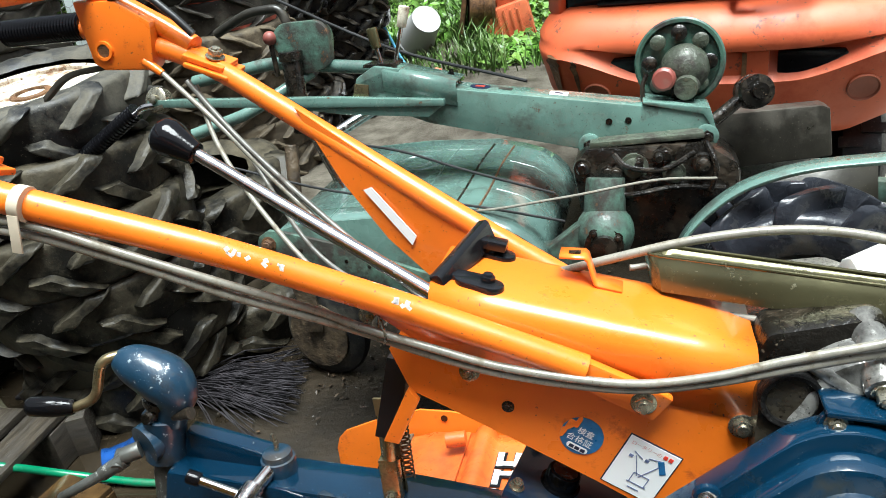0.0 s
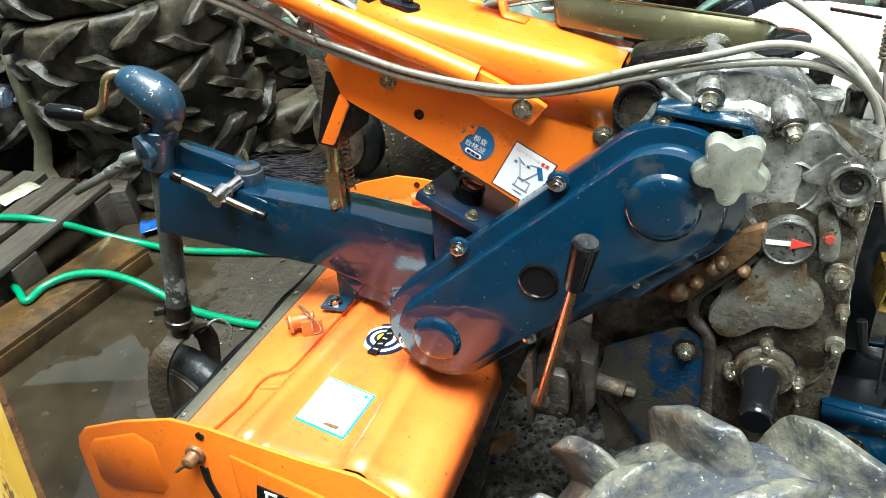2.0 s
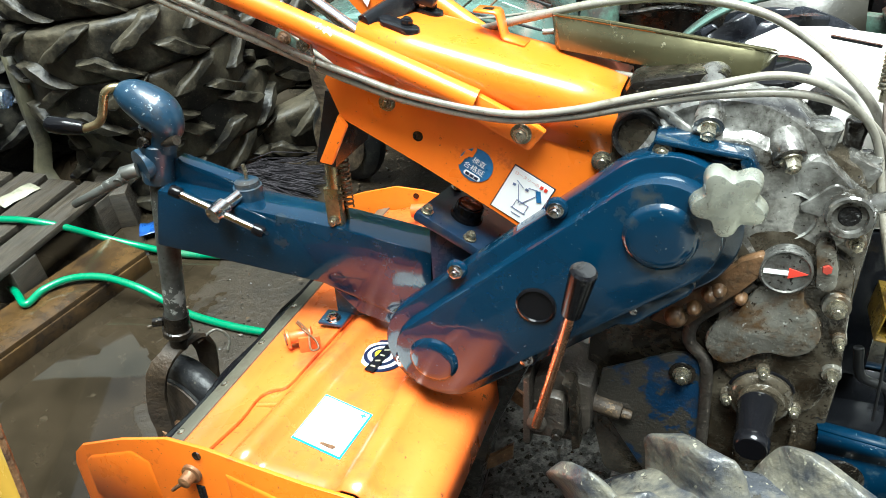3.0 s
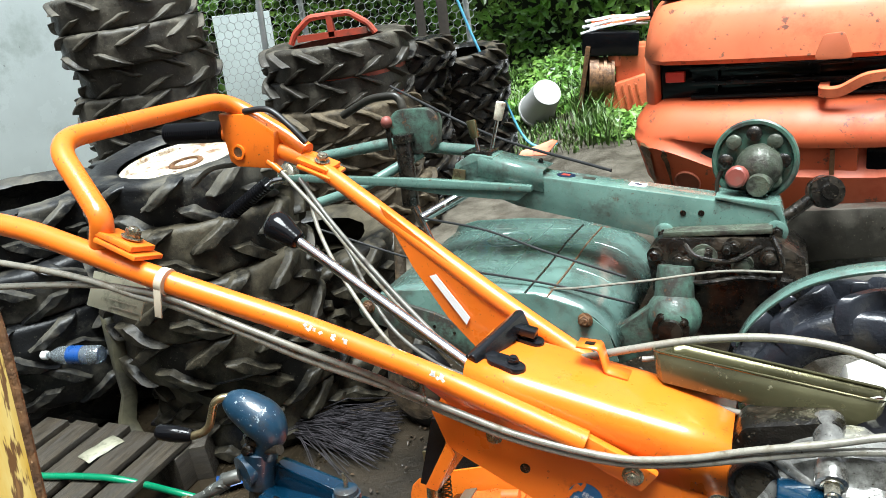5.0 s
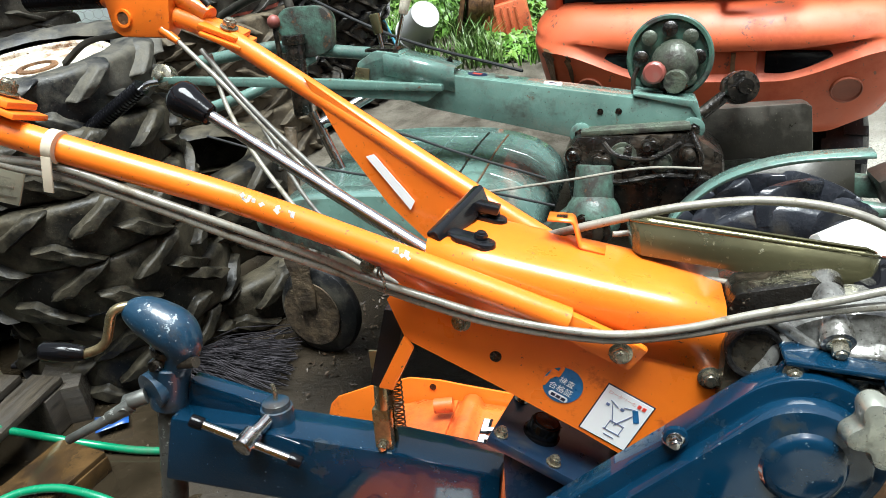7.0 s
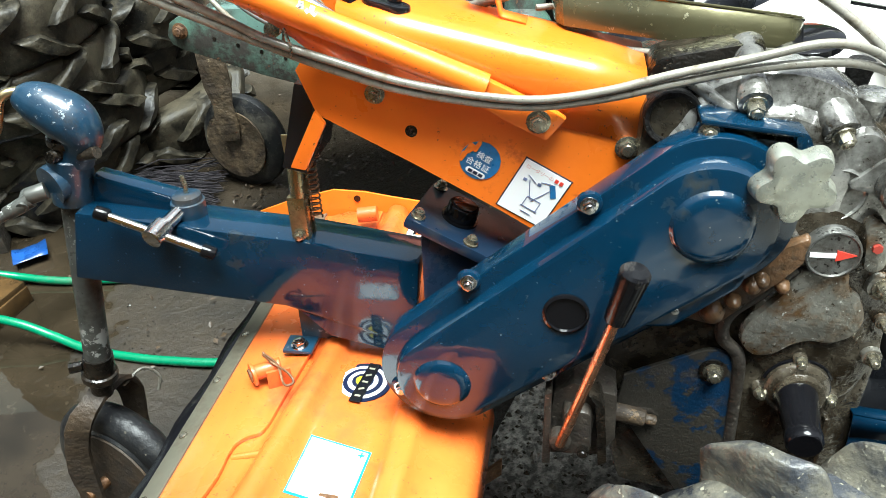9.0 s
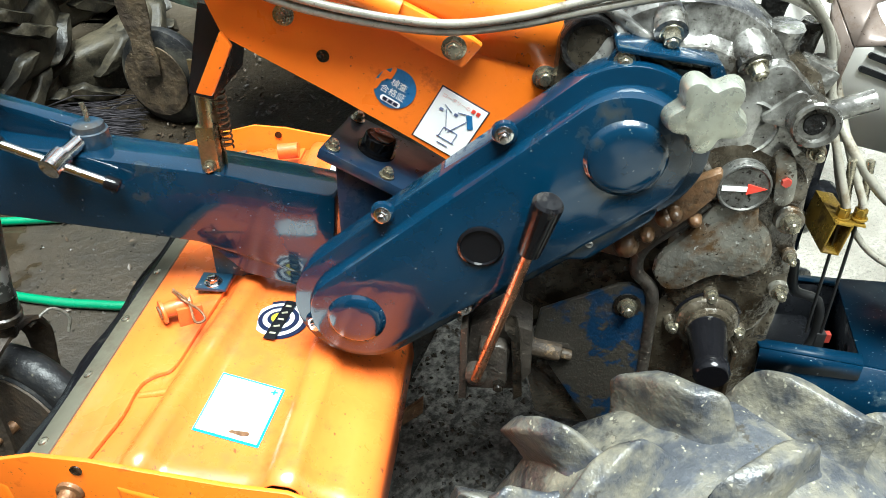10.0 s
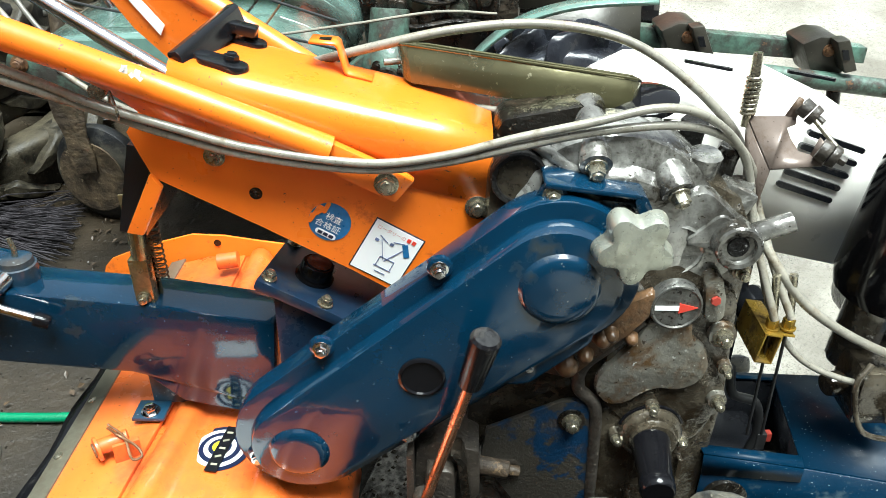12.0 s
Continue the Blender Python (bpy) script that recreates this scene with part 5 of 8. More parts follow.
    box(bm, (0.392, 0.60, 0.92), (0.035, 0.05, 0.03), Matrix.Rotation(radians(25), 4, "Y"))
    part("side_block", bm, CAST, g, bevel=0.005)
    # round blank cover and the arrow disc
    bm = nm()
    lathe(bm, (0.333, 0.556, 0.880), NEAR, [(-0.01, 0.030), (0.004, 0.0285), (0.006, 0.026), (0.004, 0.024), (0.004, 0.01)], 30)
    part("blank_cover", bm, CAST, g)
    bm = nm()
    lathe(bm, (0.339, 0.552, 0.823), NEAR, [(-0.01, 0.027), (0.014, 0.0265), (0.016, 0.0255), (0.0165, 0.024), (0.0150, 0.0225), (0.0150, 0.01)], 36)
    d = part("arrow_disc", bm, DISC, g, "round metal disc with a white and red arrow")
    bm = nm()
    box(bm, (0.3295, 0.5364, 0.8225), (0.024, 0.0010, 0.0050))
    part("arrow_shaft", bm, WHITE, d)
    bm = nm()
    prism(bm, [(0.3415, 0.8285), (0.3415, 0.8165), (0.3605, 0.8235)], 0.5359, 0.5369)
    part("arrow_head", bm, REDP, d)
    bm = nm()
    prism(bm, hull2([(0.372, 0.852, 0.010), (0.377, 0.832, 0.0125), (0.379, 0.813, 0.011)]), 0.538, 0.562, 0.002)
    part("sensor_lug", bm, CAST_RUST, g, bevel=0.003)
    bm = nm()
    lathe(bm, (0.3765, 0.539, 0.832), NEAR, [(0, 0.0052), (0.001, 0.005), (0.001, 0.003)], 18)
    rod(bm, (0.3765, 0.5375, 0.832), (0.3765, 0.5345, 0.832), 0.0052, 0.0048, 6)
    part("red_plug", bm, RED_DULL, g, "small faded red plug")
    # breather port
    bm = nm()
    lathe(bm, (0.386, 0.572, 0.893), (-0.02, -1, 0.05), [(0, 0.021), (0.020, 0.020), (0.022, 0.0225), (0.042, 0.0225), (0.044, 0.0205), (0.043, 0.0165), (0.038, 0.0150), (0.038, 0.0105), (0.034, 0.0095), (0.034, 0.003)], 30)
    bp = part("breather_port", bm, CAST, g, "weathered aluminium breather port")
    bm = nm()
    lathe(bm, (0.3853, 0.5340, 0.8949), (-0.02, -1, 0.05), [(-0.004, 0.0098), (0.0005, 0.0098), (0.0005, 0.004)], 20)
    part("port_hole", bm, OIL_BLACK, bp)
    bm = nm()
    rod(bm, (0.398, 0.548, 0.900), (0.437, 0.546, 0.917), 0.0105, 0.010)
    part("port_pipe", bm, CAST, bp, bevel=0.001)
    bm = nm()
    prism(bm, hull2([(0.345, 0.892, 0.006), (0.380, 0.895, 0.018), (0.372, 0.91, 0.012)]), 0.548, 0.572, 0.003)
    part("port_arm", bm, CAST, bp, bevel=0.003)
    for x, z, r in ((0.394, 0.784, 0.0105), (0.404, 0.742, 0.0055), (0.404, 0.697, 0.0075), (0.398, 0.862, 0.0070)):
        bm = nm()
        rod(bm, (x, 0.565, z), (x, 0.543, z), r * 1.6, r * 1.35, 16)
        ob = part("stud_boss", bm, CAST_RUST, g)
        bolt(ob, (x, 0.543, z), NEAR, r * 0.75, STEEL, h=0.012)
    # black outlet boot on its flange
    bm = nm()
    lathe(bm, (0.338, 0.562, 0.650), NEAR, [(-0.01, 0.036), (0.022, 0.0345), (0.026, 0.031), (0.027, 0.026), (0.036, 0.025), (0.037, 0.02)], 30)
    fl = part("outlet_flange", bm, CAST_BROWN, g)
    bm = nm()
    pipe(bm, [(0.338 + 0.0355 * math.cos(radians(a)), 0.547, 0.650 + 0.0355 * math.sin(radians(a))) for a in range(20, 165, 8)], 0.0022, 8)
    part("gasket", bm, BLACK, fl)
    for x, z in ((0.336, 0.686), (0.302, 0.640), (0.375, 0.638)):
        bm = nm()
        rod(bm, (x, 0.565, z), (x, 0.544, z), 0.009, 0.008, 14)
        part("ear", bm, CAST_BROWN, fl, bevel=0.002)
        bolt(fl, (x, 0.544, z), NEAR, 0.0055)
    bm = nm()
    lathe(bm, (0.335, 0.530, 0.651), (-0.08, -1, -0.10), [(0, 0.0215), (0.006, 0.0215), (0.054, 0.0180), (0.056, 0.0190), (0.067, 0.0185), (0.070, 0.0160), (0.070, 0.005)], 30)
    part("outlet_boot", bm, BLACK, g, "glossy black rubber outlet boot")
    # blue side plate smeared with mud
    bm = nm()
    prism(bm, [(0.270, 0.672), (0.264, 0.684), (0.250, 0.690), (0.238, 0.688), (0.156, 0.646), (0.150, 0.60), (0.187, 0.539), (0.234, 0.465), (0.285, 0.46), (0.279, 0.60)][::-1], 0.549, 0.556)
    sp = part("side_guard", bm, BLUE_MUD, T, "blue steel plate smeared with mud", bevel=0.002)
    bm = nm()
    lathe(bm, (0.250, 0.550, 0.662), NEAR, [(-0.002, 0.016), (0.003, 0.0155), (0.004, 0.012)], 20)
    part("washer", bm, CAST_DARK, sp)
    bolt(sp, (0.250, 0.547, 0.662), NEAR, 0.0085, h=0.012)
    bm = nm()
    rod(bm, (0.135, 0.548, 0.598), (0.183, 0.545, 0.588), 0.012, 0.011)
    rod(bm, (0.183, 0.545, 0.588), (0.196, 0.545, 0.585), 0.007, seg=8)
    part("pivot_pin", bm, FORK, sp, bevel=0.002)
    bm = nm()
    prism(bm, [(0.135, 0.70), (0.20, 0.735), (0.235, 0.72), (0.23, 0.69), (0.16, 0.64)], 0.568, 0.60)
    part("case_support", bm, DUST_IRON, g, bevel=0.004)




def front_frame():
    # blue base with its upturned lip and opening
    bm = nm()
    loft(bm, [[(0.534, 0.695, 0.611), (0.512, 0.532, 0.611)], [(0.60, 0.692, 0.6115), (0.60, 0.512, 0.611)], [(0.95, 0.672, 0.612), (0.95, 0.43, 0.612)]])
    loft(bm, [[(0.408, 0.549, 0.585), (0.408, 0.553, 0.46)], [(0.512, 0.531, 0.611), (0.512, 0.536, 0.46)], [(0.60, 0.511, 0.611), (0.60, 0.516, 0.46)], [(0.95, 0.429, 0.612), (0.95, 0.434, 0.46)]])
    loft(bm, [[(0.42, 0.700, 0.612), (0.42, 0.700, 0.48)], [(0.95, 0.673, 0.612), (0.95, 0.673, 0.48)]])
    loft(bm, [[(0.42, 0.700, 0.612), (0.42, 0.688, 0.613)], [(0.534, 0.695, 0.611), (0.534, 0.683, 0.612)]])
    f = part("engine_base", bm, BLUE_BASE, T, "dark blue sheet steel engine base", solid=0.003)
    # Black lining added in the opening to stand for its deep shade.
    bm = nm()
    loft(bm, [[(0.540, 0.690, 0.605), (0.518, 0.536, 0.605)], [(0.545, 0.690, 0.48), (0.523, 0.536, 0.48)]])
    loft(bm, [[(0.42, 0.690, 0.607), (0.42, 0.690, 0.48)], [(0.537, 0.686, 0.606), (0.537, 0.686, 0.48)]])
    part("well_shade_lining", bm, BLACK_IRON, f, solid=0.002)
    bm = nm()
    loft(bm, [[(0.405, 0.5475, 0.614), (0.407, 0.5475, 0.584)], [(0.512, 0.5295, 0.612), (0.512, 0.5295, 0.592)]])
    loft(bm, [[(0.402, 0.560, 0.617), (0.405, 0.5475, 0.6145)], [(0.514, 0.545, 0.6155), (0.512, 0.5295, 0.6125)]])
    part("base_lip", bm, BLUE_BASE, f, solid=0.003, sharp=15)
    bm = nm()
    lathe(bm, (0.438, 0.545, 0.553), NEAR, [(0, 0.026), (0.006, 0.025), (0.008, 0.014)], 20)
    w = part("rubber_mount", bm, CAST_DARK, f)
    bolt(w, (0.438, 0.538, 0.553), NEAR, 0.009)
    # Black block filling the opening's bottom, put there as shade.
    bm = nm()
    box(bm, (0.465, 0.620, 0.50), (0.088, 0.146, 0.11))
    part("well_shade_block", bm, BLACK_IRON, f)
    bm = nm()
    pipe(bm, spline([(0.435, 0.60, 0.70), (0.445, 0.60, 0.66), (0.475, 0.60, 0.645), (0.485, 0.60, 0.60), (0.48, 0.60, 0.57)]), 0.006, 10)
    box(bm, (0.490, 0.60, 0.590), (0.012, 0.014, 0.024))
    part("linkage", bm, CABLE_DARK, f, bevel=0.002)
    bm = nm()
    box(bm, (0.505, 0.61, 0.585), (0.006, 0.008, 0.012))
    part("red_clip", bm, RED_DULL, f)
    bm = nm()
    box(bm, (0.432, 0.668, 0.715), (0.060, 0.016, 0.20))
    rod(bm, (0.470, 0.672, 0.745), (0.470, 0.640, 0.745), 0.022)
    part("frame_bracket", bm, BLACK_IRON, f, bevel=0.005)
    # gold box bracket with two adjuster bolts and rods
    bm = nm()
    rot = Matrix.Rotation(radians(8), 4, "Y")
    for c, d in (((0.440, 0.585, 0.762), (0.002, 0.066, 0.036)), ((0.457, 0.585, 0.760), (0.002, 0.066, 0.036)), ((0.4505, 0.585, 0.7785), (0.019, 0.066, 0.002)), ((0.4465, 0.585, 0.7435), (0.019, 0.066, 0.002)), ((0.463, 0.566, 0.777), (0.022, 0.022, 0.002))):
        box(bm, c, d, rot)
    br = part("adjuster_bracket", bm, BRASS, T, "gold-coloured box bracket with cable adjusters", bevel=0.0005)
    for x in (0.446, 0.463):
        bolt(br, (x + 0.006, 0.566, 0.779), (0, 0, 1), 0.0065, BRASS, h=0.012)
        bm = nm()
        rod(bm, (x + 0.006, 0.566, 0.79), (x - 0.002, 0.566, 0.845), 0.0042)
        part("adjuster", bm, STEEL, br)
        bm = nm()
        rod(bm, (x + 0.006, 0.566, 0.775), (x + 0.018, 0.58, 0.615), 0.0018)
        part("wire", bm, CABLE_DARK, br)


def bonnet():
    bm = nm()
    rows = []
    for x, h, k in ((0.262, 0.955, 0.0), (0.275, 0.990, 0.0), (0.31, 1.008, 0.0), (0.36, 1.010, 0.0), (0.46, 0.998, 0.0), (0.55, 0.958, 0.0), (0.63, 0.910, 0.0), (0.75, 0.84, 0.0), (0.90, 0.76, 0.0)):
        lo = min(0.82 if x < 0.52 else 0.80, h - 0.09)
        rows.append([(x, 0.665, lo), (x, 0.663, h - 0.07), (x, 0.668, h - 0.035), (x, 0.69, h - 0.012), (x, 0.73, h), (x, 0.79, h), (x, 0.825, h - 0.015), (x, 0.84, h - 0.05), (x, 0.84, lo)])
    loft(bm, rows)
    h = part("bonnet", bm, WHITE_HOOD, T, "white rounded engine bonnet with louvre slots", solid=0.003)
    bm = nm()
    lathe(bm, (0.305, 0.640, 0.998), (-0.1, -0.15, 0.95), [(0, 0.034), (0.006, 0.034), (0.008, 0.03), (0.010, 0.02)], 28)
    part("fuel_cap", bm, BLACK, h, "black round cap")
    for i in range(5):
        bm = nm()
        x, z = 0.487 - i * 0.005, 0.960 - i * 0.0145
        pts = hull2([(x, z, 0.0032), (x + 0.058, z - 0.019, 0.0032)], 6)
        prism(bm, pts, 0.6585, 0.6645)
        part("louvre", bm, BLACK_IRON, h)
    for x, z in ((0.36, 1.0), (0.47, 0.99)):
        bm = nm()
        pts = hull2([(x, 0.705, 0.003), (x + 0.045, 0.70, 0.003)], 6)
        prism(bm, pts, 0, 0.003)
        for v in bm.verts:
            v.co = Vector((v.co.x, v.co.z, z + 0.020 + v.co.y - (v.co.x - x) * 0.15))
        part("slot", bm, BLACK_IRON, h)
    # engine block under the bonnet, carburettor side
    bm = nm()
    box(bm, (0.80, 0.77, 0.72), (0.26, 0.20, 0.20))
    part("engine_block", bm, CAST_DARK, T, bevel=0.02)
    bm = nm()
    lathe(bm, (0.575, 0.60, 0.80), (0.12, -0.1, 1), [(0, 0.03), (0.004, 0.05), (0.02, 0.055), (0.13, 0.060), (0.20, 0.060), (0.206, 0.05)], 28)
    part("air_cleaner", bm, BLACK, T, "tall black air cleaner canister")
    bm = nm()
    rod(bm, (0.575, 0.62, 0.70), (0.57, 0.60, 0.80), 0.025)
    box(bm, (0.59, 0.575, 0.70), (0.07, 0.06, 0.07))
    rod(bm, (0.55, 0.575, 0.70), (0.53, 0.57, 0.70), 0.014)
    rod(bm, (0.60, 0.54, 0.69), (0.60, 0.53, 0.69), 0.02)
    part("carburettor", bm, CAST_BROWN, T, bevel=0.008)
    bm = nm()
    pipe(bm, spline([(0.56, 0.55, 0.745), (0.545, 0.54, 0.72), (0.56, 0.53, 0.67), (0.60, 0.53, 0.655)]), 0.0035, 10)
    part("fuel_pipe", bm, CAST_BROWN, T)
    # brown throttle bracket with spring and rod
    bm = nm()
    plate = [(0.410, 0.640, 0.985), (0.447, 0.640, 0.986), (0.457, 0.636, 0.986), (0.455, 0.630, 0.981), (0.446, 0.628, 0.978), (0.448, 0.618, 0.970), (0.454, 0.609, 0.961), (0.463, 0.606, 0.959), (0.474, 0.604, 0.958), (0.475, 0.597, 0.951), (0.426, 0.598, 0.946)]
    bm.faces.new([bm.verts.new(p) for p in plate])
    th = part("throttle_bracket", bm, BROWN_TIN, T, "brown rusty throttle bracket", solid=0.0025)
    bm = nm()
    loft(bm, [[(0.4095, 0.6405, 0.984), (0.4255, 0.598, 0.945)], [(0.414, 0.637, 0.950), (0.423, 0.601, 0.915)], [(0.418, 0.630, 0.90), (0.424, 0.606, 0.875)]])
    part("bracket_leg", bm, BROWN_TIN, th, solid=0.0025)
    for ear in ([(0.447, 0.640, 0.987), (0.457, 0.635, 0.987), (0.4595, 0.634, 1.005), (0.4545, 0.636, 1.008)], [(0.466, 0.606, 0.959), (0.475, 0.597, 0.952), (0.475, 0.597, 0.972), (0.469, 0.603, 0.978)]):
        bm = nm()
        bm.faces.new([bm.verts.new(p) for p in ear])
        part("bracket_ear", bm, BROWN_TIN, th, solid=0.003)
    bm = nm()
    rod(bm, (0.466, 0.627, 0.992), (0.490, 0.594, 0.965), 0.0026)
    part("throttle_rod", bm, STEEL, th)
    for p, q, r in (((0.458, 0.634, 1.000), (0.472, 0.624, 0.990), 0.0095), ((0.470, 0.601, 0.968), (0.486, 0.592, 0.961), 0.0105)):
        bm = nm()
        rod(bm, p, Vector(p).lerp(Vector(q), 0.55), r, r * 0.95)
        rod(bm, Vector(p).lerp(Vector(q), 0.6), q, r * 1.1, r)
        rod(bm, q, Vector(q) * 1.4 - Vector(p) * 0.4, r * 0.45, seg=6)
        part("rod_joint", bm, DUST_IRON, th, bevel=0.001)
    bm = nm()
    pts = [(0.409 + 0.0062 * math.cos(a), 0.640 + 0.0062 * math.sin(a), 0.987 + a * 0.00070) for a in [i * 0.5 for i in range(112)]]
    pipe(bm, pts, 0.0021, 8)
    rod(bm, (0.409, 0.640, 0.975), (0.409, 0.640, 1.032), 0.0042)
    rod(bm, (0.4085, 0.640, 1.028), (0.4075, 0.640, 1.050), 0.0055, 0.0045)
    part("throttle_spring", bm, STEEL, th, "yellow-zinc coil spring")


def tray():
    m = MACH @ Matrix.Translation((0, 0, 0))
    bm = nm()
    a = [(0.060, 0.705), (0.064, 0.682), (0.072, 0.670), (0.276, 0.627), (0.288, 0.630), (0.294, 0.640), (0.306, 0.692), (0.300, 0.702), (0.088, 0.750), (0.076, 0.748)]
    tilt = lambda x, y: -0.085 * (x - 0.07)
    lo = [(x, y, 1.008 + tilt(x, y)) for x, y in a]
    hi = [(x + (x - 0.185) * 0.03, y + (y - 0.69) * 0.06, 1.047 - 0.022 * min(1, max(0, (y - 0.67 + 0.21 * (x - 0.072)) / 0.06)) + tilt(x, y)) for x, y in a]
    rows = [lo, hi]
    loft(bm, rows, True)
    bm.faces.new([v for v in bm.verts][:10])
    t = part("tool_tray", bm, OLIVE, T, "olive-gold zinc tray beside the bonnet", solid=0.002, bevel=0.0)
    bm = nm()
    pipe(bm, [Vector(p) for p in hi] + [Vector(hi[0])], 0.0018, 8)
    part("tray_rim", bm, OLIVE, t)


def cables():
    runs = [
        ("control_cable", CABLE, 0.0042, [(-0.95, 0.43, 1.165), (-0.61, 0.45, 1.181), (-0.496, 0.452, 1.177), (-0.446, 0.455, 1.167), (-0.384, 0.468, 1.138), (-0.303, 0.496, 1.094), (-0.243, 0.536, 1.050), (-0.207, 0.550, 1.026), (-0.143, 0.552, 1.004), (-0.069, 0.554, 0.982), (0.033, 0.555, 0.968), (0.106, 0.555, 0.976), (0.174, 0.556, 0.994), (0.242, 0.558, 1.009), (0.30, 0.565, 1.020), (0.345, 0.575, 1.010), (0.385, 0.59, 0.978), (0.408, 0.60, 0.940), (0.422, 0.59, 0.88), (0.436, 0.562, 0.83), (0.446, 0.55, 0.80)]),
        ("control_cable", CABLE, 0.0042, [(-0.80, 0.43, 1.225), (-0.60, 0.447, 1.195), (-0.50, 0.452, 1.170), (-0.451, 0.458, 1.157), (-0.38, 0.472, 1.126), (-0.306, 0.498, 1.083), (-0.244, 0.538, 1.040), (-0.205, 0.556, 1.016), (-0.144, 0.556, 0.994), (-0.070, 0.557, 0.973), (0.033, 0.558, 0.960), (0.106, 0.558, 0.968), (0.174, 0.558, 0.984), (0.245, 0.562, 0.998), (0.323, 0.572, 1.001), (0.376, 0.59, 0.982), (0.412, 0.61, 0.945), (0.428, 0.61, 0.90), (0.445, 0.575, 0.845), (0.464, 0.552, 0.80)]),
        ("bonnet_cable", CABLE, 0.0050, [(-0.03, 0.690, 1.022), (0.023, 0.69, 1.036), (0.113, 0.69, 1.056), (0.200, 0.69, 1.063), (0.279, 0.685, 1.052), (0.339, 0.675, 1.022), (0.400, 0.655, 0.970), (0.422, 0.63, 0.925), (0.430, 0.60, 0.88), (0.452, 0.57, 0.842), (0.495, 0.56, 0.799), (0.577, 0.555, 0.755), (0.70, 0.55, 0.72)]),
        ("lever_cable", CABLE, 0.0036, [(-0.545, 0.838, 1.245), (-0.47, 0.82, 1.178), (-0.38, 0.785, 1.100), (-0.28, 0.745, 1.030), (-0.16, 0.70, 0.985)]),
        ("lever_cable", CABLE_GREY, 0.0036, [(-0.515, 0.842, 1.232), (-0.44, 0.81, 1.160), (-0.33, 0.765, 1.075), (-0.22, 0.72, 1.0), (-0.16, 0.69, 0.965)]),
        ("lever_cable", CABLE, 0.0034, [(-0.505, 0.845, 1.225), (-0.47, 0.81, 1.150), (-0.40, 0.77, 1.065), (-0.31, 0.735, 0.985), (-0.18, 0.69, 0.94)]),
        ("lever_cable", CABLE_GREY, 0.0030, [(-0.42, 0.80, 1.13), (-0.34, 0.755, 1.03), (-0.25, 0.72, 0.985), (-0.16, 0.69, 0.975)]),
        ("tray_cable", CABLE, 0.0036, [(0.04, 0.715, 1.015), (0.066, 0.72, 1.012), (0.075, 0.70, 0.985), (0.14, 0.66, 0.985), (0.24, 0.63, 0.985), (0.36, 0.62, 0.985)]),
        ("return_cable", CABLE, 0.0036, [(0.43, 0.60, 0.87), (0.455, 0.58, 0.79), (0.50, 0.56, 0.735), (0.60, 0.55, 0.71), (0.72, 0.55, 0.72)]),
    ]
    for name, mat, r, pts in runs:
        bm = nm()
        pipe(bm, spline(pts, 7), r, 10)
        part(name, bm, mat, T)
    bm = nm()
    pipe(bm, spline([(-0.19, 0.556, 1.034), (-0.182, 0.545, 1.02), (-0.188, 0.556, 1.008), (-0.196, 0.565, 1.02), (-0.19, 0.556, 1.034)]), 0.0014, 6)
    part("wire_tie", bm, STEEL, T)


TYRE_KINDS = {}


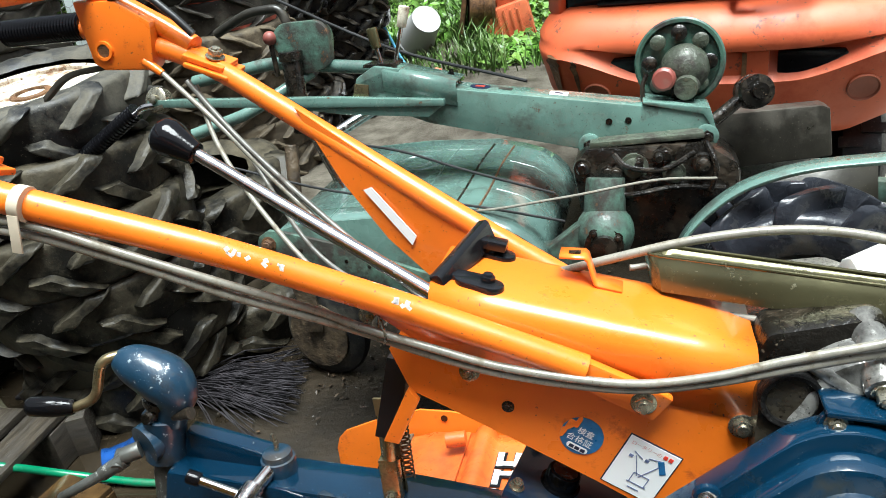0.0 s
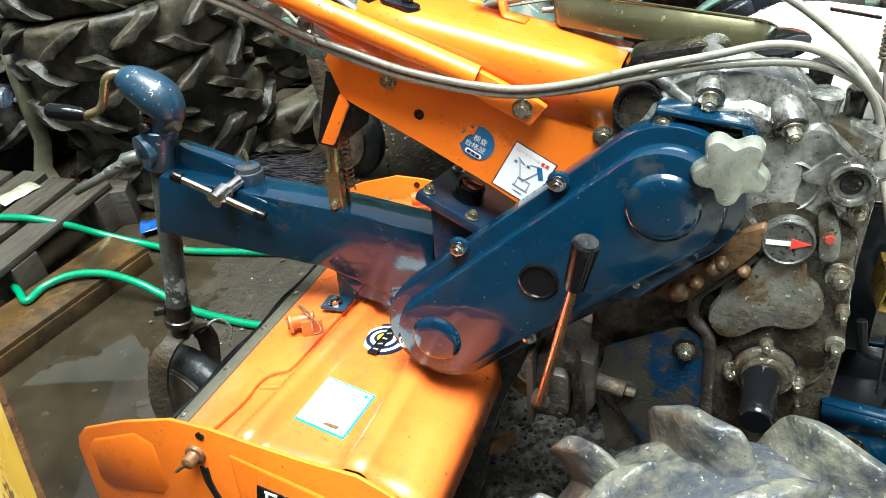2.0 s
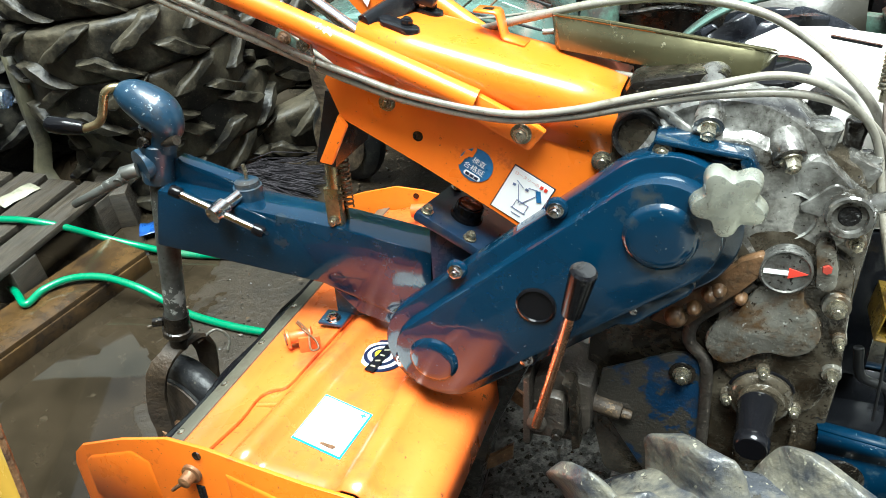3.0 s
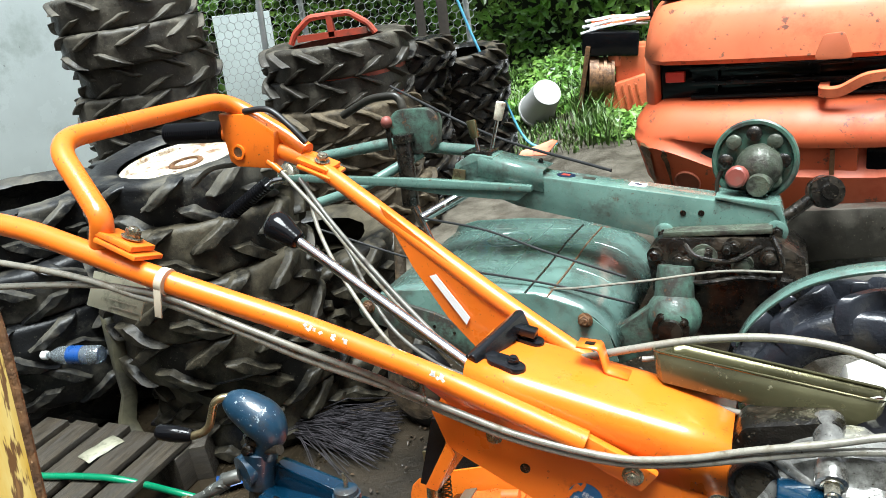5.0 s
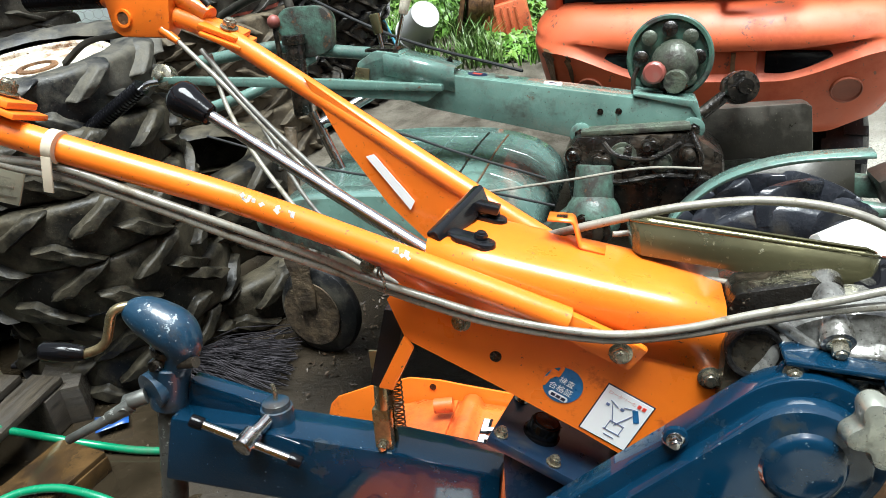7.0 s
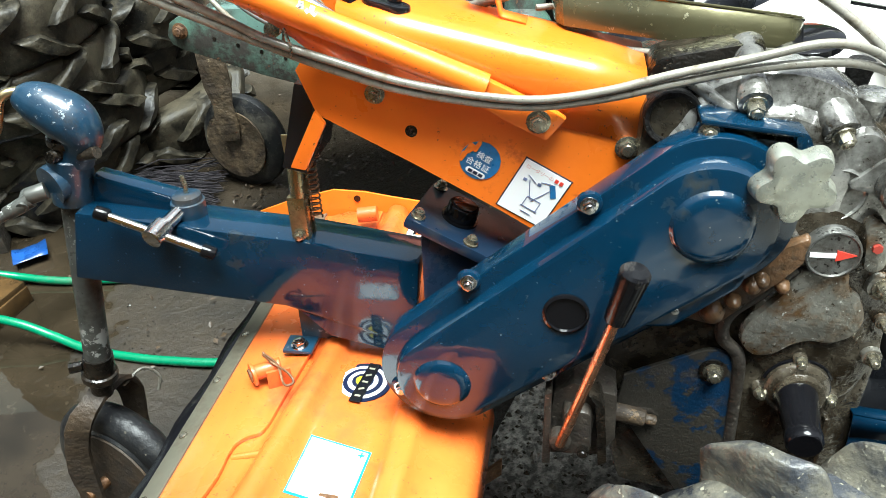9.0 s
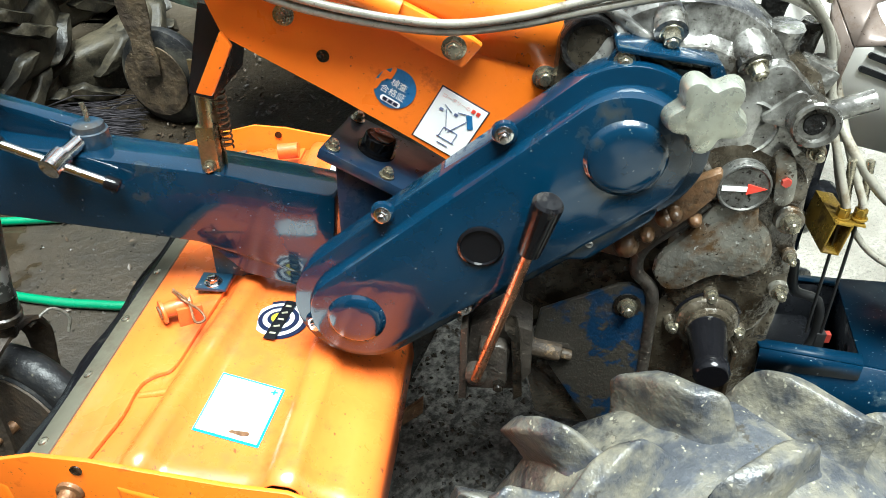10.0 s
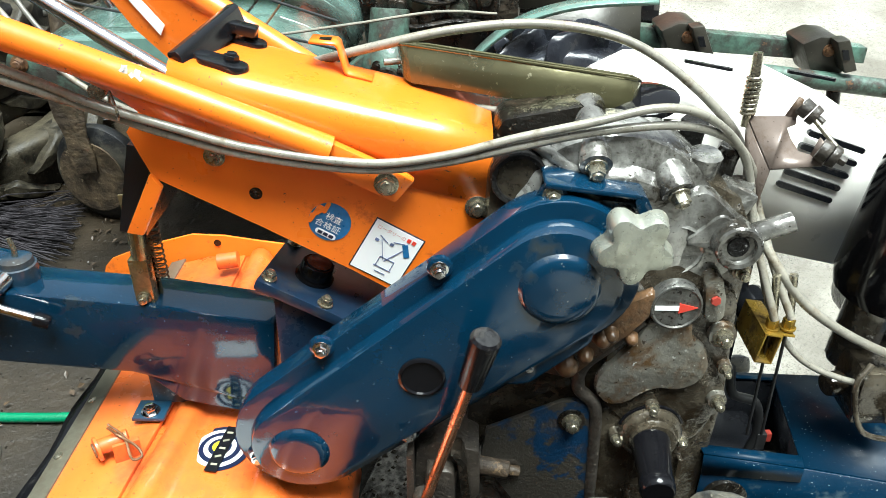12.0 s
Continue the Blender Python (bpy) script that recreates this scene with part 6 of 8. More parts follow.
def tyre_kind(key, mat, R, W, h, n, sweep, rim=0.54, half=0.013, fall=0.020, wear=1.0, res=6, start=-0.10, run=0.07):
    """Meshes of a chevron tyre about the z axis: two uneven casings, and soft swept lugs for both rows."""
    w, b = W / 2, R - h
    rows = [(0.80, rim * R, rim * R), (0.97, (rim + 0.05) * R, (rim + 0.05) * R), (1.03, (rim + 0.16) * R, (rim + 0.165) * R), (1.02, b - 0.06 * R, R * 0.835), (0.97, b - 0.04 * R, R * 0.92), (0.90, b - 0.02 * R, R * 0.962)]
    rows += [(k / 10, b - 0.012 * R * k / 8, R * (1 - 0.02 * k / 8)) for k in (8, 7, 6, 5, 4, 3, 2, 1)] + [(0.0, b, R)]

    def casing(seed):
        bm = nm()
        prof = [(-s, lo) for s, lo, hi in rows] + [(s, lo) for s, lo, hi in rows[-2::-1]]
        rings = []
        for s, lo in prof:
            ring = []
            for j in range(72):
                a = j * 2 * math.pi / 72
                v = Vector((lo * math.cos(a), lo * math.sin(a), s * w))
                ring.append(bm.verts.new(v + wear * 0.002 * noise.noise_vector(v * 22 + Vector((seed, 0, 0)))))
            rings.append(ring)
        for p, q in zip(rings, rings[1:]):
            for j in range(72):
                bm.faces.new((p[j], p[(j + 1) % 72], q[(j + 1) % 72], q[j]))
        return finish(bm, "tyre", mat, sharp=70)

    def lug_mesh(side, seed):
        bm = nm()
        prof = [(start + run * f, b, R) for f in (0.0, 0.3, 0.6, 0.85)] + [r for r in rows[::-1][:-2] if r[0] > start + run]
        sec = []
        for s, lo, hi in prof:
            k = min(1, max(0, (s - start) / run))
            line = []
            wob = wear * 0.005 * noise.noise(Vector((seed * 3.7, s * 2.5, side)))
            high = 0.97 + wear * 0.07 * noise.noise(Vector((seed * 5.3, side * 2.0, s * 3)))
            for j in range(-res, res + 1):
                d = (half + fall) * j / res
                e = min(1, (half + fall - abs(d)) / fall) * k
                e = e * e * (3 - 2 * e)
                r = lo - 0.003 + (hi - lo + 0.003) * e * high
                a = (d + wob) / R + sweep * abs(s) ** 1.15
                v = Vector((r * math.cos(a), r * math.sin(a), side * s * w * (0.985 + 0.03 * e)))
                line.append(v + wear * 0.0016 * noise.noise_vector(v * 30 + Vector((seed, 0, 0))))
            sec.append(line)
        loft(bm, sec)
        return finish(bm, "lug", mat, sharp=70)
    TYRE_KINDS[key] = ([casing(v * 7.3) for v in range(2)], {s: [lug_mesh(s, v + 0.7) for v in range(4)] for s in (-1, 1)}, n)


def tyre_of(key, v=0, name="tyre"):
    """A tyre of that kind with its lugs hung round it."""
    bodies, lugs, n = TYRE_KINDS[key]
    t = new(name, bodies[v % 2])
    for s in (-1, 1):
        for i in range(n):
            ob = new("lug", lugs[s][(i * 3 + v + (s > 0)) % 4])
            ob.parent = t
            ob.matrix_basis = Matrix.Rotation((i + (0.5 if s > 0 else 0)) * 2 * math.pi / n, 4, "Z")
    return t


def drive_wheel():
    tyre_kind("drive", RUBBER_MUD, 0.278, 0.152, 0.051, 12, 0.36, half=0.012, fall=0.022, wear=2.6, res=10, start=0.06, run=0.22)
    for y in (0.345, 0.96):
        t = tyre_of("drive", 0, "drive_tyre")
        t.parent = T
        t["label"] = "muddy drive tyre with deep chevron lugs"
        t.matrix_basis = Matrix.Translation(Vector((0.333, y, 0.440)) - BASE[T.name]) @ Matrix.Rotation(radians(90), 4, "X") @ Matrix.Rotation(radians(93.6), 4, "Z")
        bmr = nm()
        lathe(bmr, (0.333, y - 0.05, 0.440), (0, 1, 0), [(0, 0.162), (0.005, 0.150), (0.03, 0.14), (0.035, 0.05), (0.06, 0.05), (0.065, 0.14), (0.095, 0.150), (0.10, 0.162)], 32)
        part("wheel_rim", bmr, RUST_STEEL, T)
    bm = nm()
    rod(bm, (0.333, 0.34, 0.440), (0.333, 0.98, 0.440), 0.022)
    part("axle", bm, CAST_DARK, T)


gearbox()
front_frame()
bonnet()
tray()
cables()
drive_wheel()


# ---- ground ----
def height(x, y):
    s = min(1, max(0, (x + 0.15) / 0.6))
    h = 0.10 * s * s * (3 - 2 * s)
    h += 0.03 * max(0, min(y, 7) - 2.2)
    return h


def ground():
    m = bpy.data.materials.new("wet_muddy_ground")
    m.use_nodes = True
    n, l = m.node_tree.nodes, m.node_tree.links
    b = n["Principled BSDF"]
    co = n.new("ShaderNodeTexCoord")

    def tex(s, d=6.0, r=0.62):
        t = n.new("ShaderNodeTexNoise")
        t.inputs["Scale"].default_value, t.inputs["Detail"].default_value, t.inputs["Roughness"].default_value = s, d, r
        l.new(co.outputs["Object"], t.inputs["Vector"])
        return t.outputs["Fac"]

    def span(src, lo, hi, a=0.0, c=1.0):
        r = n.new("ShaderNodeMapRange")
        for k, v in (("From Min", lo), ("From Max", hi), ("To Min", a), ("To Max", c)):
            r.inputs[k].default_value = v
        l.new(src, r.inputs["Value"])
        return r.outputs[0]

    def mix(f, a, c):
        x = n.new("ShaderNodeMix")
        x.data_type = "RGBA"
        l.new(f, x.inputs[0])
        for s, v in ((x.inputs[6], a), (x.inputs[7], c)):
            if isinstance(v, tuple):
                s.default_value = (*v, 1)
            else:
                l.new(v, s)
        return x.outputs[2]
    xyz = n.new("ShaderNodeSeparateXYZ")
    l.new(co.outputs["Object"], xyz.inputs[0])
    # muddy yard at the left, pale concrete towards the right
    mud = mix(span(tex(5), 0.3, 0.7), (0.009, 0.007, 0.0042), (0.030, 0.022, 0.0135))
    mud = mix(span(tex(22, 6.0, 0.7), 0.60, 0.72), mud, (0.044, 0.034, 0.022))
    mud = mix(span(tex(130, 2.0), 0.64, 0.70), mud, (0.010, 0.008, 0.006))
    belly = mix(span(tex(70, 4.0, 0.7), 0.42, 0.60), (0.016, 0.015, 0.013), (0.105, 0.100, 0.090))
    zone = n.new("ShaderNodeMath")
    zone.operation = "MULTIPLY"
    l.new(span(xyz.outputs[0], -0.10, 0.15), zone.inputs[0])
    l.new(span(xyz.outputs[1], 1.5, 1.25), zone.inputs[1])
    mud = mix(zone.outputs[0], mud, belly)
    mud = mix(span(xyz.outputs[1], 2.5, 3.2), mud, mix(span(tex(7, 6.0, 0.7), 0.35, 0.65), (0.045, 0.038, 0.028), (0.14, 0.125, 0.10)))
    conc = mix(span(tex(9), 0.3, 0.7), (0.42, 0.40, 0.34), (0.56, 0.54, 0.47))
    conc = mix(span(tex(90, 2.0), 0.56, 0.66), conc, (0.20, 0.185, 0.16))
    conc = mix(span(tex(1.1, 6.0, 0.65), 0.38, 0.62), (0.20, 0.185, 0.155), conc)
    conc = mix(span(tex(260, 2.0), 0.60, 0.66), conc, (0.12, 0.11, 0.095))
    wob = n.new("ShaderNodeMath")
    wob.operation = "MULTIPLY_ADD"
    wob.inputs[1].default_value = 0.9
    l.new(tex(1.4, 7.0, 0.62), wob.inputs[0])
    lean = n.new("ShaderNodeMath")
    lean.operation = "MULTIPLY_ADD"
    lean.inputs[1].default_value = -0.30
    l.new(xyz.outputs[1], lean.inputs[0])
    l.new(xyz.outputs[0], lean.inputs[2])
    l.new(lean.outputs[0], wob.inputs[2])
    col = mix(span(wob.outputs[0], 0.80, 1.0), mud, conc)
    l.new(col, b.inputs["Base Color"])
    shore = n.new("ShaderNodeMath")
    shore.operation = "MULTIPLY_ADD"
    shore.inputs[1].default_value = 0.55
    l.new(tex(3.2, 5.0), shore.inputs[0])
    l.new(xyz.outputs[0], shore.inputs[2])
    wet = span(shore.outputs[0], -0.37, -0.345)
    dry = span(wob.outputs[0], 0.80, 1.0)
    mx = n.new("ShaderNodeMath")
    mx.operation = "MAXIMUM"
    l.new(wet, mx.inputs[0])
    l.new(dry, mx.inputs[1])
    l.new(span(mx.outputs[0], 0, 1, 0.02, 0.46), b.inputs["Roughness"])
    l.new(span(xyz.outputs[1], 1.7, 2.1, 0.4, 0.10), b.inputs["Specular IOR Level"])
    bp = n.new("ShaderNodeBump")
    bp.inputs["Distance"].default_value = 0.02
    l.new(tex(45, 6.0, 0.7), bp.inputs["Height"])
    coarse = n.new("ShaderNodeMath")
    coarse.operation = "MULTIPLY"
    l.new(span(mx.outputs[0], 0, 1, 0.004, 1.0), coarse.inputs[0])
    l.new(span(xyz.outputs[0], -0.25, 0.05, 0.32, 1.0), coarse.inputs[1])
    l.new(coarse.outputs[0], bp.inputs["Strength"])
    l.new(bp.outputs[0], b.inputs["Normal"])
    bm = nm()
    xs = [-60, -25, -12, -7] + [-5 + i * 0.1 for i in range(101)] + [7, 12, 25, 60]
    ys = [-60, -25, -10, -4] + [-2 + i * 0.1 for i in range(101)] + [10, 14, 25, 60]
    rows = []
    for y in ys:
        rows.append([(x, y, height(x, y) + (0.010 * min(1, max(0, (x + 0.75) / 0.3)) * noise.noise(Vector((x * 2.3, y * 2.3, 1))) if abs(x) < 5.1 and -2.1 < y < 8.1 else 0)) for x in xs])
    loft(bm, rows)
    single("ground", bm, m, "wet muddy yard with puddles turning to pale concrete", "ground", kind="structure", sharp=180)


ground()


# ---- tyre stacks ----
tyre_kind("big", RUBBER_BROWN, 0.360, 0.165, 0.030, 10, 0.36, 0.6, half=0.028, fall=0.012, wear=2.6, start=0.0, run=0.10)
tyre_kind("old", RUBBER_OLD, 0.385, 0.17, 0.029, 11, 0.36, 0.6, half=0.026, fall=0.012, wear=2.4, start=0.02, run=0.10)
tyre_kind("narrow", RUBBER_DUST, 0.305, 0.135, 0.024, 9, 0.46, 0.6, half=0.009, fall=0.022, wear=2.0, res=8, start=0.10, run=0.12)
tyre_kind("wide", RUBBER_DUST, 0.40, 0.155, 0.038, 12, 0.36, 0.6, half=0.011, fall=0.020, wear=1.8, res=8, start=0.02, run=0.12)
tyre_kind("caked", MUD_RUBBER, 0.40, 0.155, 0.030, 12, 0.36, 0.6, half=0.014, fall=0.022, wear=2.4)
tyre_kind("deep", RUBBER, 0.30, 0.16, 0.048, 13, 0.40, 0.6, half=0.012, fall=0.012, wear=2.0)
tyre_kind("rimmed", RUBBER_OLD, 0.345, 0.155, 0.038, 10, 0.32, 0.60, half=0.017, fall=0.022, wear=2.4, res=8, start=0.04, run=0.12)
tyre_kind("green", RUBBER_BLUE, 0.275, 0.15, 0.040, 12, 0.42, 0.54, half=0.014, fall=0.012)


def stack(key, x, y, z, count, step, seed, label, group, wander=0.03, tilt=2.5, lean=0.0):
    rng = random.Random(seed)
    for i in range(count):
        ob = tyre_of(key, i)
        ob.matrix_world = pose(x + lean * step * i + rng.uniform(-wander, wander), y + rng.uniform(-wander, wander), z + step * (i + 0.5), rng.uniform(-tilt, tilt), rng.uniform(-tilt, tilt), rng.uniform(0, 360)) @ pose(0, 0, 0, 180 * rng.randint(0, 1))
        tagged(ob, label, "tyre", group)


stack("big", -0.94, 2.18, 0.0, 5, 0.152, 5, "worn black tractor tyre lying in a tall stack", "tyres in the front stack", 0.05, 3.5)
stack("big", -0.72, 2.52, 0.0, 3, 0.160, 15, "worn black tractor tyre in a low heap", "tyres in the low heap", 0.06, 6)
stack("old", -1.70, 2.35, 0.0, 5, 0.164, 8, "greyed tractor tyre lying in a low stack", "tyres in the side stack", 0.06, 3)
stack("narrow", -1.60, 3.10, 0.0, 11, 0.130, 12, "narrow worn tyre in a high stack by the wall", "tyres in the wall stack", 0.03, 1.5, 0.10)
stack("caked", -0.84, 3.85, 0.02, 5, 0.147, 20, "mud-caked tractor tyre under the fence stack", "tyres in the fence stack", 0.04, 1.5)
stack("wide", -0.84, 3.85, 0.755, 2, 0.147, 21, "ribbed tractor tyre on top of the fence stack", "tyres in the fence stack", 0.02, 1.5)
stack("deep", -0.60, 4.10, 0.05, 6, 0.150, 31, "deep-lugged tractor tyre in a leaning stack", "tyres in the far stack", 0.04, 4)
stack("deep", -0.34, 4.50, 0.06, 5, 0.150, 33, "deep-lugged tractor tyre in a leaning stack", "tyres in the far stack", 0.04, 4)


def rim_wheel():
    e = thing("rimmed_wheel", pose(-0.97, 2.24, 0.775, 4.0, -1, 0), "tractor tyre on a cream rusty rim, lying flat on the stack", "wheel")
    t = tyre_of("rimmed")
    t.parent = e
    t.matrix_basis = Matrix.Translation((0, 0, 0.085))
    bm = nm()
    lathe(bm, (0, 0, 0), (0, 0, 1), [(0.02, 0.195), (0.03, 0.205), (0.06, 0.18), (0.07, 0.12), (0.075, 0.10), (0.10, 0.10), (0.105, 0.09), (0.10, 0.05), (0.085, 0.045)], 40)
    r = part("rim", bm, CREAM, e, "cream painted rim with rust")
    bm = nm()
    lathe(bm, (0, 0, 0.10), (0, 0, 1), [(0.02, 0.206), (0.032, 0.210), (0.036, 0.202), (0.03, 0.194), (0.0, 0.188), (-0.03, 0.175)], 40)
    part("rim_flange", bm, CREAM, r)
    bm = nm()
    lathe(bm, (0, 0, 0.09), (0, 0, 1), [(0, 0.095), (0.014, 0.092), (0.016, 0.06), (0.035, 0.055), (0.037, 0.04), (0.02, 0.036)], 28)
    part("hub", bm, RUST_STEEL, r, "rusty wheel hub")
    for i in range(6):
        a = i * math.pi / 3
        bolt(r, (0.075 * math.cos(a), 0.075 * math.sin(a), 0.103), (0, 0, 1), 0.010, RUST_STEEL)


rim_wheel()


# ---- green tiller behind ----
GT = thing("green_tiller", MACH, "faded green walk-behind tiller with muddy fittings", "power tiller", (-0.05, 1.66, 0.2))


def gprism(name, poly, y0, y1, mat=None, bevel=0.004, label="", parent=None, taper=0.0):
    bm = nm()
    prism(bm, poly, y0, y1, taper)
    return part(name, bm, mat or GREEN, parent or GT, label, bevel=bevel)




def green_tiller():
    b = gprism("boom", [(0.205, 0.940), (0.193, 0.993), (-0.334, 1.076), (-0.50, 1.128), (-0.56, 1.11), (-0.54, 1.06), (-0.405, 1.005), (-0.06, 0.925)], 1.60, 1.70, label="tapered green steel boom")
    gprism("boom_cap", [(0.21, 0.945), (0.195, 1.003), (0.06, 1.024), (0.06, 1.018), (0.18, 0.99)], 1.595, 1.70, parent=b)
    for x, z in ((-0.052, 0.938), (0.188, 0.945)):
        bm = nm()
        lathe(bm, (x, 1.60, z), NEAR, [(0, 0.024), (0.012, 0.024), (0.014, 0.020)], 20)
        s = part("pivot", bm, GREEN, b)
        bolt(s, (x, 1.588, z), NEAR, 0.014, CAST_DARK, h=0.012)
    for x in (-0.01, 0.03):
        bm = nm()
        rod(bm, (x, 1.601, 0.985), (x, 1.5985, 0.985), 0.007)
        part("hole", bm, CAST_DARK, b)
    tilt = Matrix.Rotation(radians(9), 4, "Y")
    for x, sx, sy, m in ((-0.292, 0.046, 0.050, NAVY), (-0.235, 0.030, 0.022, SHEET_DARK), (-0.118, 0.040, 0.036, WHITE)):
        bm = nm()
        z = 1.0762 - (x + 0.334) * 0.1575
        if sx > 0.045:
            bmesh.ops.create_cone(bm, cap_ends=True, segments=28, radius1=0.5, radius2=0.5, depth=1, matrix=Matrix.Translation((x, 1.655, z)) @ tilt @ Matrix.Diagonal((sx, sy, 0.002, 1)))
        else:
            box(bm, (x, 1.655, z), (sx, sy, 0.002), tilt)
        st = part("sticker", bm, m, b)
        if m is not SHEET_DARK:
            bm = nm()
            box(bm, (x, 1.655, z + 0.0012), (sx * 0.45, sy * 0.35, 0.0015), tilt)
            part("print", bm, RED_DULL if m is NAVY else NAVY, st)
    bm = nm()
    loft(bm, [[(-0.50, 1.597, 1.085), (-0.50, 1.597, 1.128), (-0.50, 1.605, 1.136), (-0.50, 1.70, 1.136)], [(-0.335, 1.597, 1.040), (-0.335, 1.597, 1.084), (-0.335, 1.605, 1.092), (-0.335, 1.70, 1.092)]])
    cs = part("console_cover", bm, GREEN, b, "pale green console cover", solid=0.003)
    for x, z in ((-0.475, 1.132), (-0.36, 1.101), (-0.36, 1.101)):
        bolt(cs, (x, 1.615 if x < -0.4 else 1.67, z), (0.25, 0, 1), 0.006, CAST_DARK)
    # gear gate with two levers
    gprism("lever_gate", [(-0.575, 1.075), (-0.565, 1.115), (-0.52, 1.14), (-0.46, 1.13), (-0.46, 1.09), (-0.54, 1.06)], 1.60, 1.70, GREEN, 0.006)
    gprism("gate_slot", [(-0.548, 1.136), (-0.546, 1.143), (-0.475, 1.142), (-0.475, 1.134)], 1.612, 1.69, CAST_DARK, 0.001)
    gprism("gate_side", [(-0.577, 1.07), (-0.567, 1.105), (-0.535, 1.10), (-0.54, 1.062)], 1.596, 1.60, GOLD, 0.001)
    for p, q, m in (((-0.508, 1.64, 1.113), (-0.520, 1.64, 1.185), YELLOWP), ((-0.490, 1.66, 1.12), (-0.458, 1.66, 1.225), CREAM)):
        bm = nm()
        rod(bm, p, q, 0.005)
        lv = part("lever", bm, CHROME, GT)
        bm = nm()
        d = (Vector(q) - Vector(p)).normalized()
        rod(bm, Vector(q) - d * 0.012, Vector(q) + d * 0.035, 0.011, 0.013)
        part("lever_grip", bm, OLIVE if m is YELLOWP else CREAM, lv, bevel=0.004)
    # handle arm to the left
    gprism("handle_arm", [(-0.36, 1.045), (-0.36, 1.060), (-0.62, 1.082), (-1.09, 1.106), (-1.09, 1.088), (-0.62, 1.058)], 1.575, 1.60, GREEN, 0.005)
    gprism("arm_gusset", [(-0.40, 1.022), (-0.36, 1.05), (-0.62, 1.07), (-0.80, 1.074), (-0.60, 1.040)], 1.583, 1.592, GREEN, 0.002)
    bm = nm()
    lathe(bm, (-1.070, 1.590, 1.104), (-0.1, -1, 0.35), [(-0.02, 0.030), (0.006, 0.030), (0.009, 0.026), (0.010, 0.012), (0.020, 0.011), (0.022, 0.006)], 22)
    part("arm_joint", bm, STEEL, GT, "worn steel pivot of the handle arm")
    bm = nm()
    pipe(bm, spline([(-1.075, 1.580, 1.092), (-1.105, 1.575, 1.088), (-1.135, 1.575, 1.070)]), 0.009, 10)
    part("lever_arm", bm, CHROME, GT)
    bm = nm()
    prof = []
    for i in range(20):
        prof += [(i * 0.0105, 0.021), (i * 0.0105 + 0.006, 0.021), (i * 0.0105 + 0.007, 0.0175), (i * 0.0105 + 0.010, 0.0175)]
    lathe(bm, (-1.125, 1.575, 1.083), (-0.175, 0.0, -0.105), prof, 16)
    part("handle_grip", bm, BLACK, GT, "black ribbed handle grip")
    bm = nm()
    pipe(bm, rounded([(-0.62, 1.90, 1.10), (-0.92, 1.93, 1.13), (-1.15, 1.90, 1.10)], 0.03), 0.018, 14)
    pipe(bm, rounded([(-0.80, 1.91, 1.10), (-0.95, 1.80, 1.02), (-1.10, 1.76, 0.98)], 0.03), 0.016, 14)
    part("handle_tube", bm, GREEN, GT)
    gprism("hand_guard", hull2([(-0.84, 1.19, 0.045), (-0.77, 1.19, 0.045), (-0.80, 1.15, 0.05), (-0.76, 1.14, 0.03)], 12), 1.88, 1.92, GREEN_GRIME, 0.006, "grimy green sheet guard")
    bm = nm()
    rod(bm, (-0.83, 1.86, 0.95), (-0.83, 1.86, 1.14), 0.026)
    rod(bm, (-0.83, 1.86, 1.14), (-0.83, 1.86, 1.165), 0.032)
    part("column_post", bm, CAST_DARK, GT, bevel=0.003)
    bm = nm()
    bmesh.ops.create_uvsphere(bm, u_segments=14, v_segments=10, radius=0.019, matrix=Matrix.Translation((-0.89, 1.88, 1.200)))
    kb = part("red_knob", bm, RED_CAP, GT, "faded red ball knob")
    bm = nm()
    rod(bm, (-0.89, 1.88, 1.19), (-0.885, 1.88, 1.10), 0.007)
    part("knob_stalk", bm, CAST_DARK, kb)
    bm = nm()
    pipe(bm, rounded([(-1.12, 2.02, 1.215), (-1.0, 2.0, 1.265), (-0.90, 2.0, 1.27), (-0.875, 2.0, 1.16)], 0.03), 0.013, 12)
    part("bent_bar", bm, SHEET_DARK, GT)
    # rotor cover: wide glossy green sheet, a little higher at the far side
    prof = [(-0.742, 0.800), (-0.720, 0.826), (-0.66, 0.842), (-0.58, 0.847), (-0.50, 0.850), (-0.42, 0.850), (-0.36, 0.848), (-0.31, 0.845), (-0.26, 0.835), (-0.21, 0.818), (-0.175, 0.795), (-0.150, 0.768), (-0.130, 0.72)]

    def skin(x, y):
        z = prof[0][1]
        for (x0, z0), (x1, z1) in zip(prof, prof[1:]):
            if x0 <= x <= x1:
                z = z0 + (z1 - z0) * (x - x0) / (x1 - x0)
        return z + 0.054 * (y - 1.395) + 0.004 * math.sin((y - 1.395) * 5.6)
    bm = nm()
    ys = [1.395 + i * 0.0464 for i in range(13)]
    loft(bm, [[(x + 0.03 * (y - 1.395), y, skin(x, y)) for x, z in prof] for y in ys])
    cv = part("rotor_cover", bm, GREEN_COVER, GT, "glossy green rotor cover with reflections", solid=0.003, sharp=50)
    for x, r, mt in ((-0.335, 0.0030, CAST_DARK), (-0.283, 0.0026, RUST_STEEL), (-0.42, 0.0018, GREEN), (-0.60, 0.0018, GREEN)):
        bm = nm()
        pipe(bm, [(x + 0.03 * (y - 1.395) + 0.002 * math.sin(y * 17), y, skin(x, y) + 0.0015) for y in ys[:12]], r, 6)
        part("seam", bm, mt, cv)
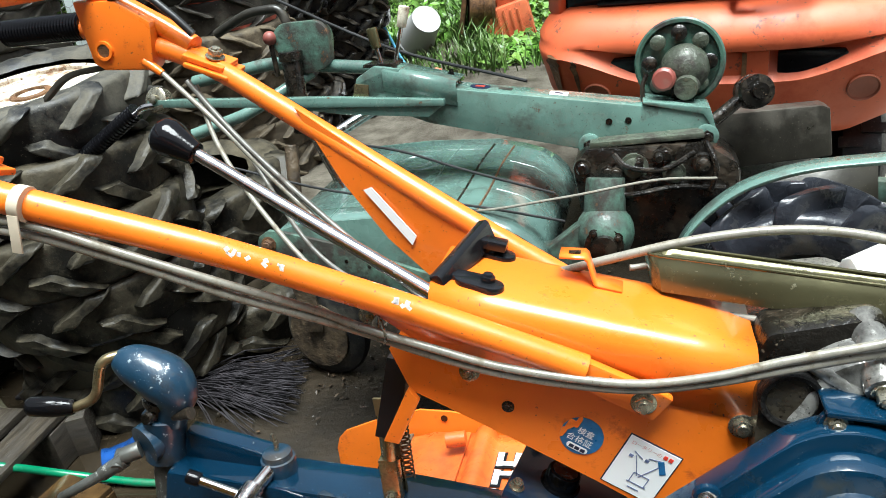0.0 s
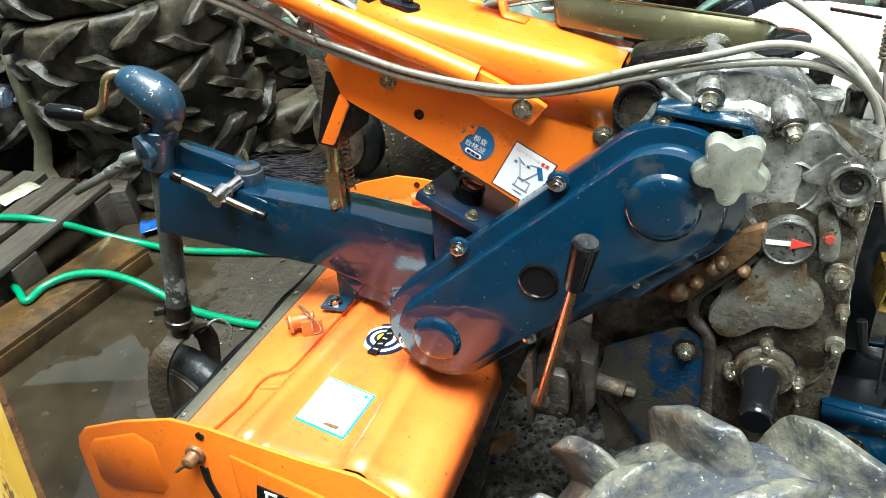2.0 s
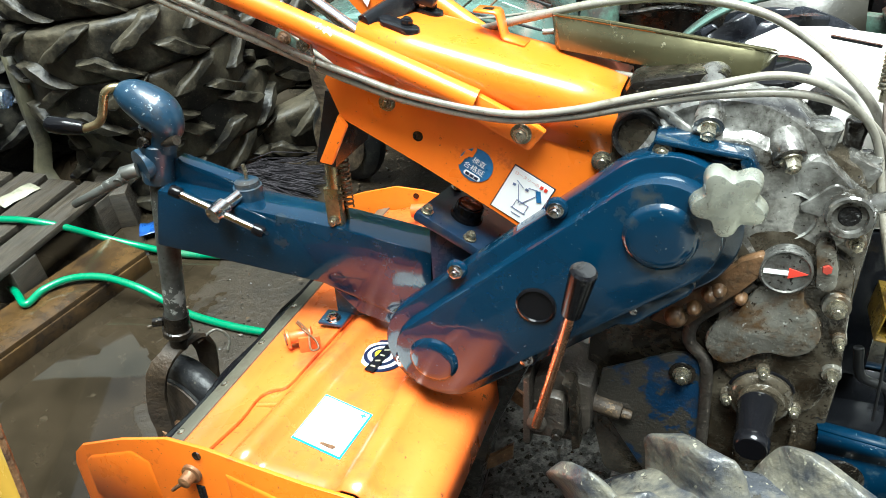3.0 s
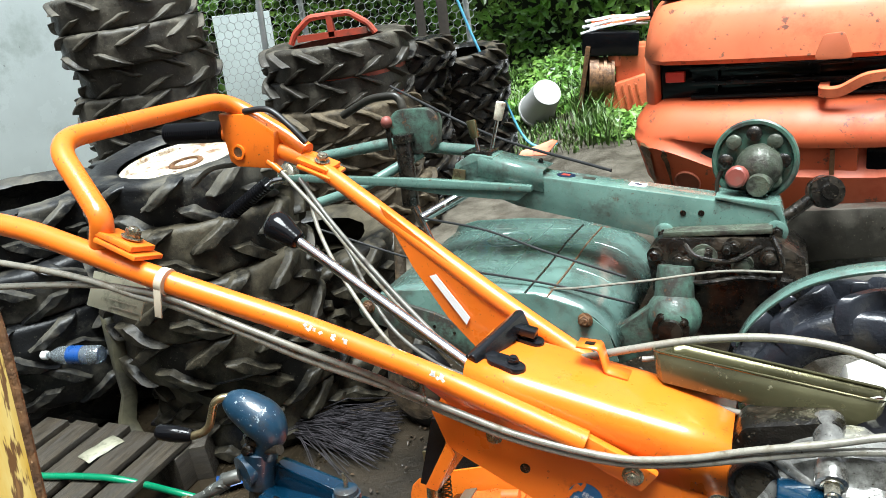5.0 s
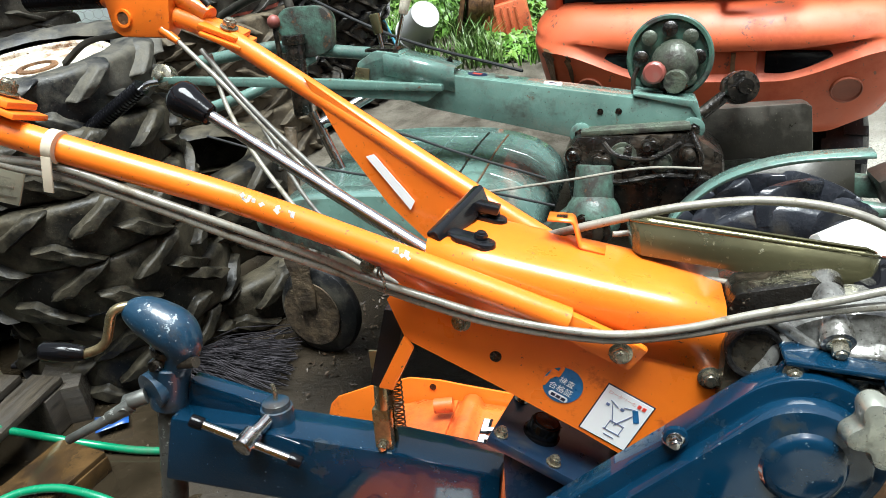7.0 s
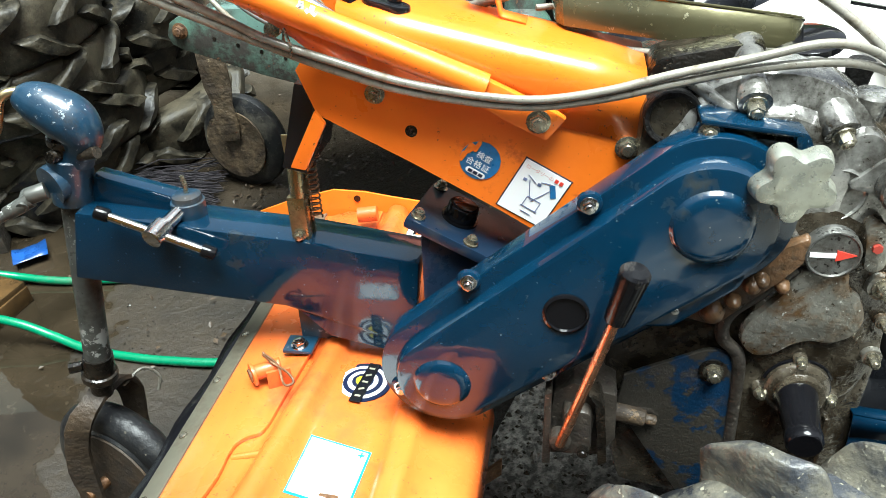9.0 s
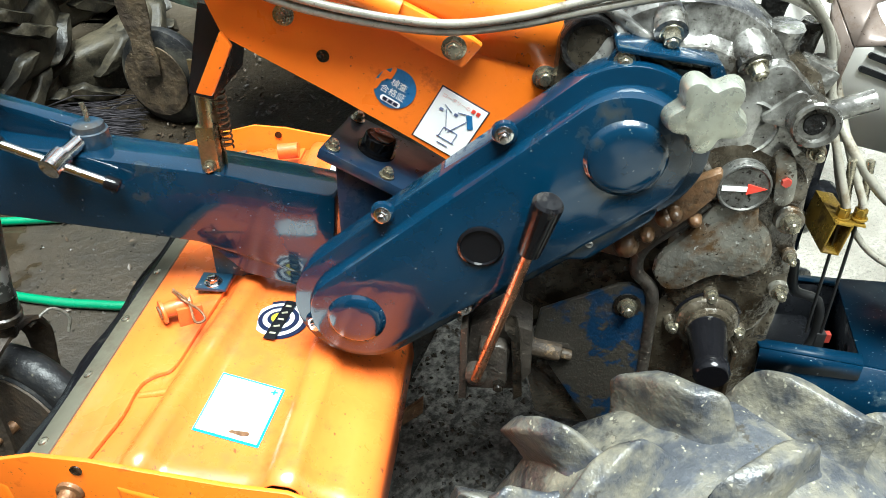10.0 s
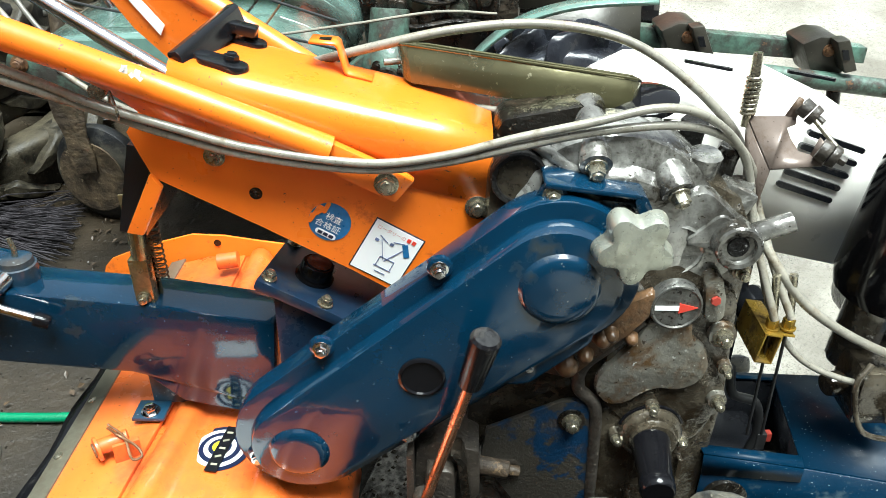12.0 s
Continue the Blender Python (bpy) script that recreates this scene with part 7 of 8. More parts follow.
    for y in (1.47, 1.86):
        bm = nm()
        pipe(bm, [(x, y, skin(x - 0.03 * (y - 1.395), y) + 0.0015) for x in [-0.66 + i * 0.04 for i in range(9)]], 0.002, 6)
        part("crease", bm, GREEN_DARK, cv)
    for y in (1.58, 1.78):
        bm = nm()
        pipe(bm, [(x, y, skin(x - 0.03 * (y - 1.395), y) + 0.0012) for x in (-0.26, -0.23, -0.20, -0.17)], 0.0022, 6)
        part("crease", bm, GREEN, cv)
    bm = nm()
    lathe(bm, (-0.49, 1.76, skin(-0.49, 1.76) + 0.001), (-0.02, -0.06, 1), [(0, 0.062), (0.003, 0.060), (0.003, 0.053), (0.001, 0.051), (0.001, 0.034), (0.0035, 0.032), (0.0035, 0.006)], 32)
    part("pressed_badge", bm, GREEN_COVER, cv)
    for y, dz in ((1.390, 0.004), (1.956, 0.034)):
        gprism("cover_end", [(-0.745, 0.785 + dz), (-0.722, 0.826 + dz), (-0.66, 0.843 + dz), (-0.50, 0.851 + dz), (-0.31, 0.846 + dz), (-0.21, 0.819 + dz), (-0.150, 0.769 + dz), (-0.128, 0.70), (-0.42, 0.69), (-0.568, 0.728)][::-1], y - 0.003, y + 0.003, GREEN, 0.001)
    gprism("side_bar", [(-0.764, 0.798), (-0.755, 0.824), (-0.732, 0.838), (-0.705, 0.836), (-0.56, 0.799), (-0.416, 0.745), (-0.25, 0.69), (-0.25, 0.655), (-0.42, 0.678), (-0.568, 0.715), (-0.735, 0.768), (-0.757, 0.780)], 1.372, 1.385, GREEN_GRIME, 0.003, "chipped green side bar of the rotor cover")
    for x, z in ((-0.733, 0.808), (-0.197, 0.796)):
        bolt(GT, (x, 1.372 if x < -0.5 else 1.386, z), NEAR, 0.013, RUST_STEEL, h=0.014)
    for i in range(5):
        bm = nm()
        rod(bm, (-0.66 + i * 0.05, 1.3725, 0.792 - i * 0.0135), (-0.66 + i * 0.05, 1.371, 0.792 - i * 0.0135), 0.004)
        part("hole", bm, CAST_DARK, GT)
    # gearbox, axle arm
    gprism("gearbox", [(-0.09, 0.90), (-0.06, 0.945), (0.18, 0.945), (0.25, 0.90), (0.26, 0.78), (0.10, 0.70), (-0.06, 0.72)], 1.54, 1.72, CAST_DARK, 0.02, "oily dark iron gearbox")
    gprism("gearbox_deck", [(-0.05, 0.94), (-0.05, 0.952), (0.18, 0.962), (0.18, 0.95)], 1.55, 1.70, CAST_GREEN, 0.003)
    rng = random.Random(7)
    for i in range(14):
        bolt(GT, (rng.uniform(-0.06, 0.2), 1.538, rng.uniform(0.84, 0.93)), NEAR, rng.uniform(0.010, 0.02), CAST_DARK, h=rng.uniform(0.01, 0.025))
    for x, z, r, l in ((0.04, 0.90, 0.030, 0.022), (0.12, 0.885, 0.024, 0.030), (0.175, 0.905, 0.020, 0.040), (0.09, 0.925, 0.012, 0.045), (-0.065, 0.905, 0.018, 0.03)):
        bm = nm()
        lathe(bm, (x, 1.545, z), NEAR, [(0, r), (l * 0.6, r * 0.97), (l * 0.62, r * 0.72), (l, r * 0.7), (l + 0.003, r * 0.5)], 18)
        part("gearbox_boss", bm, CAST_GREEN if r > 0.022 else CAST_DARK, GT)
    for pts in ([(0.0, 1.53, 0.93), (0.03, 1.515, 0.905), (0.10, 1.51, 0.90), (0.16, 1.52, 0.93)], [(-0.05, 1.535, 0.86), (0.03, 1.505, 0.85), (0.12, 1.51, 0.862), (0.22, 1.53, 0.85)], [(0.18, 1.53, 0.95), (0.20, 1.51, 0.90), (0.19, 1.515, 0.85)]):
        bm = nm()
        pipe(bm, spline(pts), 0.006, 8)
        part("oil_pipe", bm, CAST_DARK, GT)
    bm = nm()
    rod(bm, (-0.018, 1.52, 0.885), (-0.022, 1.50, 0.80), 0.040, 0.045, 20)
    bmesh.ops.create_uvsphere(bm, u_segments=18, v_segments=12, radius=0.062, matrix=Matrix.Translation((-0.022, 1.49, 0.775)))
    prism(bm, hull2([(-0.03, 0.77, 0.05), (-0.16, 0.69, 0.035)]), 1.46, 1.51)
    ax = part("axle_housing", bm, GREEN_GRIME, GT, "chipped green axle housing", bevel=0.004)
    bm = nm()
    lathe(bm, (-0.022, 1.44, 0.762), NEAR, [(-0.02, 0.042), (0.004, 0.040), (0.006, 0.028), (0.020, 0.026), (0.022, 0.02)], 20)
    part("axle_nut", bm, CAST_DARK, ax)
    for i in range(4):
        a = i * math.pi / 2 + 0.6
        bolt(ax, (-0.022 + 0.034 * math.cos(a), 1.437, 0.762 + 0.034 * math.sin(a)), NEAR, 0.008, CAST_DARK)
    # clutch drum with bolted flange and red cap
    c = Vector((0.141, 1.72, 1.082))
    d = Vector((-0.12, -1, 0.08)).normalized()
    bm = nm()
    lathe(bm, c, d, [(-0.03, 0.090), (0.012, 0.090), (0.012, 0.095), (0.020, 0.095), (0.024, 0.091), (0.024, 0.084), (0.012, 0.080), (0.012, 0.03)], 44)
    fl = part("drum_flange", bm, GREEN_DARK, GT, "green bolted drum flange")
    q = d.to_track_quat("Z", "Y").to_matrix()
    for i in range(8):
        a = i * math.pi / 4
        p = c + d * 0.022 + q @ Vector((0.062 * math.cos(a), 0.062 * math.sin(a), 0))
        bm = nm()
        lathe(bm, p, d, [(0, 0.017), (0.012, 0.017), (0.015, 0.013)], 14)
        part("flange_bolt", bm, CAST_GREEN if i % 2 else CAST_DARK, fl)
    bm = nm()
    bmesh.ops.create_uvsphere(bm, u_segments=20, v_segments=14, radius=0.052, matrix=Matrix.Translation(c + d * 0.03 + Vector((0.012, 0, -0.012))))
    rod(bm, c + d * 0.05 + Vector((0.018, 0, -0.045)), c + d * 0.10 + Vector((0.018, 0, -0.05)), 0.028, 0.024)
    part("drum_dome", bm, CAST_GREEN, fl)
    bm = nm()
    lathe(bm, c + d * 0.06 + Vector((-0.026, 0, -0.028)), d, [(0, 0.020), (0.02, 0.020), (0.02, 0.025), (0.042, 0.024), (0.046, 0.019)], 12)
    part("filler_cap", bm, RED_CAP, fl, "faded red knurled cap")
    bm = nm()
    pipe(bm, spline([(0.07, 1.66, 1.07), (0.06, 1.655, 1.04), (0.065, 1.65, 0.99)]), 0.005, 8)
    part("dipstick", bm, CAST_DARK, fl)
    # linkage arm and belt guard
    bm = nm()
    rod(bm, (0.205, 1.64, 0.965), (0.285, 1.66, 1.025), 0.014)
    lathe(bm, (0.285, 1.64, 1.022), (0.2, -1, 0.2), [(-0.03, 0.036), (-0.012, 0.036), (-0.010, 0.028), (0.004, 0.028), (0.006, 0.036), (0.02, 0.034), (0.022, 0.016), (0.04, 0.016)], 24)
    part("idler", bm, CAST_DARK, GT, "greasy idler pulley on an arm")
    gprism("belt_guard", [(0.20, 0.92), (0.23, 0.965), (0.43, 0.972), (0.445, 0.965), (0.455, 0.86), (0.24, 0.84)], 1.70, 1.76, SHEET_DARK, 0.006, "dirty dark steel belt guard")
    # mudguard and wheel
    bm = nm()
    arc = [(0.115, 0.745), (0.14, 0.79), (0.18, 0.835), (0.235, 0.875), (0.30, 0.900), (0.38, 0.915), (0.50, 0.922)]
    loft(bm, [[(p.x, 1.40, p.z + 0.001), (p.x, 1.40, p.z + 0.006), (p.x, 1.404, p.z + 0.009), (p.x, 1.440, p.z + 0.011)] for p in spline([(x, 0, z) for x, z in arc], 4)])
    mg = part("mudguard", bm, GREEN, GT, "thin green mudguard", solid=0.004)
    bm = nm()
    loft(bm, [[(x, 1.545, z - 0.022), (x + 0.02, 1.55, z - 0.20 - 0.1 * (x - 0.1))] for x, z in arc])
    part("inner_sheet", bm, SHEET_DARK, mg, solid=0.004)
    t = tyre_of("green", 0, "drive_tyre")
    t.parent = GT
    t["label"] = "black lugged drive tyre"
    t.matrix_basis = Matrix.Translation(Vector((0.345, 1.47, 0.60)) - BASE[GT.name]) @ Matrix.Rotation(radians(90), 4, "X")
    # front frame rail with clamps
    gprism("frame_rail", [(0.48, 0.80), (0.48, 0.845), (1.00, 0.80), (1.00, 0.765)], 1.56, 1.60, GREEN_GRIME, 0.004)
    bm = nm()
    rod(bm, (0.50, 1.47, 0.80), (1.02, 1.45, 0.745), 0.019)
    rod(bm, (1.02, 1.45, 0.745), (1.035, 1.45, 0.743), 0.024)
    part("front_bar", bm, GREEN_GRIME, GT)
    for x, z in ((0.575, 0.825), (0.865, 0.800)):
        rc = gprism("rail_clamp", [(x - 0.045, z + 0.030), (x - 0.01, z + 0.046), (x + 0.03, z + 0.044), (x + 0.055, z - 0.03), (x + 0.02, z - 0.045), (x - 0.01, z - 0.040)], 1.475, 1.58, SHEET_DARK, 0.010)
        gprism("clamp_tongue", [(x + 0.005, z + 0.046), (x + 0.03, z + 0.050), (x + 0.060, z - 0.012), (x + 0.036, z - 0.018)], 1.435, 1.476, SHEET_DARK, 0.004, parent=rc)
        gprism("slot", [(x + 0.018, z + 0.030), (x + 0.030, z + 0.030), (x + 0.038, z + 0.010), (x + 0.026, z + 0.010)], 1.4325, 1.4365, BLACK_IRON, 0.0, parent=rc)
        bolt(rc, (x + 0.012, 1.475, z + 0.018), NEAR, 0.010, RUST_STEEL)
    bm = nm()
    rod(bm, (0.90, 1.47, 0.77), (0.92, 1.46, 0.60), 0.014)
    part("front_leg", bm, CAST_DARK, GT)
    # castor at the rear
    bm = nm()
    c = Vector(MACH.inverted() @ Vector((-0.30, 2.02, 0.135)))
    lathe(bm, c + Vector((0, -0.03, 0)), (0.25, 1, 0), [(0, 0.02), (0.004, 0.09), (0.008, 0.115), (0.02, 0.135), (0.035, 0.14), (0.05, 0.135), (0.06, 0.115), (0.064, 0.02)], 36)
    w = part("castor_wheel", bm, RUBBER_OLD, GT, "muddy solid castor wheel")
    bm = nm()
    lathe(bm, c + Vector((-0.009, -0.034, 0)), (0.25, 1, 0), [(0, 0.02), (0.001, 0.10), (0.006, 0.10)], 28)
    part("wheel_disc", bm, MUDDY, w)
    bm = nm()
    sec = []
    for k in range(6):
        f = k / 5
        p = c + Vector((-0.01 - 0.02 * f, -0.055, 0.02 + 0.26 * f))
        hw = 0.026 + 0.016 * f + 0.005 * math.sin(k * 2.3)
        sec.append([p + Vector((-hw, 0, 0)), p + Vector((hw, 0.005, 0)), p + Vector((hw, 0.014, 0)), p + Vector((-hw, 0.009, 0))])
    loft(bm, sec, True, True)
    rod(bm, c + Vector((-0.02, -0.03, 0.25)), c + Vector((-0.02, 0.03, 0.55)), 0.018)
    part("castor_fork", bm, MUDDY, GT, "muddy flaking castor fork", bevel=0.003)
    # wires
    for r, pts, m in ((0.003, [(-0.36, 1.58, 0.86), (-0.30, 1.45, 0.845), (-0.10, 1.42, 0.875), (0.08, 1.45, 0.895), (0.2, 1.5, 0.88)], CABLE),
                      (0.003, [(-0.62, 1.5, 1.00), (-0.45, 1.48, 0.975), (-0.30, 1.46, 0.93), (-0.12, 1.47, 0.87)], CABLE_DARK),
                      (0.003, [(-0.90, 1.46, 0.98), (-0.60, 1.45, 0.90), (-0.30, 1.44, 0.86), (-0.1, 1.45, 0.815)], CABLE_DARK),
                      (0.004, [(-0.90, 1.95, 1.30), (-0.55, 1.85, 1.15), (-0.2, 1.75, 1.06)], CABLE_DARK)):
        bm = nm()
        pipe(bm, spline(pts), r, 8)
        part("wire", bm, m, GT)
    bm = nm()
    rod(bm, (-0.68, 1.62, 0.97), (-0.50, 1.75, 1.06), 0.014)
    rod(bm, (-0.62, 1.62, 0.80), (-0.70, 1.62, 1.00), 0.012)
    part("stay_tube", bm, CHROME, GT)


green_tiller()


# ---- forklift ----
def forklift():
    # frame: x to its left as one faces it, y away, z up; turned to face the yard
    fm = pose(0.872, 2.04, 0.10, 0, 0, -23)
    F = thing("forklift", fm, "faded red-orange forklift counterweight with scraped bumper", "forklift")
    bm = nm()
    # counterweight: levels of (height, half width, corner depth, set back, lift and push of the crease towards the corners)
    lev = [(0.38, 0.30, 0.30, 0.16, 0, 0), (0.41, 0.40, 0.28, 0.09, 0, 0), (0.46, 0.475, 0.26, 0.045, 0, 0), (0.53, 0.518, 0.24, 0.018, 0.02, -0.01), (0.575, 0.530, 0.22, 0.002, 0.075, -0.030),
           (0.590, 0.534, 0.22, -0.002, 0.085, -0.034), (0.600, 0.534, 0.22, 0.010, 0.082, -0.040), (0.640, 0.530, 0.22, 0.040, 0.052, -0.064), (0.664, 0.531, 0.22, 0.036, 0.034, -0.056), (0.674, 0.533, 0.22, -0.008, 0.028, -0.006),
           (0.692, 0.531, 0.2, -0.016, 0.02, 0.008), (0.722, 0.522, 0.2, -0.006, 0.008, 0.012), (0.750, 0.505, 0.2, 0.016, 0, 0), (0.772, 0.488, 0.2, 0.048, 0, 0), (0.782, 0.48, 0.2, 0.08, 0, 0), (0.784, 0.48, 0.2, 0.15, 0, 0)]

    def skin(u, level, out=0.0):
        z, w, cdep, sb, dz, dsb = level
        a = abs(u)
        k = min(1, max(0, (a - 0.28) / 0.58))
        k = k * k * (3 - 2 * k)
        edge = max(0, a - 0.74) / 0.26
        x = (w + out * edge) * (u if a < 0.74 else math.copysign(0.74 + 0.26 * math.sin(edge * math.pi / 2), u))
        return (x, sb + dsb * k - out * (1 - edge) - out * 0.4 + 0.06 * u * u + cdep * (1 - math.cos(edge * math.pi / 2)), z + dz * k)
    rows = []
    for level in lev:
        row = [skin(-1 + i / 24, level) for i in range(49)]
        rows.append([(row[0][0], 0.9, row[0][2])] + row + [(row[-1][0], 0.9, row[-1][2])])
    loft(bm, rows)
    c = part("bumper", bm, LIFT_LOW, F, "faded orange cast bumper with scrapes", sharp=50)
    # rust where the corner has been scraped bare
    for u0, u1, k0, k1 in ((-0.855, -0.775, 3, 6), (-0.755, -0.715, 3, 5.5)):
        bm = nm()
        rows = []
        for i in range(13):
            f = i / 12
            kk = k0 + (k1 - k0) * f
            n = min(int(kk), len(lev) - 2)
            level = tuple(p + (q - p) * (kk - n) for p, q in zip(lev[n], lev[n + 1]))
            wide = math.sin(math.pi * (0.08 + 0.84 * f))
            mid = (u0 + u1) / 2 + 0.012 * noise.noise(Vector((f * 5, u0 * 9, 0)))
            half = (u1 - u0) / 2 * wide * (0.7 + 0.5 * noise.noise(Vector((f * 9, u1 * 7, 3))))
            rows.append([skin(mid + half * v, level, 0.006) for v in (-1, -0.5, 0, 0.5, 1)])
        loft(bm, rows)
        part("rust_scrape", bm, RUST_STEEL, c, "bare rusty scrape on the corner")
    bm = nm()
    rows = []
    for z, w, sb in ((0.893, 0.500, 0.075), (0.908, 0.504, 0.060), (0.96, 0.498, 0.075), (1.02, 0.487, 0.098), (1.052, 0.47, 0.13), (1.062, 0.45, 0.17), (1.064, 0.34, 0.20), (1.10, 0.33, 0.20), (1.18, 0.32, 0.24), (1.20, 0.31, 0.30)):
        row = []
        for i in range(33):
            u = -1 + i / 16
            a = abs(u)
            edge = max(0, a - 0.80) / 0.20
            x = w * (u if a < 0.80 else math.copysign(0.80 + 0.20 * math.sin(edge * math.pi / 2), u))
            row.append((x, sb + 0.05 * u * u + 0.17 * (1 - math.cos(edge * math.pi / 2)), z))
        rows.append([(row[0][0], 0.9, z)] + row + [(row[-1][0], 0.9, z)])
    loft(bm, rows)
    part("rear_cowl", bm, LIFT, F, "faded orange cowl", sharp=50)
    # grille recess
    bm = nm()
    box(bm, (0, 0.33, 0.835), (0.90, 0.34, 0.16))
    g = part("grille", bm, BLACK, F, "black slatted grille in a recess", bevel=0.01)
    for z in (0.792, 0.832, 0.875):
        bm = nm()
        box(bm, (0.03, 0.145, z), (0.74, 0.05, 0.012))
        part("slat", bm, BLACK_IRON, g, bevel=0.003)
    for x in (-0.27, 0.0, 0.27):
        bm = nm()
        box(bm, (x, 0.155, 0.835), (0.008, 0.03, 0.12))
        part("rib", bm, BLACK_IRON, g)
    bm = nm()
    box(bm, (-0.385, 0.135, 0.852), (0.056, 0.02, 0.030))
    part("red_reflector", bm, REDP, F, "small red reflector", bevel=0.003)
    for s in (-1, 1):
        bm = nm()
        rows = []
        for i in range(13):
            f = i / 12
            u = s * (0.88 + 0.12 * math.sin(f * math.pi / 2))
            y = 0.085 + 0.05 * u * u + 0.16 * (1 - math.cos((0.35 + 0.65 * f) * math.pi / 2))
            rows.append([(0.502 * u, y, 0.762), (0.502 * u, y, 0.905)])
        loft(bm, rows)
        part("grille_cheek", bm, LIFT, F, solid=0.02)
    bm = nm()
    prism(bm, hull2([(0.006, 0.905, 0.010), (0.075, 0.905, 0.010), (0.025, 0.945, 0.014), (0.055, 0.947, 0.014)], 8), 0.066, 0.10)
    for v in bm.verts:
        v.co.y = v.co.y - 0.066 + 0.057 + 0.29 * (v.co.z - 0.908)
    part("worn_pad", bm, LIFT_WORN, F, "dull worn patch above the grille", bevel=0.003)
    bm = nm()
    pipe(bm, rounded([(0.02, 0.10, 0.815), (0.02, 0.03, 0.815), (0.06, 0.03, 0.815), (0.12, 0.03, 0.850), (0.22, 0.05, 0.855)], 0.02), 0.017, 4)
    part("tow_hook", bm, LIFT, F, "orange tow pin handle")
    for s in (-1, 1):
        bm = nm()
        lathe(bm, (s * 0.335, 0.026, 0.560), (s * 0.12, -1, -0.38), [(-0.03, 0.040), (0.003, 0.0395), (0.004, 0.0375), (-0.001, 0.034), (-0.002, 0.01)], 28)
        part("round_recess", bm, LIFT_DARK, c)
        bm = nm()
        pts = [(s * 0.13, 0.664), (s * 0.285, 0.664), (s * 0.295, 0.652), (s * 0.24, 0.615), (s * 0.18, 0.602), (s * 0.13, 0.604)]
        prism(bm, pts if s > 0 else pts[::-1], 0.020, 0.08)
        part("bumper_slot", bm, BLACK, c, bevel=0.004)
    bm = nm()
    box(bm, (0.0, 0.030, 0.625), (0.22, 0.03, 0.085))
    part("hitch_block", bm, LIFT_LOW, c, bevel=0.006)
    for x in (-0.05, 0.05):
        bm = nm()
        box(bm, (x, 0.014, 0.63), (0.012, 0.02, 0.07))
        part("hitch_rib", bm, RUST_STEEL, c)
    for s in (-1, 1):
        bm = nm()
        lathe(bm, (s * 0.30, 0.42, 0.205), (s, 0, 0), [(0.0, 0.10), (0.01, 0.17), (0.03, 0.20), (0.08, 0.205), (0.13, 0.20), (0.15, 0.17), (0.16, 0.10)], 40)
        t = part("tyre", bm, RUBBER_OLD, F, "worn solid forklift tyre")
        for i in range(30):
            a = i * 2 * math.pi / 30
            bm = nm()
            box(bm, (s * (0.38 + (0.03 if i % 2 else -0.03)), 0.42 + 0.204 * math.cos(a), 0.205 + 0.204 * math.sin(a)), (0.066, 0.030, 0.012), Matrix.Rotation(a - math.pi / 2, 4, "X"))
            part("tread_block", bm, RUBBER_OLD, t)
    bm = nm()
    box(bm, (0, 0.75, 0.42), (0.70, 0.6, 0.45))
    part("chassis", bm, CAST_DARK, F)
    bm = nm()
    box(bm, (-0.38, 0.27, 1.085), (0.12, 0.13, 0.045))
    box(bm, (-0.385, 0.35, 1.13), (0.08, 0.2, 0.10))
    part("seat_mount", bm, BLACK, F, bevel=0.012)
    bm = nm()
    rod(bm, (-0.475, 0.24, 0.45), (-0.47, 0.22, 1.25), 0.005)
    box(bm, (-0.478, 0.26, 0.55), (0.035, 0.04, 0.30))
    part("side_stay", bm, BLACK_IRON, F)


forklift()


# ---- yellow sheet close to the camera ----
def yellow_panel():
    zx = Vector((0.0482, 0.1652, 1)).normalized()
    xx = Vector((1, -0.25, 0))
    xx = (xx - zx * xx.dot(zx)).normalized()
    yx = zx.cross(xx)
    look_panel = Matrix(((xx.x, yx.x, zx.x, -0.1478), (xx.y, yx.y, zx.y, 0.3205), (xx.z, yx.z, zx.z, 1.303), (0, 0, 0, 1)))
    bm = nm()
    edge = spline([(0.0, 0, -1.25), (0.0, 0, -0.6), (0.0, 0, -0.25), (-0.003, 0, -0.06), (-0.012, 0, -0.02), (-0.03, 0, 0.0), (-0.10, 0, 0.012), (-0.45, 0, 0.03)], 5)
    poly = [(p.x, p.z) for p in edge] + [(-0.45, -1.25)]
    prism(bm, poly, -0.003, 0.003)
    e = thing("yellow_machine_panel", look_panel, "old yellow painted sheet panel with rusty edge", "machine panel")
    part("panel", bm, YELLOW, e, bevel=0.001)
    bm = nm()
    pipe(bm, [p for p in edge], 0.0031, 8)
    part("rolled_edge", bm, RUST_STEEL, e)
    bm = nm()
    box(bm, (-0.22, 0.02, -1.26), (0.44, 0.16, 0.06))
    part("foot", bm, RUST_STEEL, e)


yellow_panel()


# ---- yard clutter ----
def pallet():
    e = thing("wooden_pallet", pose(-1.42, 1.46, 0.0, 0, 0, 73), "weathered grey wooden pallet with broken plank", "pallet")
    rng = random.Random(4)
    for i in range(5):
        bm = nm()
        box(bm, (rng.uniform(-0.03, 0.03) + 0.09, -0.26 + i * 0.13, 0.135), (0.77, 0.095, 0.022))
        rough_up(bm, 0.004, 20, i)
        part("plank", bm, WOOD, e, bevel=0.003)
    for x in (-0.24, 0.09, 0.42):
        bm = nm()
        box(bm, (x, 0, 0.062), (0.09, 0.62, 0.12))
        part("bearer", bm, WOOD, e, bevel=0.004)


pallet()


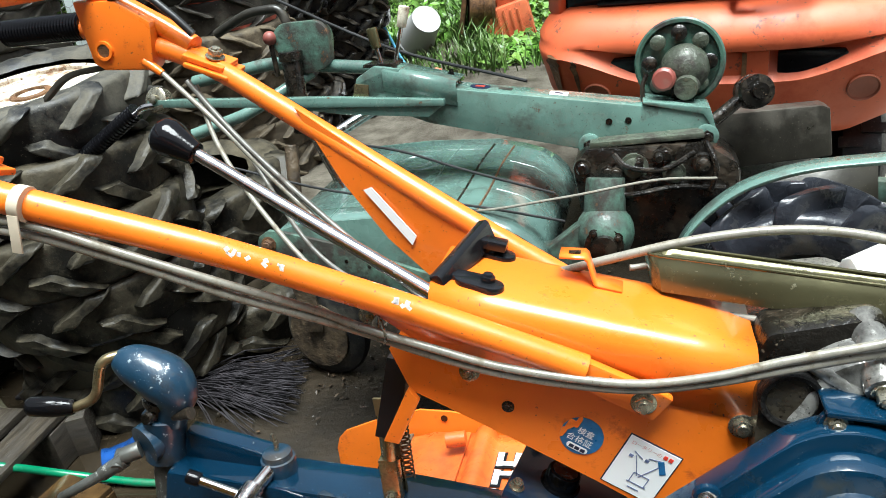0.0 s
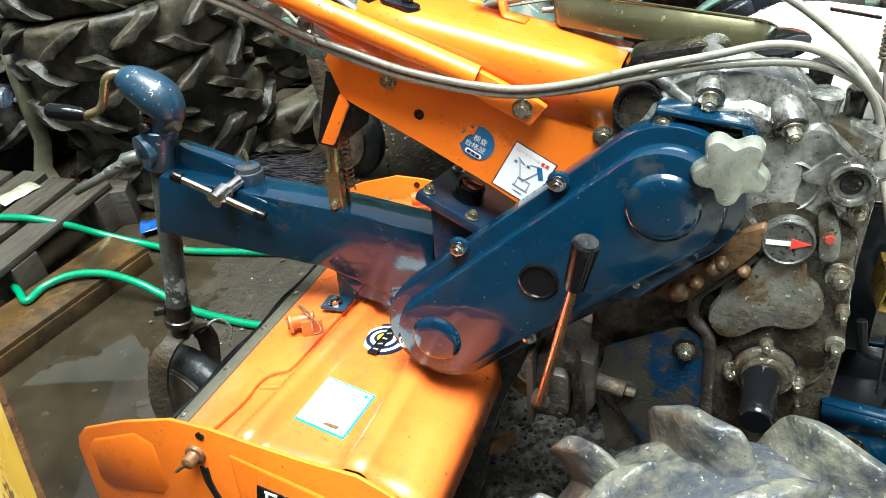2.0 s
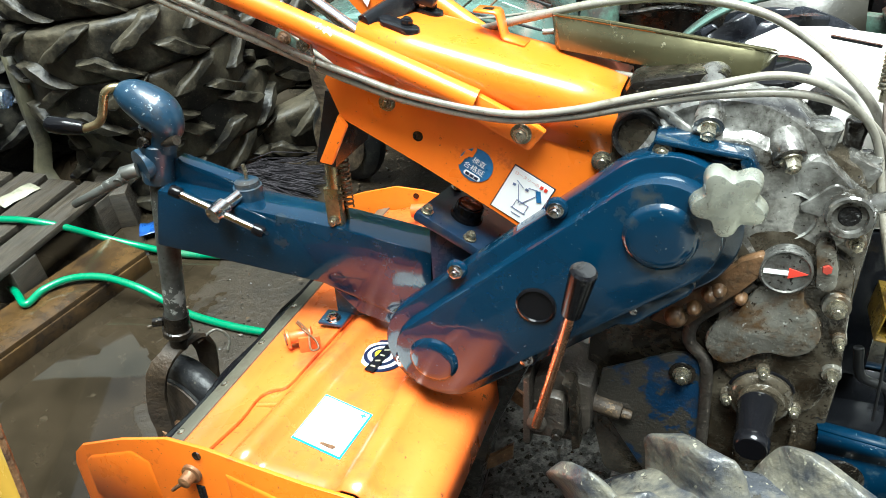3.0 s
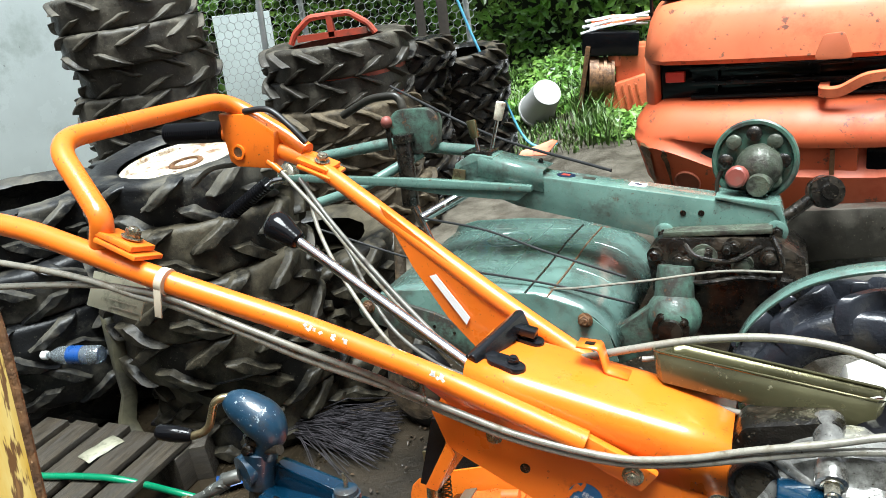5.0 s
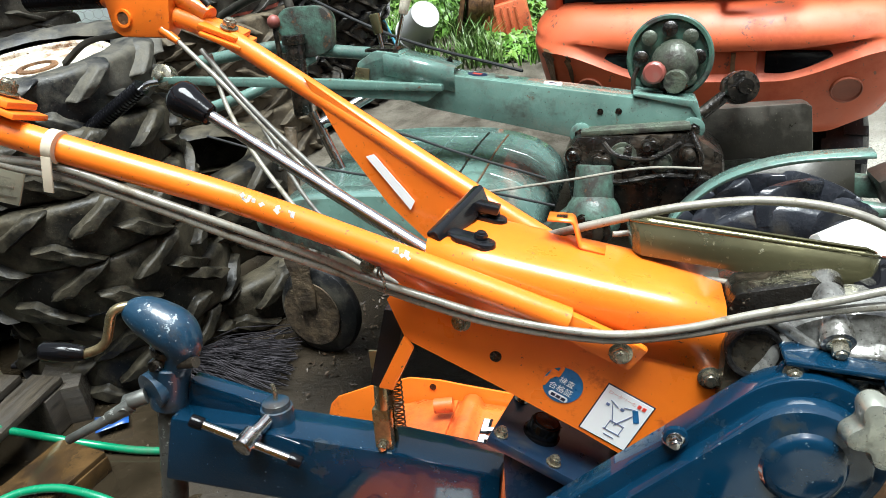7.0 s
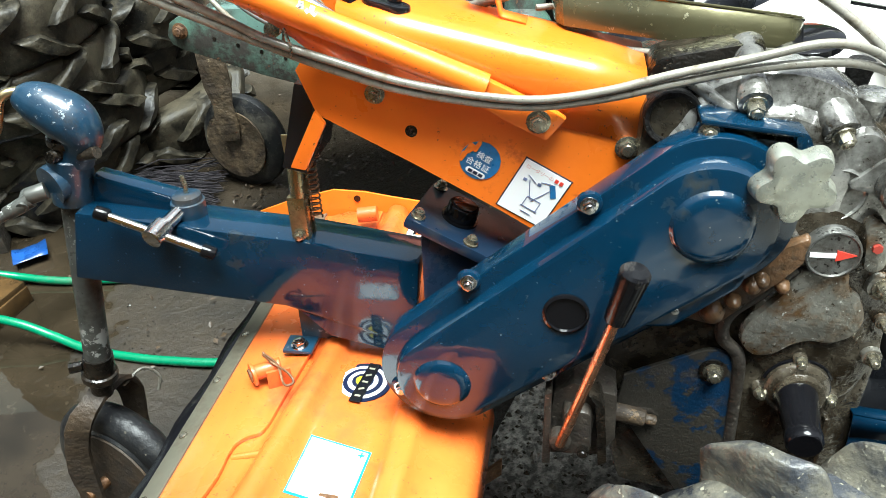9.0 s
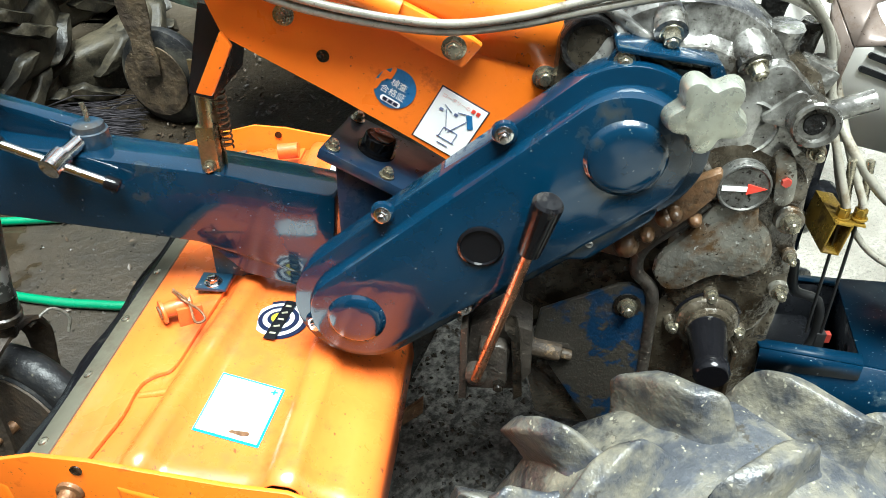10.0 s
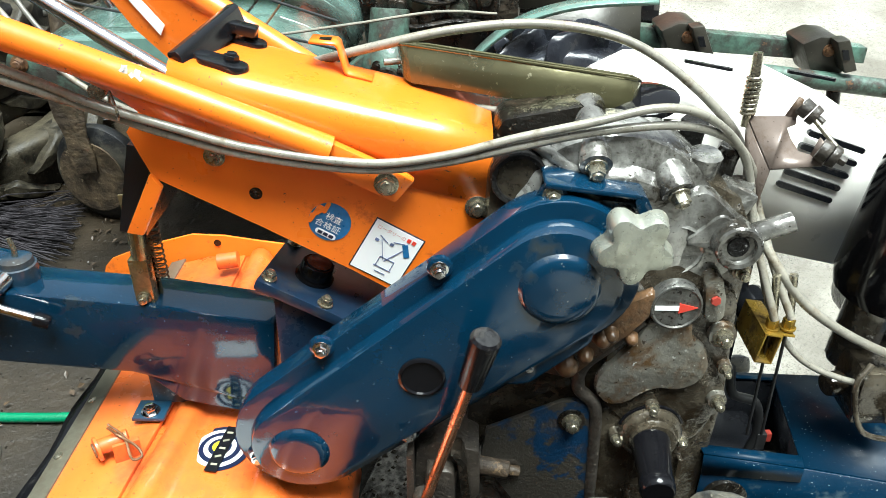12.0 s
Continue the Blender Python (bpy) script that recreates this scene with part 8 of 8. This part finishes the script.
def plank_wet():
    e = nm()
    box(e, (-0.13, 0, 0.045), (1.04, 0.16, 0.03))
    box(e, (-0.13, -0.075, 0.02), (1.04, 0.02, 0.05))
    rough_up(e, 0.006, 9)
    single("wet_plank", e, WOOD_WET, "wet brown board lying in the puddle", "plank", pose(-1.08, 1.27, 0.0, 0, 0, 61), bevel=0.004)


plank_wet()
bm = nm()
box(bm, (0, 0, 0.06), (0.12, 0.16, 0.12))
rough_up(bm, 0.006, 15)
single("wooden_block", bm, WOOD, "old dark timber block on the mud", "timber block", pose(-1.02, 1.86, 0.0, 0, 0, 10), bevel=0.006)


def broom():
    e = thing("twig_broom", pose(-0.73, 1.97, 0.03, 0, 0, -11), "black twig yard broom lying on wet ground", "broom")
    rng = random.Random(11)
    for k in range(6):
        bm = nm()
        for i in range(45):
            y0, z0 = rng.gauss(0, 0.018), abs(rng.gauss(0, 0.015)) + 0.004
            y1, z1 = rng.gauss(0, 0.085), abs(rng.gauss(0, 0.02)) - 0.02
            x1 = rng.uniform(0.22, 0.36)
            p = [Vector((0, y0, z0)), Vector((x1 * 0.5, (y0 + y1) * 0.5 + rng.gauss(0, 0.01), z0 + 0.015)), Vector((x1, y1, z1))]
            pipe(bm, p, 0.0018, 4)
        tagged(part("twig_spray", bm, TWIG, e), kind="stuff")
    bm = nm()
    for i in range(5):
        pipe(bm, [(-0.55, (i - 2) * 0.008, 0.008), (-0.2, (i - 2) * 0.009, 0.012), (0.06, (i - 2) * 0.009, 0.012)], 0.008, 8)
    part("handle", bm, TWIG, e)
    bm = nm()
    for i in range(8):
        a = rng.uniform(0, 1)
        pipe(bm, spline([(0.20, 0.08, 0.0), (0.28 + 0.05 * a, 0.16 + 0.04 * a, 0.015), (0.36, 0.20 - 0.08 * a, 0.0), (0.40 + 0.06 * a, 0.10, -0.01)]), 0.0016, 4)
    part("loose_wire", bm, TWIG, e)


broom()
bm = nm()
pipe(bm, spline([(-1.95, 1.80, 0.16), (-1.50, 1.66, 0.160), (-1.243, 1.625, 0.160), (-1.145, 1.613, 0.156), (-1.06, 1.614, 0.13), (-0.99, 1.645, 0.07), (-0.873, 1.645, 0.025), (-0.727, 1.612, 0.012), (-0.485, 1.580, 0.012), (-0.28, 1.55, 0.012), (-0.10, 1.49, 0.012), (-0.03, 1.37, 0.012), (-0.10, 1.265, 0.012), (-0.22, 1.235, 0.012), (-0.33, 1.246, 0.012), (-0.42, 1.268, 0.012), (-0.503, 1.293, 0.012), (-0.627, 1.342, 0.015), (-0.711, 1.383, 0.035), (-0.787, 1.41, 0.063), (-0.883, 1.437, 0.078), (-0.973, 1.435, 0.080), (-1.035, 1.400, 0.074), (-1.058, 1.345, 0.072), (-1.110, 1.395, 0.072), (-1.215, 1.490, 0.045), (-1.30, 1.56, 0.03)], 8), 0.0105, 12)
single("garden_hose", bm, HOSE, "bright green garden hose looping over boards and mud", "hose")


def bucket():
    e = thing("bucket", pose(0.15, 5.25, 0.30, 232, 0, 25), "white plastic bucket lying on its side in grass", "bucket", (0, 0, 0))
    bm = nm()
    lathe(bm, (0, 0, -0.13), (0, 0, 1), [(0, 0.095), (0.24, 0.125), (0.245, 0.132), (0.26, 0.132), (0.262, 0.122), (0.24, 0.118), (0.01, 0.09)], 28)
    part("body", bm, BUCKET, e)
    bm = nm()
    pipe(bm, spline([(0.13, 0, 0.11), (0.10, 0.06, 0.16), (0, 0.10, 0.18), (-0.10, 0.06, 0.16), (-0.13, 0, 0.11)]), 0.003, 6)
    part("handle", bm, WIRE, e)


bucket()


def scrap_machine():
    e = thing("scrap_machine", pose(0.66, 5.25, 0.15, 0, 0, -8), "rusty orange scrap machine piled with sheets by the hedge", "scrap machine")
    bm = nm()
    box(bm, (0.07, 0.0, 0.12), (0.30, 0.32, 0.26), Matrix.Rotation(radians(-12), 4, "Y"))
    rough_up(bm, 0.012, 9)
    body = part("engine_case", bm, LIFT, e, "chipped orange engine casing", bevel=0.02)
    for i in range(5):
        bm = nm()
        box(bm, (-0.03 + i * 0.045, -0.155, 0.13), (0.012, 0.03, 0.20), Matrix.Rotation(radians(-12), 4, "Y"))
        part("fin", bm, LIFT, body)
    bm = nm()
    box(bm, (0.10, 0.02, 0.34), (0.20, 0.24, 0.22))
    rod(bm, (0.0, -0.08, 0.34), (0.0, -0.08, 0.42), 0.045)
    part("upper_case", bm, LIFT, body, bevel=0.015)
    bm = nm()
    lathe(bm, (-0.02, -0.04, 0.25), (-1, -0.1, 0.1), [(0, 0.16), (0.02, 0.16), (0.02, 0.145), (0.05, 0.145), (0.05, 0.16), (0.07, 0.16), (0.07, 0.145), (0.10, 0.145), (0.10, 0.16), (0.16, 0.16), (0.16, 0.03)], 24)
    part("wound_drum", bm, RUST_STEEL, e, "rusty wire-wound drum")
    bm = nm()
    box(bm, (-0.21, -0.02, 0.25), (0.03, 0.30, 0.50), Matrix.Rotation(radians(12), 4, "Y"))
    part("side_sheet", bm, RUST_STEEL, e, bevel=0.003)
    bm = nm()
    box(bm, (-0.02, 0.0, 0.49), (0.36, 0.28, 0.15), Matrix.Rotation(radians(6), 4, "Y"))
    part("black_box", bm, BLACK, e, "black plastic box", bevel=0.015)
    rng = random.Random(17)
    for i in range(7):
        bm = nm()
        z = 0.57 + i * 0.010
        pipe(bm, [(-0.16 + rng.uniform(-0.05, 0.04), -0.1 + rng.uniform(-0.05, 0.15), z), (0.0, rng.uniform(-0.1, 0.1), z + 0.02), (0.20 + rng.uniform(-0.04, 0.04), rng.uniform(-0.1, 0.1), z + rng.uniform(-0.03, 0.04))], rng.uniform(0.006, 0.012), 8)
        part("scrap_tube", bm, LIFT if i in (2, 5) else WHITE, e)
    bm = nm()
    box(bm, (0.0, 0.02, 0.60), (0.30, 0.22, 0.006), Matrix.Rotation(radians(-5), 4, "Y"))
    part("cover_sheet", bm, WHITE, e)


scrap_machine()
bm = nm()
prism(bm, [(0, 0), (0.16, -0.02), (0.24, 0.06), (0.21, 0.075), (0.12, 0.05), (0.02, 0.03)], -0.004, 0.004)
single("orange_sheet_scrap", bm, LIFT, "bent orange sheet metal scrap on the weeds", "metal scrap", pose(-0.01, 4.35, 0.19, -40, 0, 6), bevel=0.001)
bm = nm()
pipe(bm, spline([(-0.33, 4.62, 1.35), (-0.27, 4.6, 1.10), (-0.18, 4.58, 0.80), (-0.06, 4.55, 0.48), (0.02, 4.5, 0.28), (0.10, 4.45, 0.21), (0.22, 4.5, 0.20)]), 0.008, 8)
single("blue_rope", bm, ROPE, "light blue rope hanging from the fence", "rope")
for x, w in ((-0.53, 0.05), (-0.40, 0.06)):
    bm = nm()
    box(bm, (0, 0, 0.95), (w, 0.05, 1.9))
    rough_up(bm, 0.008, 7, x)
    single("fence_post", bm, BARK, "dark weathered wooden fence post", "post", pose(x, 4.62, 0.07, 1, 2, 8), bevel=0.006, group="posts at the fence")
bm = nm()
pipe(bm, [(-1.42, 4.18, 0.03), (-1.33, 4.2, 0.9), (-1.28, 4.22, 1.6)], 0.017, 10)
single("grey_pipe", bm, WIRE, "grey steel pipe leaning at the tyre stacks", "pipe")


def bottle():
    a, b = Vector((-1.508, 1.97, 0.385)), Vector((-1.30, 1.955, 0.378))
    e = thing("plastic_bottle", Matrix(), "clear plastic bottle with blue label and white cap", "bottle", a)
    d = (b - a).normalized()
    bm = nm()
    lathe(bm, a + d * 0.02, d, [(0, 0.011), (0.012, 0.011), (0.016, 0.014), (0.045, 0.028), (0.08, 0.031), (0.09, 0.029), (0.13, 0.029), (0.14, 0.031), (0.19, 0.031), (0.198, 0.027), (0.2, 0.012)], 20)
    body = part("body", bm, PET, e)
    bm = nm()
    lathe(bm, a + d * 0.105, d, [(0, 0.0305), (0.05, 0.0305)], 20)
    part("label", bm, BLUE_BAG, body)
    bm = nm()
    lathe(bm, a, d, [(0, 0.012), (0.004, 0.0145), (0.020, 0.0145), (0.022, 0.012)], 16)
    part("cap", bm, WHITE, e)



bottle()
bm = nm()
loft(bm, [[(x * 0.03, y * 0.035, 0.003 * ((x + y) % 2)) for x in range(5)] for y in range(3)])
single("paper_scrap", bm, TAGM, "torn pale paper scrap on the pallet", "paper scrap", pose(-1.27, 1.70, 0.149, 0, 0, 58), solid=0.001)
bm = nm()
loft(bm, [[(x - w, y, z), (x - w * 0.3, y - 0.012, z + 0.004), (x + w, y + 0.006, z - 0.004)] for x, y, z, w in ((-1.225, 1.97, 0.52, 0.035), (-1.212, 1.945, 0.44, 0.04), (-1.222, 1.93, 0.34, 0.028), (-1.225, 1.925, 0.24, 0.026), (-1.26, 1.92, 0.15, 0.03), (-1.25, 1.90, 0.08, 0.05), (-1.20, 1.88, 0.045, 0.07))])
single("tarp_strip", bm, TARP, "olive canvas strip hanging beside the tyres", "canvas strip", solid=0.003)
bm = nm()
rng = random.Random(5)
loft(bm, [[(x * 0.022, y * 0.026, 0.014 + 0.012 * rng.random()) for x in range(5)] for y in range(4)])
single("blue_plastic_scrap", bm, BLUE_BAG, "crumpled blue plastic scrap on the mud", "plastic scrap", pose(-0.90, 1.70, 0.0, 0, 0, 20), solid=0.001)
for z in (0.73, 0.88):
    bm = nm()
    lathe(bm, (0, 0, 0), (0, 0, 1), [(-0.02, 0.295), (-0.02, 0.345), (0.02, 0.345), (0.02, 0.295)], 40)
    single("red_rim_ring", bm, RED_IRON, "red iron rim showing between stacked tyres", "wheel rim", pose(-0.84, 3.85, 0.02 + z), group="rims between the tyres")


def gravel():
    rng = random.Random(23)
    vs, fs = [], []
    for i in range(4200):
        if i % 4:
            x, y = rng.uniform(-0.05, 0.85), rng.uniform(0.35, 1.35)
        else:
            x, y = rng.uniform(-0.6, 0.1), rng.uniform(1.2, 2.3)
        r = rng.uniform(0.0025, 0.008) * (0.5 if i % 4 == 0 else 1)
        c = Vector((x, y, height(x, y) + 0.010 * noise.noise(Vector((x * 2.3, y * 2.3, 1))) + r * 0.2))
        k = len(vs)
        a = rng.uniform(0, 6.28)
        for j in range(4):
            q = rng.uniform(0.7, 1.2)
            vs.append(tuple(c + Vector((r * q * math.cos(a + j * 1.571), r * q * math.sin(a + j * 1.571), -r * 0.2))))
        vs.append(tuple(c + Vector((rng.uniform(-0.3, 0.3) * r, rng.uniform(-0.3, 0.3) * r, r * rng.uniform(0.4, 0.9)))))
        fs.extend([(k, k + 1, k + 4), (k + 1, k + 2, k + 4), (k + 2, k + 3, k + 4), (k + 3, k, k + 4)])
    me = bpy.data.meshes.new("gravel")
    me.from_pydata(vs, [], fs)
    me.materials.append(GRAVEL)
    tagged(new("gravel", me), "dark wet grit and crumbs on the mud", "gravel", kind="stuff")


gravel()


def hub_frame():
    e = thing("red_hub_frame", pose(-0.84, 3.85, 1.05), "red iron wheel hub frame on the tyre stack", "wheel hub")
    bm = nm()
    for s in (-1, 1):
        pipe(bm, rounded([(s * 0.22, 0, 0.0), (s * 0.19, 0, 0.05), (s * 0.10, 0, 0.115), (0, 0, 0.115)], 0.02), 0.016, 8)
    box(bm, (0, 0, 0.02), (0.36, 0.03, 0.03))
    box(bm, (0, 0, 0.06), (0.03, 0.03, 0.10))
    part("spokes", bm, RED_IRON, e)


hub_frame()


# ---- fence, wall, hedge ----
def wall():
    bm = nm()
    box(bm, (0, 0, 1.2), (3.2, 0.12, 2.4))
    single("wall_left", bm, WALLM, "grimy pale painted wall", "wall", pose(-3.55, 3.55, 0.0, 0, 0, 4), kind="structure", bevel=0.004)
    bm = nm()
    box(bm, (0, 0, 0.56), (0.37, 0.02, 1.12))
    single("white_board", bm, WALLM, "white sheet board leaning by the fence", "board", pose(-1.74, 4.90, 0.06, 0, 3, 6), bevel=0.003)

    # Two unseen walls, added out of view to darken the yard's light and reflections.
    for nme, size, m in (("unseen_wall_behind", (16, 0.2, 4.2), pose(0, -3.2, 0, 0, 0, 3)), ("unseen_wall_side", (0.2, 7.0, 4.2), pose(-6.5, 0.2, 0, 0, 0, 0))):
        bm = nm()
        box(bm, (0, 0, size[2] / 2), size)
        single(nme, bm, UNSEEN_WALL, "unseen board wall added to cut light in the yard", "wall", m, kind="structure", bevel=0.01)

    e = thing("overhead_beam", pose(-4.42, 4.9, 0, 0, 0, 98), "dark timber beam on posts above the yard's edge", "beam")
    bm = nm()
    box(bm, (0, 0, 4.0), (6.4, 0.72, 0.3))
    part("beam", bm, BARK, e, bevel=0.02)
    for x in (-3.0, 3.0):
        bm = nm()
        box(bm, (x, 0, 1.92), (0.18, 0.18, 3.86))
        part("post", bm, BARK, e, bevel=0.01)


wall()


def fence():
    e = thing("wire_fence", pose(-2.15, 4.72, 0.05, 0, 0, 4), "hexagonal wire mesh fence on thin posts", "fence")
    vs, fs = [], []

    def wire(a, b, r=0.0022):
        a, b = Vector(a), Vector(b)
        d = (b - a).normalized()
        u = d.cross(Vector((0, 1, 0))).normalized()
        o = [u * r, Vector((0, 1, 0)) * r - u * r * 0.5, Vector((0, -1, 0)) * r - u * r * 0.5]
        k = len(vs)
        vs.extend([tuple(a + q) for q in o] + [tuple(b + q) for q in o])
        fs.extend([(k, k + 1, k + 4, k + 3), (k + 1, k + 2, k + 5, k + 4), (k + 2, k, k + 3, k + 5)])
    w, h = 0.052, 0.060
    for j in range(34):
        for i in range(38):
            x = i * w + (w / 2 if j % 2 else 0)
            z = 0.15 + j * h * 0.75
            q = 0.02 * math.sin(x * 3) * math.sin(z * 2)
            wire((x, q, z), (x, q, z + h * 0.5))
            wire((x, q, z + h * 0.5), (x + w / 2, q, z + h * 0.75))
            wire((x, q, z + h * 0.5), (x - w / 2, q, z + h * 0.75))
    me = bpy.data.meshes.new("wire_mesh")
    me.from_pydata(vs, [], fs)
    me.materials.append(WIRE)
    ob = new("wire_mesh", me)
    ob.parent = e
    tagged(ob, kind="stuff")
    for x in (0.90, 1.91):
        bm = nm()
        rod(bm, (x, 0.03, 0), (x, 0.03, 1.9), 0.018)
        part("post", bm, WIRE, e)


fence()


def leaves(name, label, category, count, place, size, mat, seed, upright=0.0):
    rng = random.Random(seed)
    vs, fs = [], []
    for i in range(count):
        p, nrm = place(rng)
        s = size * rng.uniform(0.6, 1.4)
        nrm = (Vector(nrm) + Vector((rng.gauss(0, 0.6), rng.gauss(0, 0.6), rng.gauss(0, 0.6)))).normalized()
        u = nrm.orthogonal().normalized()
        u = Matrix.Rotation(rng.uniform(0, 6.28), 3, nrm) @ u
        v = nrm.cross(u)
        p = Vector(p)
        k = len(vs)
        vs.extend([tuple(p - u * s), tuple(p - v * s * 0.55 + nrm * s * 0.15), tuple(p + u * s), tuple(p + v * s * 0.55 + nrm * s * 0.15)])
        fs.append((k, k + 1, k + 2, k + 3))
    me = bpy.data.meshes.new(name)
    me.from_pydata(vs, [], fs)
    me.materials.append(mat)
    return tagged(new(name, me), label, category, kind="stuff")


def hedge_at(rng):
    x = rng.uniform(-3.5, 5.5)
    z = rng.uniform(0, 1) ** 0.8 * 3.2
    y = 7.2 - 0.25 * z + 0.5 * noise.noise(Vector((x * 0.8, z * 0.9, 4))) + rng.uniform(-0.12, 0.25)
    return (x, y, 0.1 + z), (0, -0.8, 0.5)


leaves("ivy_bank", "dense green ivy and climbing weeds covering a bank", "plants", 26000, hedge_at, 0.045, LEAF, 2)
bm = nm()
loft(bm, [[(x, 7.6 - 0.2 * z, z) for x in (-4, -2, 0, 2, 4, 6)] for z in (0, 1, 2, 3, 3.6)])
single("bank", bm, surf("dark_earth_bank", (0.02, 0.028, 0.012), 0.9), "dark earth bank behind the ivy", "bank", kind="structure")


def weeds_at(rng):
    while True:
        x, y = rng.uniform(-0.1, 1.5), rng.uniform(4.5, 7.0)
        if y > 5.35 or x > 0.42:
            break
    tall = 0.10 + 0.25 * max(0, noise.noise(Vector((x * 2, y * 2, 0)))) if y > 5.3 else 0.06
    return (x, y, height(x, y) + rng.uniform(0, 1) ** 2 * tall), (0, -0.3, 1)


leaves("weeds", "low weeds and creepers on the ground", "plants", 7000, weeds_at, 0.032, LEAF, 6)


def grass():
    rng = random.Random(9)
    vs, fs = [], []
    for i in range(9000):
        x, y = rng.uniform(-0.3, 1.7), rng.uniform(4.4, 7.0)
        if noise.noise(Vector((x * 1.7, y * 1.7, 7))) < -0.05:
            continue
        z = height(x, y)
        h = rng.uniform(0.06, 0.24) if y > 5.4 or x > 0.35 else rng.uniform(0.03, 0.10)
        a = rng.uniform(0, 6.28)
        d = Vector((math.cos(a), math.sin(a), 0))
        w = Vector((-d.y, d.x, 0)) * 0.005
        p = Vector((x, y, z - 0.01))
        q = p + Vector((0, 0, h * 0.6)) + d * h * 0.18
        r = p + Vector((0, 0, h * 0.9)) + d * h * 0.6
        k = len(vs)
        vs.extend([tuple(p - w), tuple(p + w), tuple(q + w * 0.8), tuple(q - w * 0.8), tuple(r)])
        fs.extend([(k, k + 1, k + 2, k + 3), (k + 3, k + 2, k + 4)])
    me = bpy.data.meshes.new("grass")
    me.from_pydata(vs, [], fs)
    me.materials.append(GRASSM)
    tagged(new("grass", me), "long unmown grass beside the yard", "grass", kind="stuff")


grass()


def litter_at(rng):
    x, y = (rng.uniform(-0.75, 0.35), rng.uniform(1.25, 2.5)) if rng.random() < 0.25 else (rng.gauss(0.0, 0.3), rng.gauss(2.1, 0.2))
    return (x, y, height(x, y) + rng.uniform(0.004, 0.014)), (0, 0, 1.6)


leaves("leaf_litter", "dead brown leaves and bits scattered on the mud", "leaf litter", 700, litter_at, 0.008, LITTER, 41)
